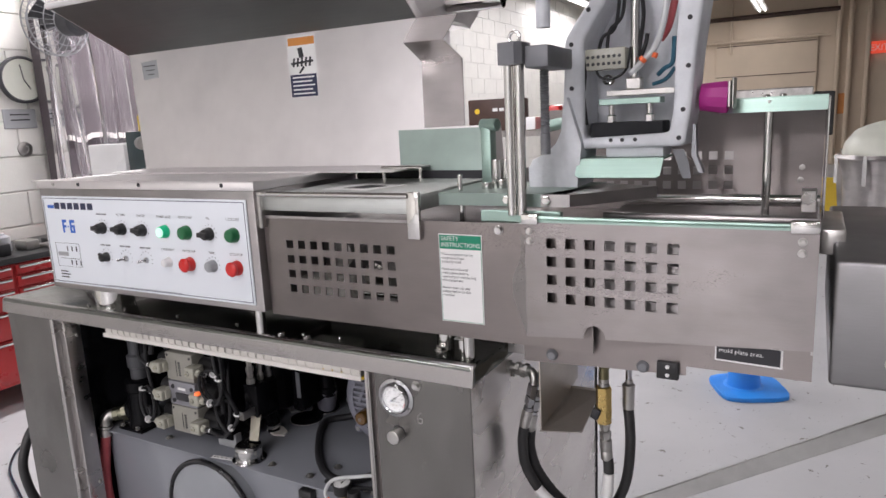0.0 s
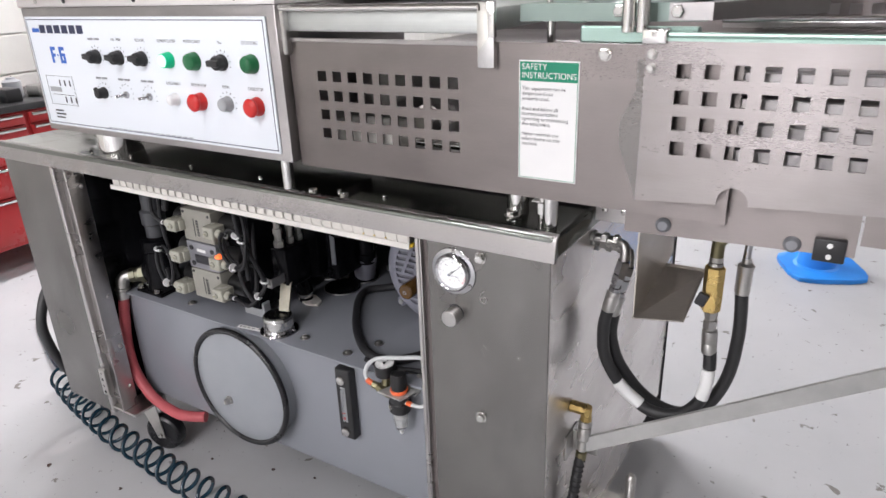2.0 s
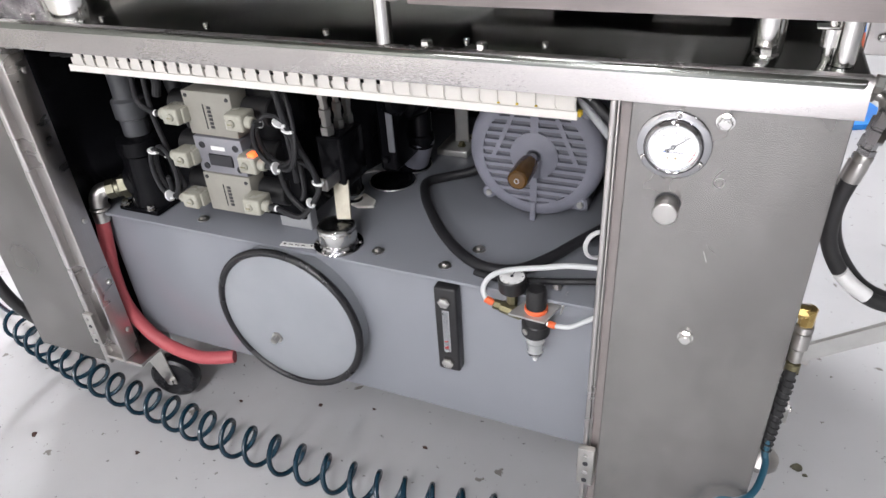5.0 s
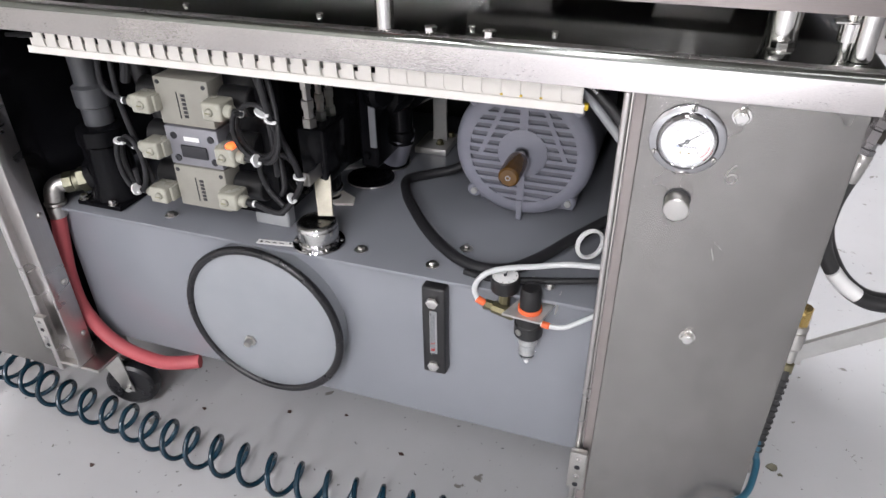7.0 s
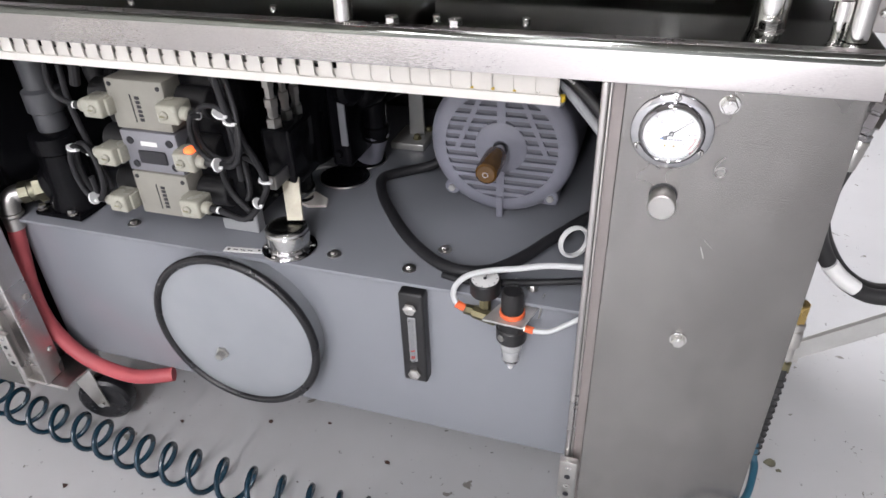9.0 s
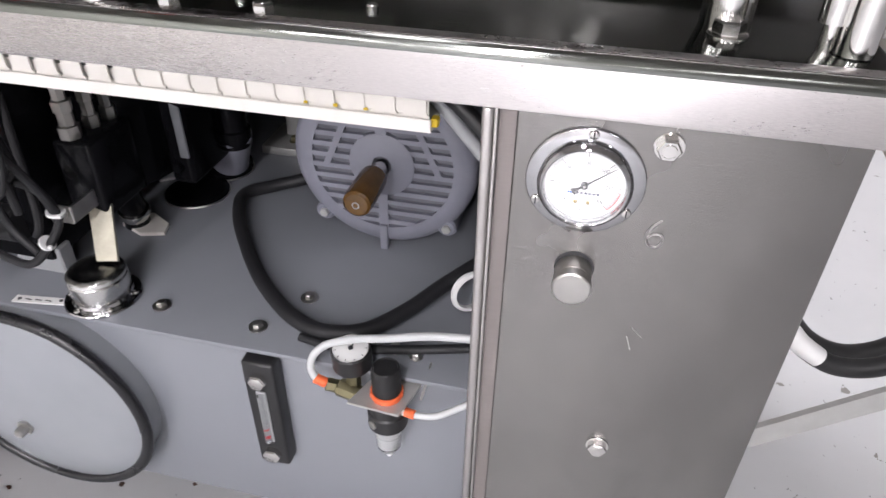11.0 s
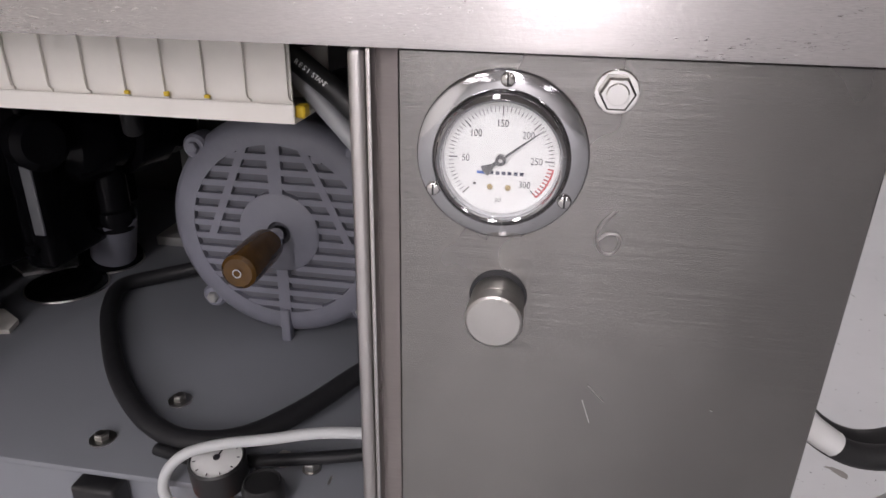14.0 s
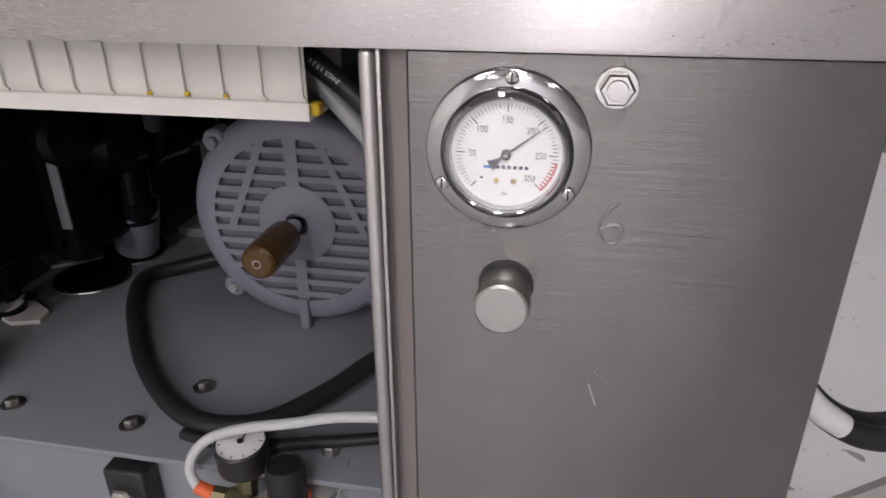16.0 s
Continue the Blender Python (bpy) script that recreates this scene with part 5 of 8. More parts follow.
def valve_cables():
    def cable(pts, r=0.0038, steps=4):
        bm = B()
        tube(bm, pts, r, 10, steps)
        return tagged(part("valve_cable", bm, CABLE), "looped black control cable tied at the valves", "cable", "control cables at the valves")

    cable([(-1.338, 1.176, 0.717)] + ring_points((-1.318, 1.166, 0.692), 0.034, 0.041, 1.6, 2.4, 0.02, 34) + [(-1.33, 1.20, 0.78)])
    cable([(-1.326, 1.170, 0.650), (-1.295, 1.166, 0.652), (-1.278, 1.166, 0.68), (-1.284, 1.18, 0.73), (-1.30, 1.19, 0.79)])
    cable([(-1.342, 1.176, 0.570), (-1.300, 1.174, 0.562), (-1.282, 1.190, 0.580), (-1.274, 1.206, 0.605), (-1.280, 1.200, 0.64), (-1.300, 1.19, 0.655), (-1.335, 1.195, 0.63), (-1.328, 1.195, 0.59), (-1.30, 1.19, 0.566)], 0.0046)
    cable([(-1.300, 1.172, 0.80), (-1.288, 1.170, 0.72), (-1.276, 1.198, 0.64), (-1.278, 1.208, 0.60)], 0.0048)
    cable([(-1.312, 1.180, 0.80), (-1.302, 1.182, 0.74), (-1.297, 1.182, 0.68), (-1.300, 1.186, 0.62)], 0.0048)
    cable([(-1.5605, 1.184, 0.635)] + ring_points((-1.562, 1.166, 0.606), 0.022, 0.046, 1.7, 1.5, 0.02, 34) + [(-1.57, 1.19, 0.70), (-1.575, 1.20, 0.79)], 0.0044)
    cable([(-1.5685, 1.186, 0.554), (-1.575, 1.180, 0.560), (-1.560, 1.175, 0.575), (-1.558, 1.172, 0.60)], 0.0044)
    cable([(-1.5585, 1.186, 0.710), (-1.592, 1.186, 0.73), (-1.585, 1.19, 0.80)], 0.0044)
    cable([(-1.545, 1.19, 0.80), (-1.540, 1.19, 0.77), (-1.548, 1.19, 0.74)], 0.0075)

    def tie(x, y, z, r, ax):
        bm = B()
        lathe(bm, [(r, -0.0014), (r + 0.0009, -0.0014), (r + 0.0009, 0.0014), (r, 0.0014)], (x, y, z), ax, 16)
        box(bm, x + r - 0.002, x + r + 0.003, y - r * 0.6 - 0.003, y - r * 0.6 + 0.001, z - 0.002, z + 0.002, 0.0006, 1)
        tagged(part("cable_tie", bm, WHITE), "white plastic cable tie round the control cables", "cable tie", "cable ties at the valves")

    tie(-1.318, 1.164, 0.652, 0.009, (1, 0, 0.2))
    tie(-1.300, 1.172, 0.725, 0.011, (0.5, 0, 1))
    tie(-1.288, 1.172, 0.715, 0.009, (0.3, 0, 1))
    tie(-1.276, 1.207, 0.612, 0.009, (0.2, 0, 1))
    tie(-1.284, 1.190, 0.582, 0.008, (0.8, 0, 0.6))
    tie(-1.566, 1.166, 0.650, 0.009, (0.3, 0, 1))
    tie(-1.560, 1.166, 0.566, 0.009, (1, 0, 0.4))
    bm = B()
    box(bm, -1.290, -1.266, 1.216, 1.219, 0.592, 0.614, 0.001, 1)
    box(bm, -1.269, -1.266, 1.219, 1.2575, 0.593, 0.613)
    dome_screw(bm, (-1.276, 1.216, 0.604), (0, -1, 0), 0.005)
    tagged(part("cable_clip", bm, ZINC), "zinc plated angle clip holding the cables", "bracket")


valve_cables()


# ---- return line: black flange, pipes, red hose ----
def return_line():
    t = thing("suction_filter", "black pipe flange with galvanised elbow on the tank lid", "pipe fitting", (-1.69, 1.24, 0.492))
    bm = B()
    box(bm, -1.735, -1.640, 1.195, 1.285, 0.4925, 0.502, 0.002, 1)
    lathe(bm, [(0.046, 0.50), (0.043, 0.515), (0.040, 0.53), (0.040, 0.56), (0.037, 0.60), (0.042, 0.605), (0.040, 0.63), (0.030, 0.635)], (-1.685, 1.245, 0), (0, 0, 1), 30)
    rod(bm, (-1.685, 1.245, 0.548), (-1.720, 1.228, 0.536), 0.031, 28, 0.003)
    part("flange", bm, BLACK, t, "black cast flange")
    for x, y in ((-1.725, 1.205), (-1.660, 1.203)):
        bm = B()
        hex_bolt(bm, (x, y, 0.502), (0, 0, 1), 0.013, 0.007, 0.010)
        part("bolt", bm, POLISHED, t)
    bm = B()
    rod(bm, (-1.718, 1.228, 0.535), (-1.736, 1.217, 0.532), 0.023, 6, 0.001)
    rod(bm, (-1.736, 1.217, 0.532), (-1.744, 1.212, 0.531), 0.0185, 16)
    rod(bm, (-1.744, 1.212, 0.531), (-1.758, 1.204, 0.529), 0.0200, 8, 0.001)
    part("union_nut", bm, DULL_NUT, t, "tarnished union nut")
    bm = B()
    tube(bm, [(-1.755, 1.206, 0.529), (-1.768, 1.196, 0.527), (-1.772, 1.186, 0.518), (-1.771, 1.181, 0.500)], 0.0165, 18)
    lathe(bm, [(0.0185, 0), (0.0195, 0.003), (0.0185, 0.006)], (-1.771, 1.181, 0.496), (0, 0, 1), 24)
    part("elbow", bm, ZINC, t, "galvanised elbow")
    bm = B()
    lathe(bm, [(0.0150, 0), (0.0155, 0.004), (0.0150, 0.008), (0.0155, 0.012), (0.0150, 0.022)], (-1.771, 1.178, 0.472), (0, 0, 1), 20)
    part("hose_clamp", bm, ZINC, t)
    bm = B()
    lathe(bm, [(0.024, 0.63), (0.024, 0.665), (0.029, 0.668), (0.029, 0.700), (0.022, 0.705), (0.022, 0.83)], (-1.687, 1.25, 0), (0, 0, 1), 28)
    part("riser_pipe", bm, RISER, t, "dark grey riser pipe")
    bm = B()
    tube(bm, [(-1.771, 1.178, 0.480), (-1.776, 1.170, 0.413), (-1.781, 1.165, 0.350), (-1.776, 1.163, 0.278), (-1.746, 1.163, 0.223), (-1.701, 1.164, 0.189), (-1.631, 1.166, 0.174), (-1.585, 1.172, 0.177), (-1.545, 1.188, 0.179)], 0.0135, 18)
    tagged(part("red_hose", bm, RED_HOSE), "faded red rubber hose hanging beside the tank", "hose")
    bm = B()
    tube(bm, [(-1.60, 1.30, 0.80), (-1.63, 1.31, 0.72), (-1.62, 1.33, 0.62), (-1.60, 1.33, 0.52)], 0.016, 14)
    tagged(part("black_hose", bm, RUBBER), "black hydraulic hose behind the valves", "hose", "hoses behind the valves")
    bm = B()
    tube(bm, [(-1.05, 1.36, 0.82), (-1.10, 1.38, 0.78), (-1.13, 1.42, 0.70)], 0.010, 12)
    tagged(part("black_hose", bm, RUBBER), "black hydraulic hose behind the valves", "hose", "hoses behind the valves")


return_line()


# ---- upper machine body behind the guards ----
def machine_body():
    t = thing("forming_machine", "dull steel forming machine behind the guards", "forming machine", (-0.9, 1.5, 0.9))
    bm = B()
    box(bm, -1.04, -0.12, 1.30, 1.84, 0.905, 1.085, 0.006, 2)
    part("frame", bm, STEEL, t, "dull stainless body frame")
    bm = B()
    box(bm, -1.05, -0.06, 1.84, 1.86, 0.90, 1.16, 0.003, 1)
    part("rear_plate", bm, STEEL, t)
    for x0, x1, y0, y1 in ((-1.02, -0.93, 1.34, 1.46), (-0.80, -0.70, 1.36, 1.80), (-1.9, -1.5, 1.5, 1.8)):
        bm = B()
        box(bm, x0, x1, y0, y1, TZ - 0.001, 0.906, 0.002, 1)
        part("pedestal", bm, STEEL, t, "steel pedestal on the table")
    for k, (x, z, r) in enumerate(((-0.95, 1.03, 0.026), (-0.86, 0.985, 0.022), (-0.77, 1.04, 0.020), (-0.36, 1.02, 0.028), (-0.28, 1.06, 0.018), (-0.22, 1.00, 0.022), (-0.40, 1.085, 0.016))):
        bm = B()
        lathe(bm, [(r, 0), (r, 0.05), (r * 1.25, 0.051), (r * 1.25, 0.062), (r * 0.5, 0.064)], (x, 1.302, z), (0, -1, 0), 20)
        part("boss", bm, POLISHED if k % 2 else ZINC, t)
    bm = B()
    box(bm, -1.02, -0.90, 1.19, 1.24, 0.925, 0.985, 0.004, 2)
    part("light_block", bm, DUCT, t, "pale block behind the perforated guard")
    bm = B()
    rod(bm, (-1.04, 1.225, 0.955), (-0.10, 1.225, 0.955), 0.010, 16)
    part("drive_rod", bm, POLISHED, t)
    bm = B()
    box(bm, -0.44, -0.16, 1.16, 1.18, 1.03, 1.055, 0.002, 1)
    box(bm, -0.44, -0.16, 1.18, 1.30, 0.985, 0.992)
    part("slide_plate", bm, STEEL, t)


machine_body()


# ---- control box ----
CX0, CX1, CY, CZ0, CZ1 = -1.790, -1.056, 1.112, 0.921, 1.178


def control_box():
    t = thing("control_box", "stainless control box with white operator panel above the table", "control box", (-1.42, 1.3, CZ0))
    bm = B()
    box(bm, CX0, CX1, CY, 1.47, CZ0, CZ1, 0.004, 2)
    part("housing", bm, STEEL, t)
    bm = B()
    box(bm, CX0 - 0.004, CX1 + 0.005, CY - 0.003, 1.475, CZ1, CZ1 + 0.018, 0.002, 2)
    box(bm, CX0 - 0.004, CX1 + 0.21, CY + 0.20, 1.475, CZ1 + 0.018, CZ1 + 0.021)
    lid = part("lid", bm, HOPPER, t, "folded stainless lid")
    bm = B()
    box(bm, CX0 - 0.011, CX1 + 0.006, CY - 0.010, CY + 0.02, CZ1 + 0.0182, CZ1 + 0.0202, 0.0006, 1)
    part("flange", bm, HOPPER, lid, "thin overhanging lid edge")
    for x in (-1.72, -1.62, -1.40, -1.14):
        bm = B()
        dome_screw(bm, (x, CY - 0.003, CZ1 + 0.011), (0, -1, 0), 0.0045)
        part("screw", bm, INK if x > -1.7 else ZINC, lid)
    px0, px1, pz0, pz1, py = -1.778, -1.077, 0.935, 1.160, CY - 0.0035
    bm = B()
    box(bm, px0, px1, py, CY, pz0, pz1, 0.0015, 2)
    panel = part("operator_panel", bm, PLATE, t, "white printed operator panel")
    bm = B()
    for a, b, c, d in ((px0 + 0.005, px1 - 0.005, pz1 - 0.0065, pz1 - 0.005), (px0 + 0.005, px1 - 0.005, pz0 + 0.005, pz0 + 0.0065), (px0 + 0.005, px0 + 0.0065, pz0 + 0.005, pz1 - 0.005), (px1 - 0.0065, px1 - 0.005, pz0 + 0.005, pz1 - 0.005)):
        box(bm, a, b, py - 0.0004, py, c, d)
    part("border_line", bm, NAVY_INK, panel, "thin dark border line")

    def bar(x0, x1, z0, z1, mat, name="print_bar"):
        b = B()
        box(b, x0, x1, py - 0.0005, py, z0, z1)
        return part(name, b, mat, panel)

    bar(-1.757, -1.731, 1.129, 1.137, BLUE_INK, "logo_bar")
    for k in range(6):
        bar(-1.7285 + k * 0.0262, -1.7085 + k * 0.0262, 1.1275, 1.1435, NAVY_INK, "logo_bar")
    # blue model mark in plain blocks
    bar(-1.707, -1.700, 1.068, 1.101, BLUE_INK, "model_mark")
    bar(-1.700, -1.690, 1.094, 1.101, BLUE_INK, "model_mark")
    bar(-1.700, -1.692, 1.081, 1.087, BLUE_INK, "model_mark")
    bar(-1.686, -1.682, 1.082, 1.086, BLUE_INK, "model_mark")
    bar(-1.677, -1.670, 1.068, 1.101, BLUE_INK, "model_mark")
    bar(-1.670, -1.658, 1.094, 1.101, BLUE_INK, "model_mark")
    bar(-1.670, -1.665, 1.068, 1.074, BLUE_INK, "model_mark")
    bar(-1.665, -1.658, 1.068, 1.088, BLUE_INK, "model_mark")
    bar(-1.670, -1.665, 1.082, 1.088, BLUE_INK, "model_mark")
    for a, b, c, d in ((-1.748, -1.652, 1.0405, 1.0412), (-1.748, -1.652, 0.9805, 0.9812), (-1.748, -1.7473, 0.981, 1.041), (-1.6527, -1.652, 0.981, 1.041)):
        bar(a, b, c, d, INK)
    for k in range(3):
        bar(-1.703 + k * 0.018, -1.699 + k * 0.018, 1.021, 1.033, INK)
        bar(-1.693 + k * 0.018, -1.689 + k * 0.018, 0.986, 0.998, INK)
    bar(-1.741, -1.700, 1.008, 1.018, GREY_PLASTIC)
    bar(-1.735, -1.660, 1.0015, 1.0025, INK)
    for k in range(3):
        bar(-1.742, -1.712 + 0.006 * (k % 2), 0.966 - k * 0.0075, 0.969 - k * 0.0075, INK)
    for k in range(16):
        bar(-1.560 + k * 0.0165, -1.548 + k * 0.0165, 0.9425, 0.9440, FAINT)
    x_of = (-1.548, -1.476, -1.405, -1.329, -1.260, -1.190, -1.118)
    top, low = 1.085, 1.0145
    names_top = (None, "FILL TIMER", "PLUNGER", "GUARDS CLOSED", "MOTOR START", "FILL", "CYCLE START")
    names_low = (None, None, None, "CYCLE READY", "MOTOR STOP", "PAPER", "CYCLE STOP")
    for row, z in ((names_top, top + 0.031), (names_low, low + 0.0265)):
        for x, txt in zip(x_of, row):
            if txt:
                words("caption", txt, 0.0075, front(x, py - 0.0006, z), INK, panel, "CENTER", stretch=0.85)
            else:
                bar(x - 0.019, x - 0.002, z + 0.0005, z + 0.0042, FAINT)
                bar(x + 0.001, x + 0.018, z + 0.0005, z + 0.0042, FAINT)
    for x, z in ((x_of[0], top), (x_of[1], top), (x_of[2], top), (x_of[5], top), (x_of[0], low), (x_of[1], low), (x_of[2], low), (x_of[5], low)):
        tick = B()
        for k in range(9):
            a = radians(200 - k * 27.5)
            c, s = math.cos(a), math.sin(a)
            slab(tick, [(x + r * c - w * s, py - 0.0006, z + r * s + w * c) for r, w in ((0.0185, -0.0005), (0.0215, -0.0005), (0.0215, 0.0005), (0.0185, 0.0005))], (0, 0.0004, 0))
        part("scale_mark", tick, INK, panel)
    return t, x_of, top, low, py


CONTROL, CX_OF, CTOP, CLOW, CPY = control_box()


def switches():
    ax = (0, -1, 0)

    def selector(x, z, turn, small=False):
        k = 0.70 if small else 0.86
        bm = B()
        lathe(bm, [(0.0165 * k, 0), (0.0165 * k, 0.004), (0.0145 * k, 0.006), (0.0140 * k, 0.016), (0.0125 * k, 0.018)], (x, CPY, z), ax, 28)
        ob = part("selector_knob", bm, PLASTIC, CONTROL, "black selector knob")
        bm = B()
        m = Matrix.Translation((x, CPY, z)) @ pose(0, 0, 0, 0, turn, 0) @ Matrix.Translation((-x, -CPY, -z))
        box(bm, x - 0.019 * k, x + 0.013 * k, CPY - 0.027 * k, CPY - 0.012, z - 0.0062 * k, z + 0.0062 * k, 0.002, 2, turn=m)
        part("grip", bm, PLASTIC, ob)

    for n in (0, 1, 2):
        selector(CX_OF[n], CTOP, 8)
    selector(CX_OF[5], CTOP, 0)
    selector(CX_OF[0], CLOW, 60, True)

    def button(x, z, cap, label, dome=False, lit=False, r=0.0165):
        bm = B()
        lathe(bm, [(r + 0.001, 0), (r + 0.001, 0.003), (r, 0.005), (r - 0.001, 0.014), (r - 0.002, 0.016)], (x, CPY, z), ax, 32)
        ob = part("push_button", bm, cap, CONTROL, label)
        bm = B()
        if dome:
            lathe(bm, [(r - 0.0008, 0.014), (r + 0.0005, 0.017), (r + 0.0005, 0.019), (r - 0.002, 0.0220), (r - 0.006, 0.0235), (0.0002, 0.0240)], (x, CPY, z), ax, 32)
        else:
            lathe(bm, [(r - 0.003, 0.0155), (r - 0.0035, 0.0172), (r - 0.007, 0.0185), (0.0002, 0.0190)], (x, CPY, z), ax, 32)
        part("cap", bm, LIT_CORE if lit else cap, ob)

    button(CX_OF[3], CTOP, LIT_GREEN, "lit green indicator", lit=True, r=0.0138)
    button(CX_OF[4], CTOP, GREEN_BUTTON, "green push button", r=0.0152)
    button(CX_OF[6], CTOP, GREEN_BUTTON, "green push button", r=0.0152)
    button(CX_OF[4], CLOW, RED_BUTTON, "red mushroom button", dome=True, r=0.0152)
    button(CX_OF[6], CLOW, RED_BUTTON, "red mushroom button", dome=True, r=0.0152)
    button(CX_OF[3], CLOW, WHITE, "white indicator", r=0.0105)
    button(CX_OF[5], CLOW, GREY_PLASTIC, "grey push button", r=0.0126)
    for n in (1, 2):
        x, z = CX_OF[n], CLOW
        bm = B()
        lathe(bm, [(0.0075, 0), (0.0075, 0.003), (0.0055, 0.004), (0.0055, 0.006)], (x, CPY, z), ax, 6)
        ob = part("toggle_switch", bm, CHROME, CONTROL, "chrome toggle switch")
        bm = B()
        lathe(bm, [(0.0022, 0), (0.0030, 0.016), (0.0020, 0.018)], (x, CPY - 0.005, z), (-0.5, -0.8, -0.1), 12)
        part("lever", bm, CHROME, ob)


switches()


# ---- perforated front guard with its cover lid ----
def grid_sheet(x0, x1, z0, z1, hx0, hz0, w, h, px, pz, nx, nz):
    xs, zs, holes = [x0], [z0], set()
    for k in range(nx):
        xs += [hx0 + k * px, hx0 + k * px + w]
    for k in range(nz):
        zs += [hz0 + k * pz, hz0 + k * pz + h]
    xs.append(x1)
    zs.append(z1)
    for i in range(nx):
        for k in range(nz):
            holes.add((1 + 2 * i, 1 + 2 * k))
    return xs, zs, holes


def front_guard():
    t = thing("front_guard", "brushed stainless guard with rows of square holes", "guard", (-0.75, 1.13, 0.915))
    y = 1.130
    xs, zs, holes = grid_sheet(-1.052, -0.36, 0.915, 1.126, -0.996, 0.9675, 0.0178, 0.0165, 0.0305, 0.0307, 9, 4)
    bm = B()
    perforated(bm, xs, zs, holes, y, y + 0.003)
    part("sheet", bm, GUARD, t)
    bm = B()
    box(bm, -1.052, -0.70, y - 0.002, y, 1.120, 1.1265, 0.001, 1)
    part("top_edge", bm, STEEL, t)
    bm = B()
    box(bm, -0.698, -0.672, y - 0.010, y - 0.0005, 1.092, 1.178, 0.002, 2)
    part("clamp_strap", bm, POLISHED, t, "bright clamp strap")
    bm = B()
    hex_bolt(bm, (-0.522, y, 1.114), (0, -1, 0), 0.013, 0.005, 0.0085)
    part("bolt", bm, POLISHED, t)
    sx0, sx1, sz0, sz1, sy = -0.639, -0.554, 0.943, 1.104, y - 0.0014
    bm = B()
    box(bm, sx0, sx1, sy, y, sz0, sz1, 0.0004, 1)
    sign = part("safety_label", bm, PAPER, t, "white safety label with green heading")
    bm = B()
    box(bm, sx0 + 0.002, sx1 - 0.002, sy - 0.0004, sy, 1.077, 1.1022)
    part("heading", bm, GREEN_INK, sign, "green heading")
    words("heading_text", "SAFETY\nINSTRUCTIONS", 0.0112, front(sx0 + 0.0045, sy - 0.0008, 1.0922), PAPER, sign, stretch=0.98)
    words("text", "This equipment can be\ndangerous if not\nproperly used.\n\nRead and follow all\ninstructions before\noperating or maintaining\nthis equipment.\n\nNever override any\nsafety device on this\nmachine.", 0.0068, front(sx0 + 0.005, sy - 0.0006, 1.0655), INK, sign)
    bm = B()
    for a, b, c, d in ((sx0 + 0.0015, sx1 - 0.0015, sz0 + 0.0015, sz0 + 0.0022), (sx0 + 0.0015, sx0 + 0.0022, sz0 + 0.0015, sz1 - 0.002), (sx1 - 0.0022, sx1 - 0.0015, sz0 + 0.0015, sz1 - 0.002)):
        box(bm, a, b, sy - 0.0003, sy, c, d)
    part("border_line", bm, GREEN_INK, sign)


front_guard()


def cover_lid():
    t = thing("cover_lid", "flat stainless cover lid with a wire handle", "lid", (-0.87, 1.3, 1.135))
    bm = B()
    box(bm, -1.050, -0.700, 1.128, 1.470, 1.136, 1.168, 0.003, 2)
    part("lid", bm, LIDTOP, t)
    bm = B()
    rod(bm, (-1.055, 1.122, 1.171), (-0.695, 1.122, 1.171), 0.0055, 14)
    part("hinge_rod", bm, POLISHED, t, "polished hinge rod")
    bm = B()
    tube(bm, [(-0.908, 1.372, 1.168), (-0.908, 1.372, 1.196), (-0.905, 1.371, 1.201), (-0.815, 1.371, 1.201), (-0.812, 1.371, 1.196), (-0.812, 1.371, 1.168)], 0.0042, 12, 4)
    part("handle", bm, POLISHED, t, "bent wire handle")
    bm = B()
    slab(bm, [(-0.975, 1.235, 1.1681), (-0.850, 1.215, 1.1681), (-0.815, 1.325, 1.1681), (-0.955, 1.350, 1.1681)], (0, 0, 0.0006))
    label = part("label", bm, PAPER, t, "worn white warning label")
    bm = B()
    slab(bm, [(-0.935, 1.255, 1.1687), (-0.880, 1.250, 1.1687), (-0.850, 1.300, 1.1687), (-0.905, 1.315, 1.1687)], (0, 0, 0.0004))
    part("print_bar", bm, INK, label)
    bm = B()
    box(bm, -1.053, -0.70, 1.470, 1.4745, 1.140, 1.186)
    part("rear_seal", bm, INK, t, "black seal strip behind the lid")
    # the bent bracket at the box corner
    bm = B()
    box(bm, -1.055, -1.045, 1.118, 1.150, 1.10, 1.178, 0.002, 1)
    part("hinge_bracket", bm, ZINC, t)


cover_lid()


# ---- hopper ----
TURN_END = 0.02


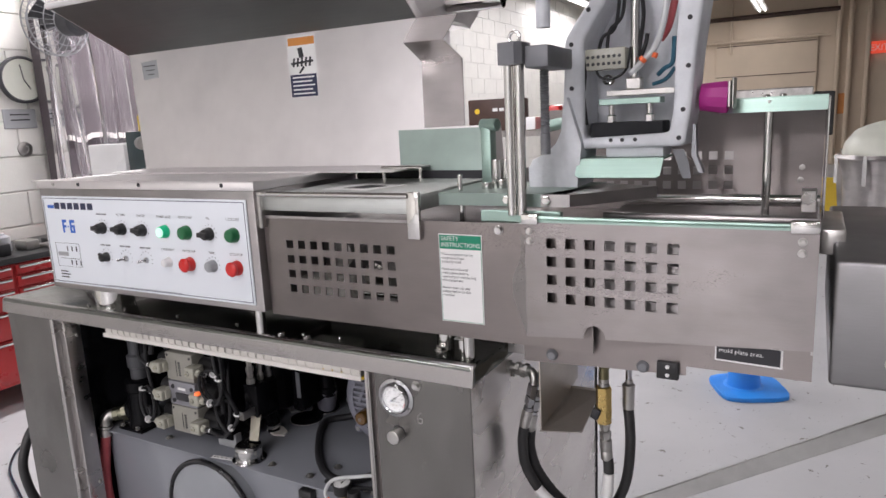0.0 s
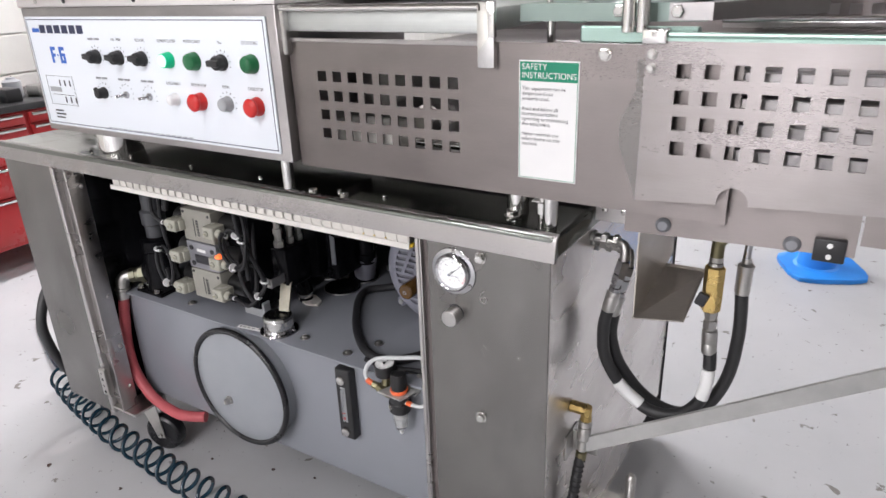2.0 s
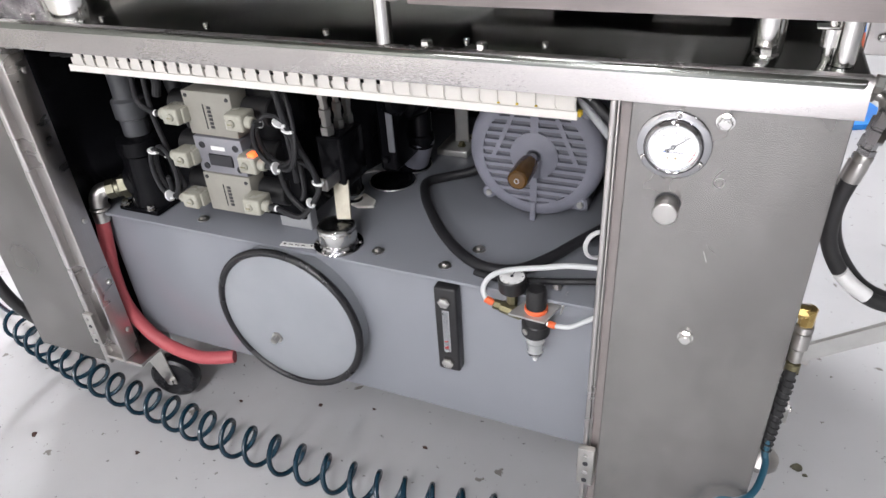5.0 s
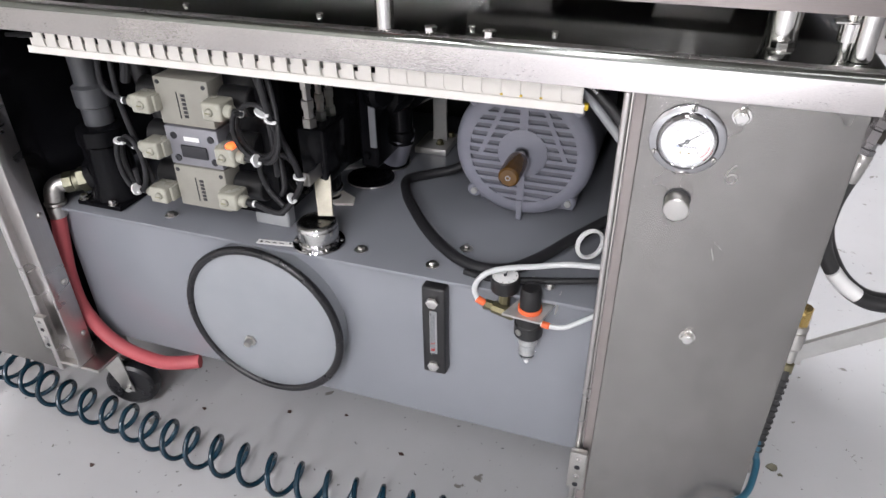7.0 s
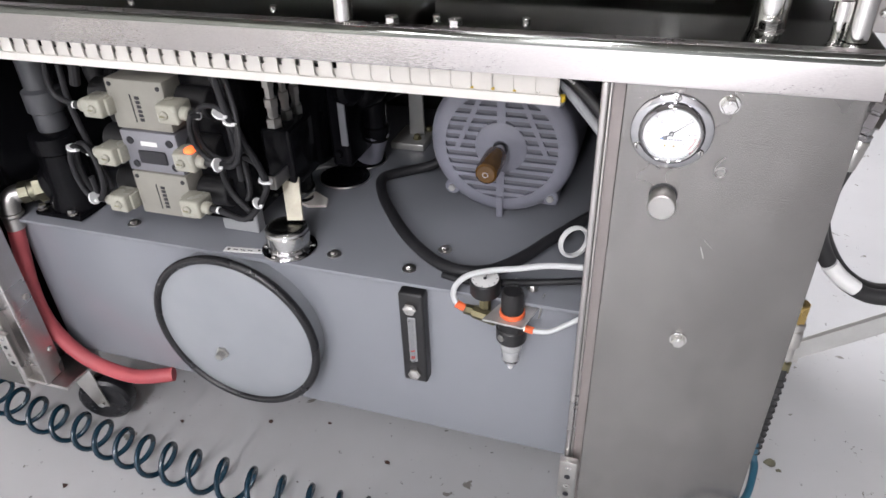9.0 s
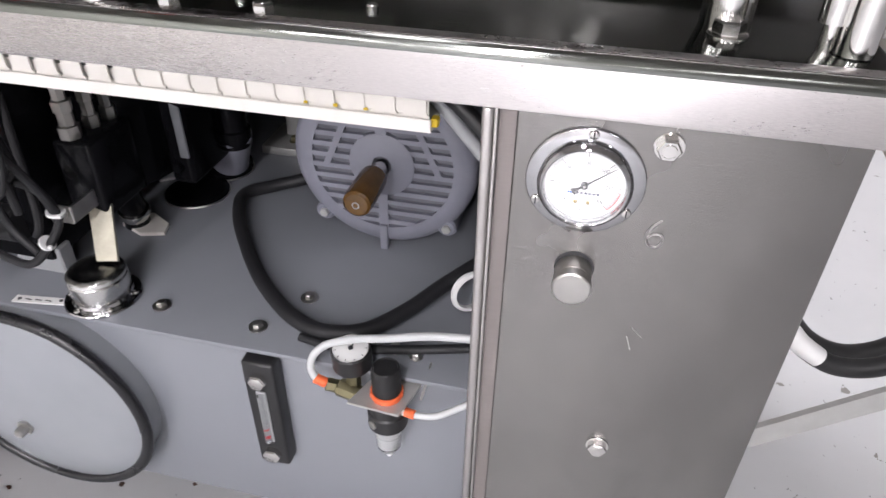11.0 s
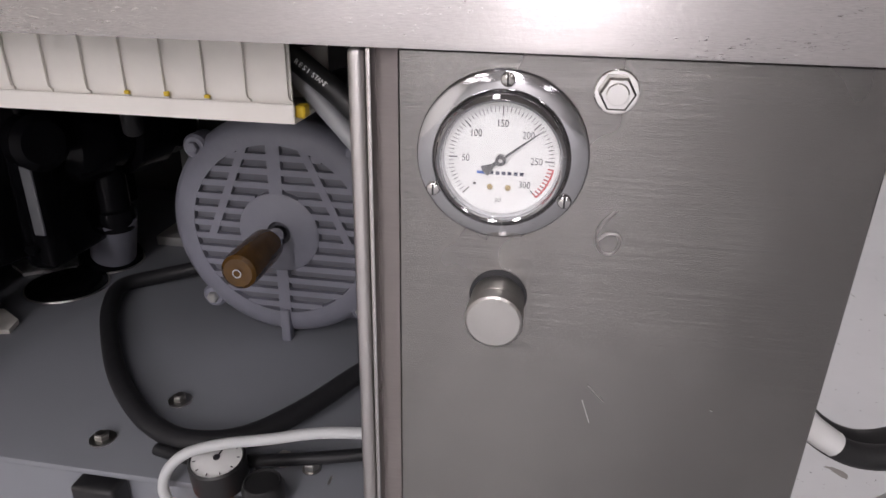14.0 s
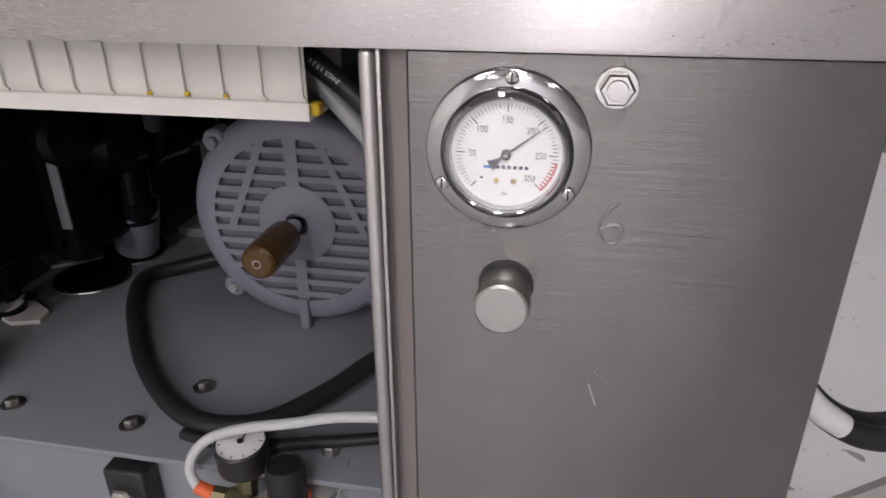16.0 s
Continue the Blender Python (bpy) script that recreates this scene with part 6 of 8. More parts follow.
def hopper():
    t = thing("meat_hopper", "tall satin stainless hopper with flared top", "hopper", (-1.3, 1.6, 1.19))
    y0, y1 = 1.475, 1.760
    # one sheet: the end by the outlet turns away from the front in a soft bend
    def sheet(x, z):
        u = min(max((x + 1.09) / 0.16, 0.0), 1.0)
        dy = TURN_END * (0.16 * u * u / 2 if u < 1.0 else 0.08 + x + 0.93)
        return bm.verts.new((-0.04 + (x + 0.04) * (1 + dy / 1.41), y0 + dy, 1.309 + (z - 1.309) * (1 + dy / 1.41)))

    bm = B()
    bends = [-1.838, -1.09, -1.063, -1.037, -1.01, -0.983, -0.957, -0.93]
    low = [sheet(x, 1.182 + 0.004 * (x < -1.5)) for x in bends]
    high = [sheet(x - 0.012 * (x < -1.5), 1.530) for x in bends]
    faces = [bm.faces.new((low[k], low[k + 1], high[k + 1], high[k])) for k in range(len(bends) - 1)]
    end = [sheet(x, z) for x, z in ((-0.690, 1.180), (-0.697, 1.284), (-0.856, 1.284), (-0.855, 1.434), (-0.902, 1.479), (-0.863, 1.530))]
    corners = [v.co.copy() for v in end]
    faces.append(bm.faces.new([low[-1]] + end + [high[-1]]))
    pushed = bmesh.ops.extrude_face_region(bm, geom=faces)["geom"]
    bmesh.ops.translate(bm, verts=[v for v in pushed if isinstance(v, bmesh.types.BMVert)], vec=(0, 0.08, 0))
    part("body", bm, HOPPER, t)
    for a, b in ((2, 3), (3, 4), (4, 5)):
        # folded plates that close the outlet end
        bm = B()
        p, q = corners[a], corners[b]
        slab(bm, [p, p + Vector((0.088, 0.034, 0.002)), q + Vector((0.088, 0.034, 0.002)), q], (0, 0.003, 0))
        part("end_plate", bm, MOLD, t)
    bm = B()
    plate = [bm.faces.new([sheet(x, z) for x, z in ((-0.925, 1.182), (-0.692, 1.182), (-0.699, 1.281), (-0.925, 1.281))])]
    pushed = bmesh.ops.extrude_face_region(bm, geom=plate)["geom"]
    bmesh.ops.translate(bm, verts=[v for v in pushed if isinstance(v, bmesh.types.BMVert)], vec=(0, 0.003, 0))
    bmesh.ops.translate(bm, verts=bm.verts[:], vec=(0, -0.0045, 0))
    part("outlet_sheet", bm, CHUTE, t, "greenish stainless sheet at the outlet")
    bm = B()
    slab(bm, [(-1.80, y0 + 0.08, 1.187), (-0.92, y0 + 0.08, 1.187), (-0.92, y0 + 0.08, 1.529), (-1.80, y0 + 0.08, 1.529)], (0, y1 - y0 - 0.08, 0))
    part("rear_body", bm, HOPPER, t)
    # dark reflection of the leaning sheet put into its colour
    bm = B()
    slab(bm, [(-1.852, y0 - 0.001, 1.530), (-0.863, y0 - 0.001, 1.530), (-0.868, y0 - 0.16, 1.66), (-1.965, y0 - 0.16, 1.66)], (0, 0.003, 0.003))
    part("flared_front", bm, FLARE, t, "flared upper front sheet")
    bm = B()
    slab(bm, [(-0.863, y0, 1.530), (-0.863, y1, 1.530), (-0.82, y1 + 0.1, 1.66), (-0.868, y0 - 0.16, 1.66)], (0.003, 0, 0))
    slab(bm, [(-1.852, y0, 1.530), (-1.852, y1, 1.530), (-1.965, y1 + 0.1, 1.66), (-1.965, y0 - 0.16, 1.66)], (-0.003, 0, 0))
    slab(bm, [(-1.852, y1, 1.530), (-0.863, y1, 1.530), (-0.82, y1 + 0.1, 1.66), (-1.965, y1 + 0.1, 1.66)], (0, 0.003, 0))
    part("flared_side", bm, HOPPER, t)
    # white stands in for the bright highlight along the steel rim
    bm = B()
    tube(bm, [(-1.968, y0 - 0.163, 1.664), (-0.865, y0 - 0.163, 1.664)], 0.008, 12, smooth=False)
    part("rim", bm, WHITE, t, "rolled rim with its highlight painted white")
    bm = B()
    lathe(bm, [(0.0215, 0), (0.0225, 0.0), (0.0225, 0.14), (0.0205, 0.14), (0.0200, 0.02)], (-0.85, 1.62, 1.575), (1, 0.05, -0.02), 32, caps=False)
    part("pipe_stub", bm, POLISHED, t, "polished pipe stub")
    # warning label
    lx0, lx1, lz0, lz1, ly = -1.245, -1.155, 1.372, 1.523, y0 - 0.0008
    bm = B()
    slab(bm, [(lx0, ly, lz1), (lx1, ly, lz1 + 0.002), (lx1, ly, lz0), (lx0, ly, lz0)], (0, 0.0008, 0))
    lab = part("warning_label", bm, PAPER, t, "white warning label with orange heading")
    for a, b, c, d, mat in ((lx0 + 0.003, lx1 - 0.003, lz1 - 0.022, lz1 - 0.003, ORANGE_INK), (lx0 + 0.003, lx1 - 0.003, lz0 + 0.003, lz0 + 0.058, NAVY_INK)):
        bm = B()
        box(bm, a, b, ly - 0.0005, ly, c, d)
        part("print_block", bm, mat, lab)
    for k in range(5):
        bm = B()
        box(bm, lx0 + 0.010, lx1 - 0.010 - 0.008 * (k % 2), ly - 0.0010, ly - 0.0004, lz0 + 0.009 + k * 0.010, lz0 + 0.0125 + k * 0.010)
        part("print_bar", bm, PAPER, lab)
    bm = B()
    rod(bm, (lx0 + 0.010, ly, lz0 + 0.085), (lx1 - 0.010, ly, lz0 + 0.089), 0.003, 6)
    for k in range(5):
        rod(bm, (lx0 + 0.016 + k * 0.013, ly, lz0 + 0.077), (lx0 + 0.020 + k * 0.013, ly, lz0 + 0.099), 0.003, 6)
    rod(bm, (lx0 + 0.045, ly, lz0 + 0.099), (lx0 + 0.040, ly, lz0 + 0.122), 0.007, 8)
    rod(bm, (lx0 + 0.035, ly, lz0 + 0.062), (lx0 + 0.050, ly, lz0 + 0.076), 0.003, 6)
    part("pictogram", bm, INK, lab, "black pictogram of a turning auger")
    bm = B()
    slab(bm, [(-1.800, ly, 1.505), (-1.735, ly, 1.509), (-1.732, ly, 1.459), (-1.797, ly, 1.455)], (0, 0.0008, 0))
    plate = part("name_plate", bm, GREY_PLASTIC, t, "small grey plate")
    for k in range(3):
        bm = B()
        box(bm, -1.792 + 0.008 * k, -1.742 - 0.004 * k, ly - 0.0005, ly, 1.492 - k * 0.012, 1.495 - k * 0.012)
        part("print_bar", bm, INK, plate)
    # the front leans back and the hopper widens towards the top
    for ob in t.children_recursive:
        for v in ob.data.vertices:
            f = min(max((v.co.z - 1.18) / 0.35, 0.0), 1.0)
            v.co = Vector((-0.04 + (v.co.x + 0.04) * (1 + 0.056 * f), v.co.y + 0.079 * f, v.co.z + (v.co.z - 1.309) * 0.056 * f))


hopper()


# ---- lift column, deck plates, tamper head ----
def lift_column():
    t = thing("lift_column", "polished lift column with clamp bar and threaded spindle", "column", (-0.478, 1.135, 1.15))
    bm = B()
    rod(bm, (-0.4975, 1.135, 1.140), (-0.4975, 1.135, 1.395), 0.0080, 28)
    part("column", bm, POLISHED, t)
    bm = B()
    rod(bm, (-0.4805, 1.137, 1.140), (-0.4805, 1.137, 1.395), 0.0078, 28)
    part("guide_rod", bm, POLISHED, t)
    bm = B()
    slab(bm, [(-0.507, 1.114, 1.383), (-0.478, 1.110, 1.383), (-0.468, 1.120, 1.383), (-0.468, 1.158, 1.383), (-0.507, 1.158, 1.383)], (0, 0, 0.034))
    part("clamp_bar", bm, IRON, t, "grey clamp block")
    bm = B()
    box(bm, -0.4675, -0.428, 1.128, 1.25, 1.376, 1.410, 0.003, 2)
    part("clamp_arm", bm, IRON, t, "dark steel clamp arm")
    bm = B()
    tube(bm, [(-0.486 + 0.009 * math.cos(a), 1.135, 1.425 + 0.009 * math.sin(a)) for a in [2 * math.pi * k / 20 for k in range(20)]], 0.0026, 10, smooth=False, closed=True)
    part("eye_bolt", bm, POLISHED, t, "steel eye bolt")
    bm = B()
    prof = [(0.0062, 0.0)]
    for k in range(46):
        prof += [(0.0085 - 0.0022 * (k % 2), 0.045 + k * 0.0022)]
    prof = [(0.0085, 0), (0.0085, 0.035), (0.0066, 0.036)] + prof[1:] + [(0.0066, 0.17)]
    lathe(bm, prof, (-0.461, 1.20, 1.236), (0, 0, 1), 16)
    part("spindle", bm, IRON, t, "dark threaded steel spindle")
    bm = B()
    lathe(bm, [(0.012, 1.415), (0.012, 1.47), (0.030, 1.472), (0.030, 1.480), (0.010, 1.482), (0.010, 1.50), (0.070, 1.505), (0.072, 1.520), (0.02, 1.522)], (-0.461, 1.200, 0.028), (0, 0, 1), 36)
    part("hand_wheel", bm, CAST, t, "grey cast hand wheel")


lift_column()


def deck():
    t = thing("deck_plate", "thick greenish steel deck plate with stop pins", "deck plate", (-0.55, 1.25, 1.14))
    bm = B()
    slab(bm, [(-0.655, 1.165, 1.150), (-0.415, 1.165, 1.150), (-0.400, 1.36, 1.150), (-0.66, 1.36, 1.150)], (0, 0, 0.022))
    part("plate", bm, CHUTE, t)
    bm = B()
    slab(bm, [(-0.455, 1.155, 1.152), (-0.405, 1.155, 1.152), (-0.295, 1.300, 1.152), (-0.40, 1.34, 1.152)], (0, 0, 0.020))
    part("plate", bm, STEEL, t)
    bm = B()
    box(bm, -0.560, -0.415, 1.140, 1.152, 1.126, 1.146, 0.002, 1)
    part("front_bar", bm, SEA_STEEL, t, "greenish steel front bar")
    for x, y, r, h in ((-0.625, 1.195, 0.0045, 0.030), (-0.590, 1.24, 0.012, 0.012), (-0.565, 1.25, 0.010, 0.016), (-0.598, 1.30, 0.010, 0.050), (-0.580, 1.31, 0.010, 0.050)):
        bm = B()
        rod(bm, (x, y, 1.171), (x, y, 1.172 + h), r, 18, 0.001)
        part("pin", bm, POLISHED, t)
    bm = B()
    rod(bm, (-0.620, 1.19, 1.10), (-0.620, 1.19, 1.150), 0.006, 14)
    part("pin", bm, POLISHED, t)
    for x in (-0.515, -0.445):
        bm = B()
        hex_bolt(bm, (x, 1.155, 1.163), (0, -1, 0), 0.014, 0.006, 0.0)
        part("bolt", bm, POLISHED, t)
    bm = B()
    box(bm, -0.678, -0.655, 1.40, 1.43, 1.13, 1.282, 0.003, 2)
    rod(bm, (-0.681, 1.415, 1.286), (-0.640, 1.405, 1.286), 0.013, 18, 0.002)
    part("stop_post", bm, SEA_STEEL, t, "square steel stop post")
    bm = B()
    tube(bm, [(-0.56, 1.46, 1.275), (-0.50, 1.46, 1.285), (-0.42, 1.46, 1.285)], 0.012, 14)
    part("cross_tube", bm, SEA_STEEL, t)


deck()


def tamper_head():
    t = thing("tamper_head", "open grey cast tamper head with wiring inside", "machine head", (-0.36, 1.35, 1.19))
    y0, y1 = 1.285, 1.385
    outer = [(-0.462, 1.238), (-0.454, 1.430), (-0.425, 1.470), (-0.398, 1.505), (-0.385, 1.62), (-0.222, 1.62), (-0.222, 1.48), (-0.232, 1.40), (-0.240, 1.30), (-0.248, 1.240)]
    inner = [(-0.420, 1.257), (-0.420, 1.425), (-0.398, 1.462), (-0.372, 1.498), (-0.362, 1.60), (-0.262, 1.60), (-0.262, 1.48), (-0.266, 1.40), (-0.268, 1.30), (-0.274, 1.263)]
    bm = B()
    n = len(outer)
    rows = []
    for ring, y in ((outer, y0), (inner, y0), (inner, y1), (outer, y1)):
        rows.append([bm.verts.new((x, y, z)) for x, z in ring])
    for a, b in ((0, 1), (1, 2), (2, 3), (3, 0)):
        for k in range(n):
            bm.faces.new((rows[a][k], rows[a][(k + 1) % n], rows[b][(k + 1) % n], rows[b][k]))
    bmesh.ops.bevel(bm, geom=bm.edges[:], offset=0.0075, segments=3, affect="EDGES", profile=0.5)
    part("casting", bm, CAST, t, "rough grey cast frame")
    bm = B()
    slab(bm, [(x, y1 - 0.012, z) for x, z in outer], (0, 0.010, 0))
    part("back_plate", bm, CAST, t)
    bm = B()
    slab(bm, [(-0.519, 1.27, 1.172), (-0.428, 1.27, 1.172), (-0.420, 1.27, 1.248), (-0.446, 1.27, 1.330), (-0.453, 1.27, 1.315), (-0.457, 1.27, 1.271), (-0.467, 1.27, 1.250), (-0.485, 1.27, 1.234), (-0.512, 1.27, 1.221), (-0.520, 1.27, 1.205)], (0, 0.10, 0))
    part("foot", bm, CAST, t, "cast foot on the deck")
    for x, z in ((-0.441, 1.42), (-0.441, 1.345), (-0.438, 1.252), (-0.252, 1.30), (-0.245, 1.37), (-0.258, 1.254), (-0.244, 1.445), (-0.41, 1.475)):
        bm = B()
        lathe(bm, [(0.0040, 0), (0.0040, 0.0012), (0.0022, 0.0014), (0.0022, 0.0006)], (x, y0, z), (0, -1, 0), 12)
        part("screw_hole", bm, INK, t)
    bm = B()
    rod(bm, (-0.339, 1.32, 1.345), (-0.339, 1.32, 1.61), 0.0078, 20)
    part("piston_rod", bm, POLISHED, t, "polished piston rod")
    bm = B()
    box(bm, -0.352, -0.326, 1.308, 1.332, 1.338, 1.358, 0.002, 1)
    box(bm, -0.385, -0.270, 1.305, 1.335, 1.328, 1.338, 0.001, 1)
    part("cross_head", bm, ZINC, t)
    bm = B()
    box(bm, -0.395, -0.290, 1.292, 1.33, 1.313, 1.3235, 0.001, 1)
    part("push_bar", bm, SEA_STEEL, t, "greenish push bar")
    for x in (-0.377, -0.311):
        bm = B()
        rod(bm, (x, 1.31, 1.278), (x, 1.31, 1.314), 0.0052, 14)
        lathe(bm, [(0.0085, 0), (0.0085, 0.018), (0.006, 0.020)], (x, 1.31, 1.276), (0, 0, 1), 6)
        part("guide_post", bm, POLISHED, t)
    bm = B()
    box(bm, -0.412, -0.286, 1.296, 1.36, 1.257, 1.283, 0.003, 2)
    part("sponge_pad", bm, TEXTILE, t, "black sponge pad")
    bm = B()
    box(bm, -0.424, -0.350, 1.296, 1.325, 1.374, 1.410, 0.002, 2)
    term = part("terminal_block", bm, PLUG, t, "beige terminal block")
    for k in range(7):
        for j in range(2):
            bm = B()
            lathe(bm, [(0.0030, 0), (0.0030, 0.0008), (0.0002, 0.0008)], (-0.415 + k * 0.0092, 1.296, 1.384 + j * 0.012), (0, -1, 0), 10)
            part("terminal_screw", bm, INK, term)
    wires = [([(-0.405, 1.31, 1.376), (-0.395, 1.305, 1.362), (-0.375, 1.305, 1.358), (-0.352, 1.31, 1.372), (-0.345, 1.315, 1.41)], 0.0022, PLASTIC),
             ([(-0.40, 1.31, 1.404), (-0.392, 1.31, 1.43), (-0.370, 1.315, 1.45), (-0.362, 1.32, 1.55)], 0.0030, CABLE),
             ([(-0.385, 1.31, 1.404), (-0.380, 1.31, 1.44), (-0.358, 1.315, 1.47), (-0.355, 1.32, 1.58)], 0.0030, CABLE),
             ([(-0.345, 1.315, 1.365), (-0.322, 1.310, 1.385), (-0.300, 1.305, 1.41), (-0.288, 1.305, 1.45), (-0.284, 1.31, 1.50)], 0.0055, MILKY),
             ([(-0.318, 1.32, 1.43), (-0.322, 1.32, 1.41), (-0.333, 1.32, 1.39), (-0.325, 1.32, 1.46), (-0.33, 1.32, 1.50)], 0.0035, CABLE),
             ([(-0.300, 1.32, 1.36), (-0.288, 1.315, 1.37), (-0.274, 1.31, 1.38), (-0.272, 1.31, 1.42)], 0.0040, BLUE_TUBE),
             ([(-0.308, 1.32, 1.345), (-0.285, 1.312, 1.352), (-0.270, 1.31, 1.37)], 0.0035, BLUE_TUBE),
             ([(-0.30, 1.34, 1.42), (-0.285, 1.33, 1.44), (-0.276, 1.33, 1.48)], 0.0060, RED_HOSE),
             ([(-0.419, 1.30, 1.28), (-0.4235, 1.297, 1.33), (-0.421, 1.297, 1.37), (-0.424, 1.30, 1.42)], 0.0035, CABLE)]
    for pts, r, mat in wires:
        bm = B()
        tube(bm, pts, r, 10, 6)
        part("wire", bm, mat, t)
    bm = B()
    rod(bm, (-0.325, 1.306, 1.384), (-0.320, 1.306, 1.389), 0.0070, 12)
    rod(bm, (-0.304, 1.306, 1.388), (-0.301, 1.306, 1.396), 0.0048, 10)
    part("clip", bm, ORANGE, t, "orange hose clip")
    bm = B()
    tube(bm, ring_points((-0.385, 1.31, 1.357), 0.008, 0.007, 2.2, 0, 0.02, 30), 0.0020, 6, 3)
    part("silver_braid", bm, POLISHED, t)
    bm = B()
    for x in (-0.372, -0.352, -0.330):
        lathe(bm, [(0.0035, 0), (0.0035, 0.001), (0.0002, 0.001)], (x, y0, 1.253), (0, -1, 0), 12)
    part("screw_hole", bm, INK, t)
    bm = B()
    box(bm, -0.385, -0.285, 1.30, 1.37, 1.222, 1.240, 0.003, 2)
    part("neck", bm, CAST, t)
    bm = B()
    slab(bm, [(-0.430, 1.262, 1.194), (-0.424, 1.261, 1.190), (-0.290, 1.261, 1.190), (-0.284, 1.262, 1.194), (-0.280, 1.275, 1.222), (-0.428, 1.275, 1.222)], (0, 0.003, -0.002))
    slab(bm, [(-0.428, 1.275, 1.222), (-0.280, 1.275, 1.222), (-0.280, 1.36, 1.222), (-0.428, 1.36, 1.222)], (0, 0, -0.003))
    part("drip_tray", bm, SEA_STEEL, t, "greenish bent drip tray")
    bm = B()
    slab(bm, [(-0.268, 1.285, 1.235), (-0.250, 1.285, 1.235), (-0.238, 1.260, 1.215), (-0.232, 1.250, 1.190), (-0.245, 1.250, 1.190), (-0.256, 1.262, 1.213)], (0, 0.003, 0))
    slab(bm, [(-0.236, 1.285, 1.275), (-0.232, 1.285, 1.275), (-0.228, 1.275, 1.225), (-0.215, 1.262, 1.198), (-0.222, 1.262, 1.198), (-0.236, 1.275, 1.225)], (0, 0.02, 0))
    part("deflector", bm, IRON, t, "bent steel deflector")
    bm = B()
    lathe(bm, [(0.0215, 0), (0.0235, 0.003), (0.0255, 0.020), (0.0275, 0.038), (0.0270, 0.044), (0.0225, 0.046)], (-0.234, 1.345, 1.319), (1, 0.04, -0.06), 10)
    sensor = part("taped_sensor", bm, PURPLE, t, "sensor wrapped in magenta tape")
    bm = B()
    box(bm, -0.1885, -0.184, 1.322, 1.368, 1.300, 1.343, 0.001, 1)
    box(bm, -0.182, -0.179, 1.322, 1.366, 1.298, 1.348, 0.001, 1)
    part("bracket", bm, ZINC, sensor)


tamper_head()


# ---- mold plate guard at the outfeed ----
def mold_guard():
    t = thing("mold_plate_guard", "stainless outfeed guard box with square holes and glass-edged rim", "guard", (-0.24, 1.06, 0.955))
    y = 1.060
    xs, zs, holes = grid_sheet(-0.437, -0.036, 0.986, 1.141, -0.402, 1.0155, 0.0158, 0.0158, 0.0299, 0.0287, 7, 4)
    bm = B()
    perforated(bm, xs, zs, holes, y, y + 0.003)
    part("sheet", bm, MOLD, t)
    bm = B()
    arch = [(-0.437, 0.956), (-0.345, 0.963), (-0.345, 0.966)] + [(-0.328 + 0.017 * math.cos(radians(180 - k * 18)), 0.966 + 0.0185 * math.sin(radians(180 - k * 18))) for k in range(1, 10)] + [(-0.311, 0.966), (-0.311, 0.965), (-0.036, 0.981), (-0.036, 0.986), (-0.437, 0.986)]
    slab(bm, [(x, y, z) for x, z in arch], (0, 0.003, 0))
    part("lower_edge", bm, MOLD, t)
    # same sheet as the guard; lighter steel paints how the bend catches light
    bm = B()
    slab(bm, [(-0.437, y, 1.120), (-0.437, y, 0.956), (-0.466, y + 0.015, 1.020), (-0.466, y + 0.015, 1.045), (-0.447, y + 0.006, 1.085), (-0.447, y + 0.006, 1.12)], (0, 0.003, 0))
    part("side_flange", bm, SKIRT, t, "bent side flange in a lighter steel, lit by its angle")
    bm = B()
    box(bm, -0.437, -0.036, y, y + 0.012, 1.141, 1.1445)
    rod(bm, (-0.437, y + 0.004, 1.147), (-0.036, y + 0.004, 1.147), 0.0035, 10)
    part("rim", bm, SEA_STEEL, t, "greenish bright rim")
    for x0, x1 in ((-0.441, -0.414), (-0.070, -0.036)):
        bm = B()
        box(bm, x0, x1, y - 0.006, y + 0.016, 1.138, 1.154, 0.002, 2)
        clamp = part("clamp", bm, POLISHED, t, "bright rim clamp")
        for z in (1.112, 1.127):
            bm = B()
            hex_bolt(bm, ((x0 + x1) / 2 - 0.002, y, z), (0, -1, 0), 0.0075, 0.004, 0.0056)
            part("bolt", bm, ZINC, clamp)
    # slats added behind the holes so the inside reads grey, as if lit
    bm = B()
    for k in range(4):
        box(bm, -0.415, -0.185, y + 0.030, y + 0.034, 1.006 + k * 0.0287, 1.0215 + k * 0.0287, 0.001, 1)
    part("inner_slats", bm, STEEL, t, "added steel slats that make the holes look lit inside")
    bm = B()
    box(bm, -0.039, -0.036, y + 0.003, 1.36, 0.975, 1.141)
    part("end_sheet", bm, STEEL, t)
    bm = B()
    box(bm, -0.034, -0.002, 1.20, 1.40, 1.085, 1.122, 0.003, 2)
    part("end_block", bm, ZINC, t, "light end block")
    bm = B()
    box(bm, -0.198, -0.036, y + 0.008, y + 0.011, 0.936, 0.990)
    lower = part("sign_plate", bm, GUARD, t, "stainless plate below the guard")
    bm = B()
    slab(bm, [(-0.157, y + 0.0065, 0.976), (-0.157, y + 0.0065, 0.952), (-0.071, y + 0.0065, 0.949), (-0.071, y + 0.0065, 0.976)], (0, 0.0012, 0))
    sign = part("warning_sign", bm, PAPER, lower, "black sign with white border")
    bm = B()
    slab(bm, [(-0.155, y + 0.0055, 0.976), (-0.155, y + 0.0055, 0.9545), (-0.074, y + 0.0055, 0.952), (-0.074, y + 0.0055, 0.976)], (0, 0.0008, 0))
    part("warning_sign", bm, INK, lower, "black sign face")
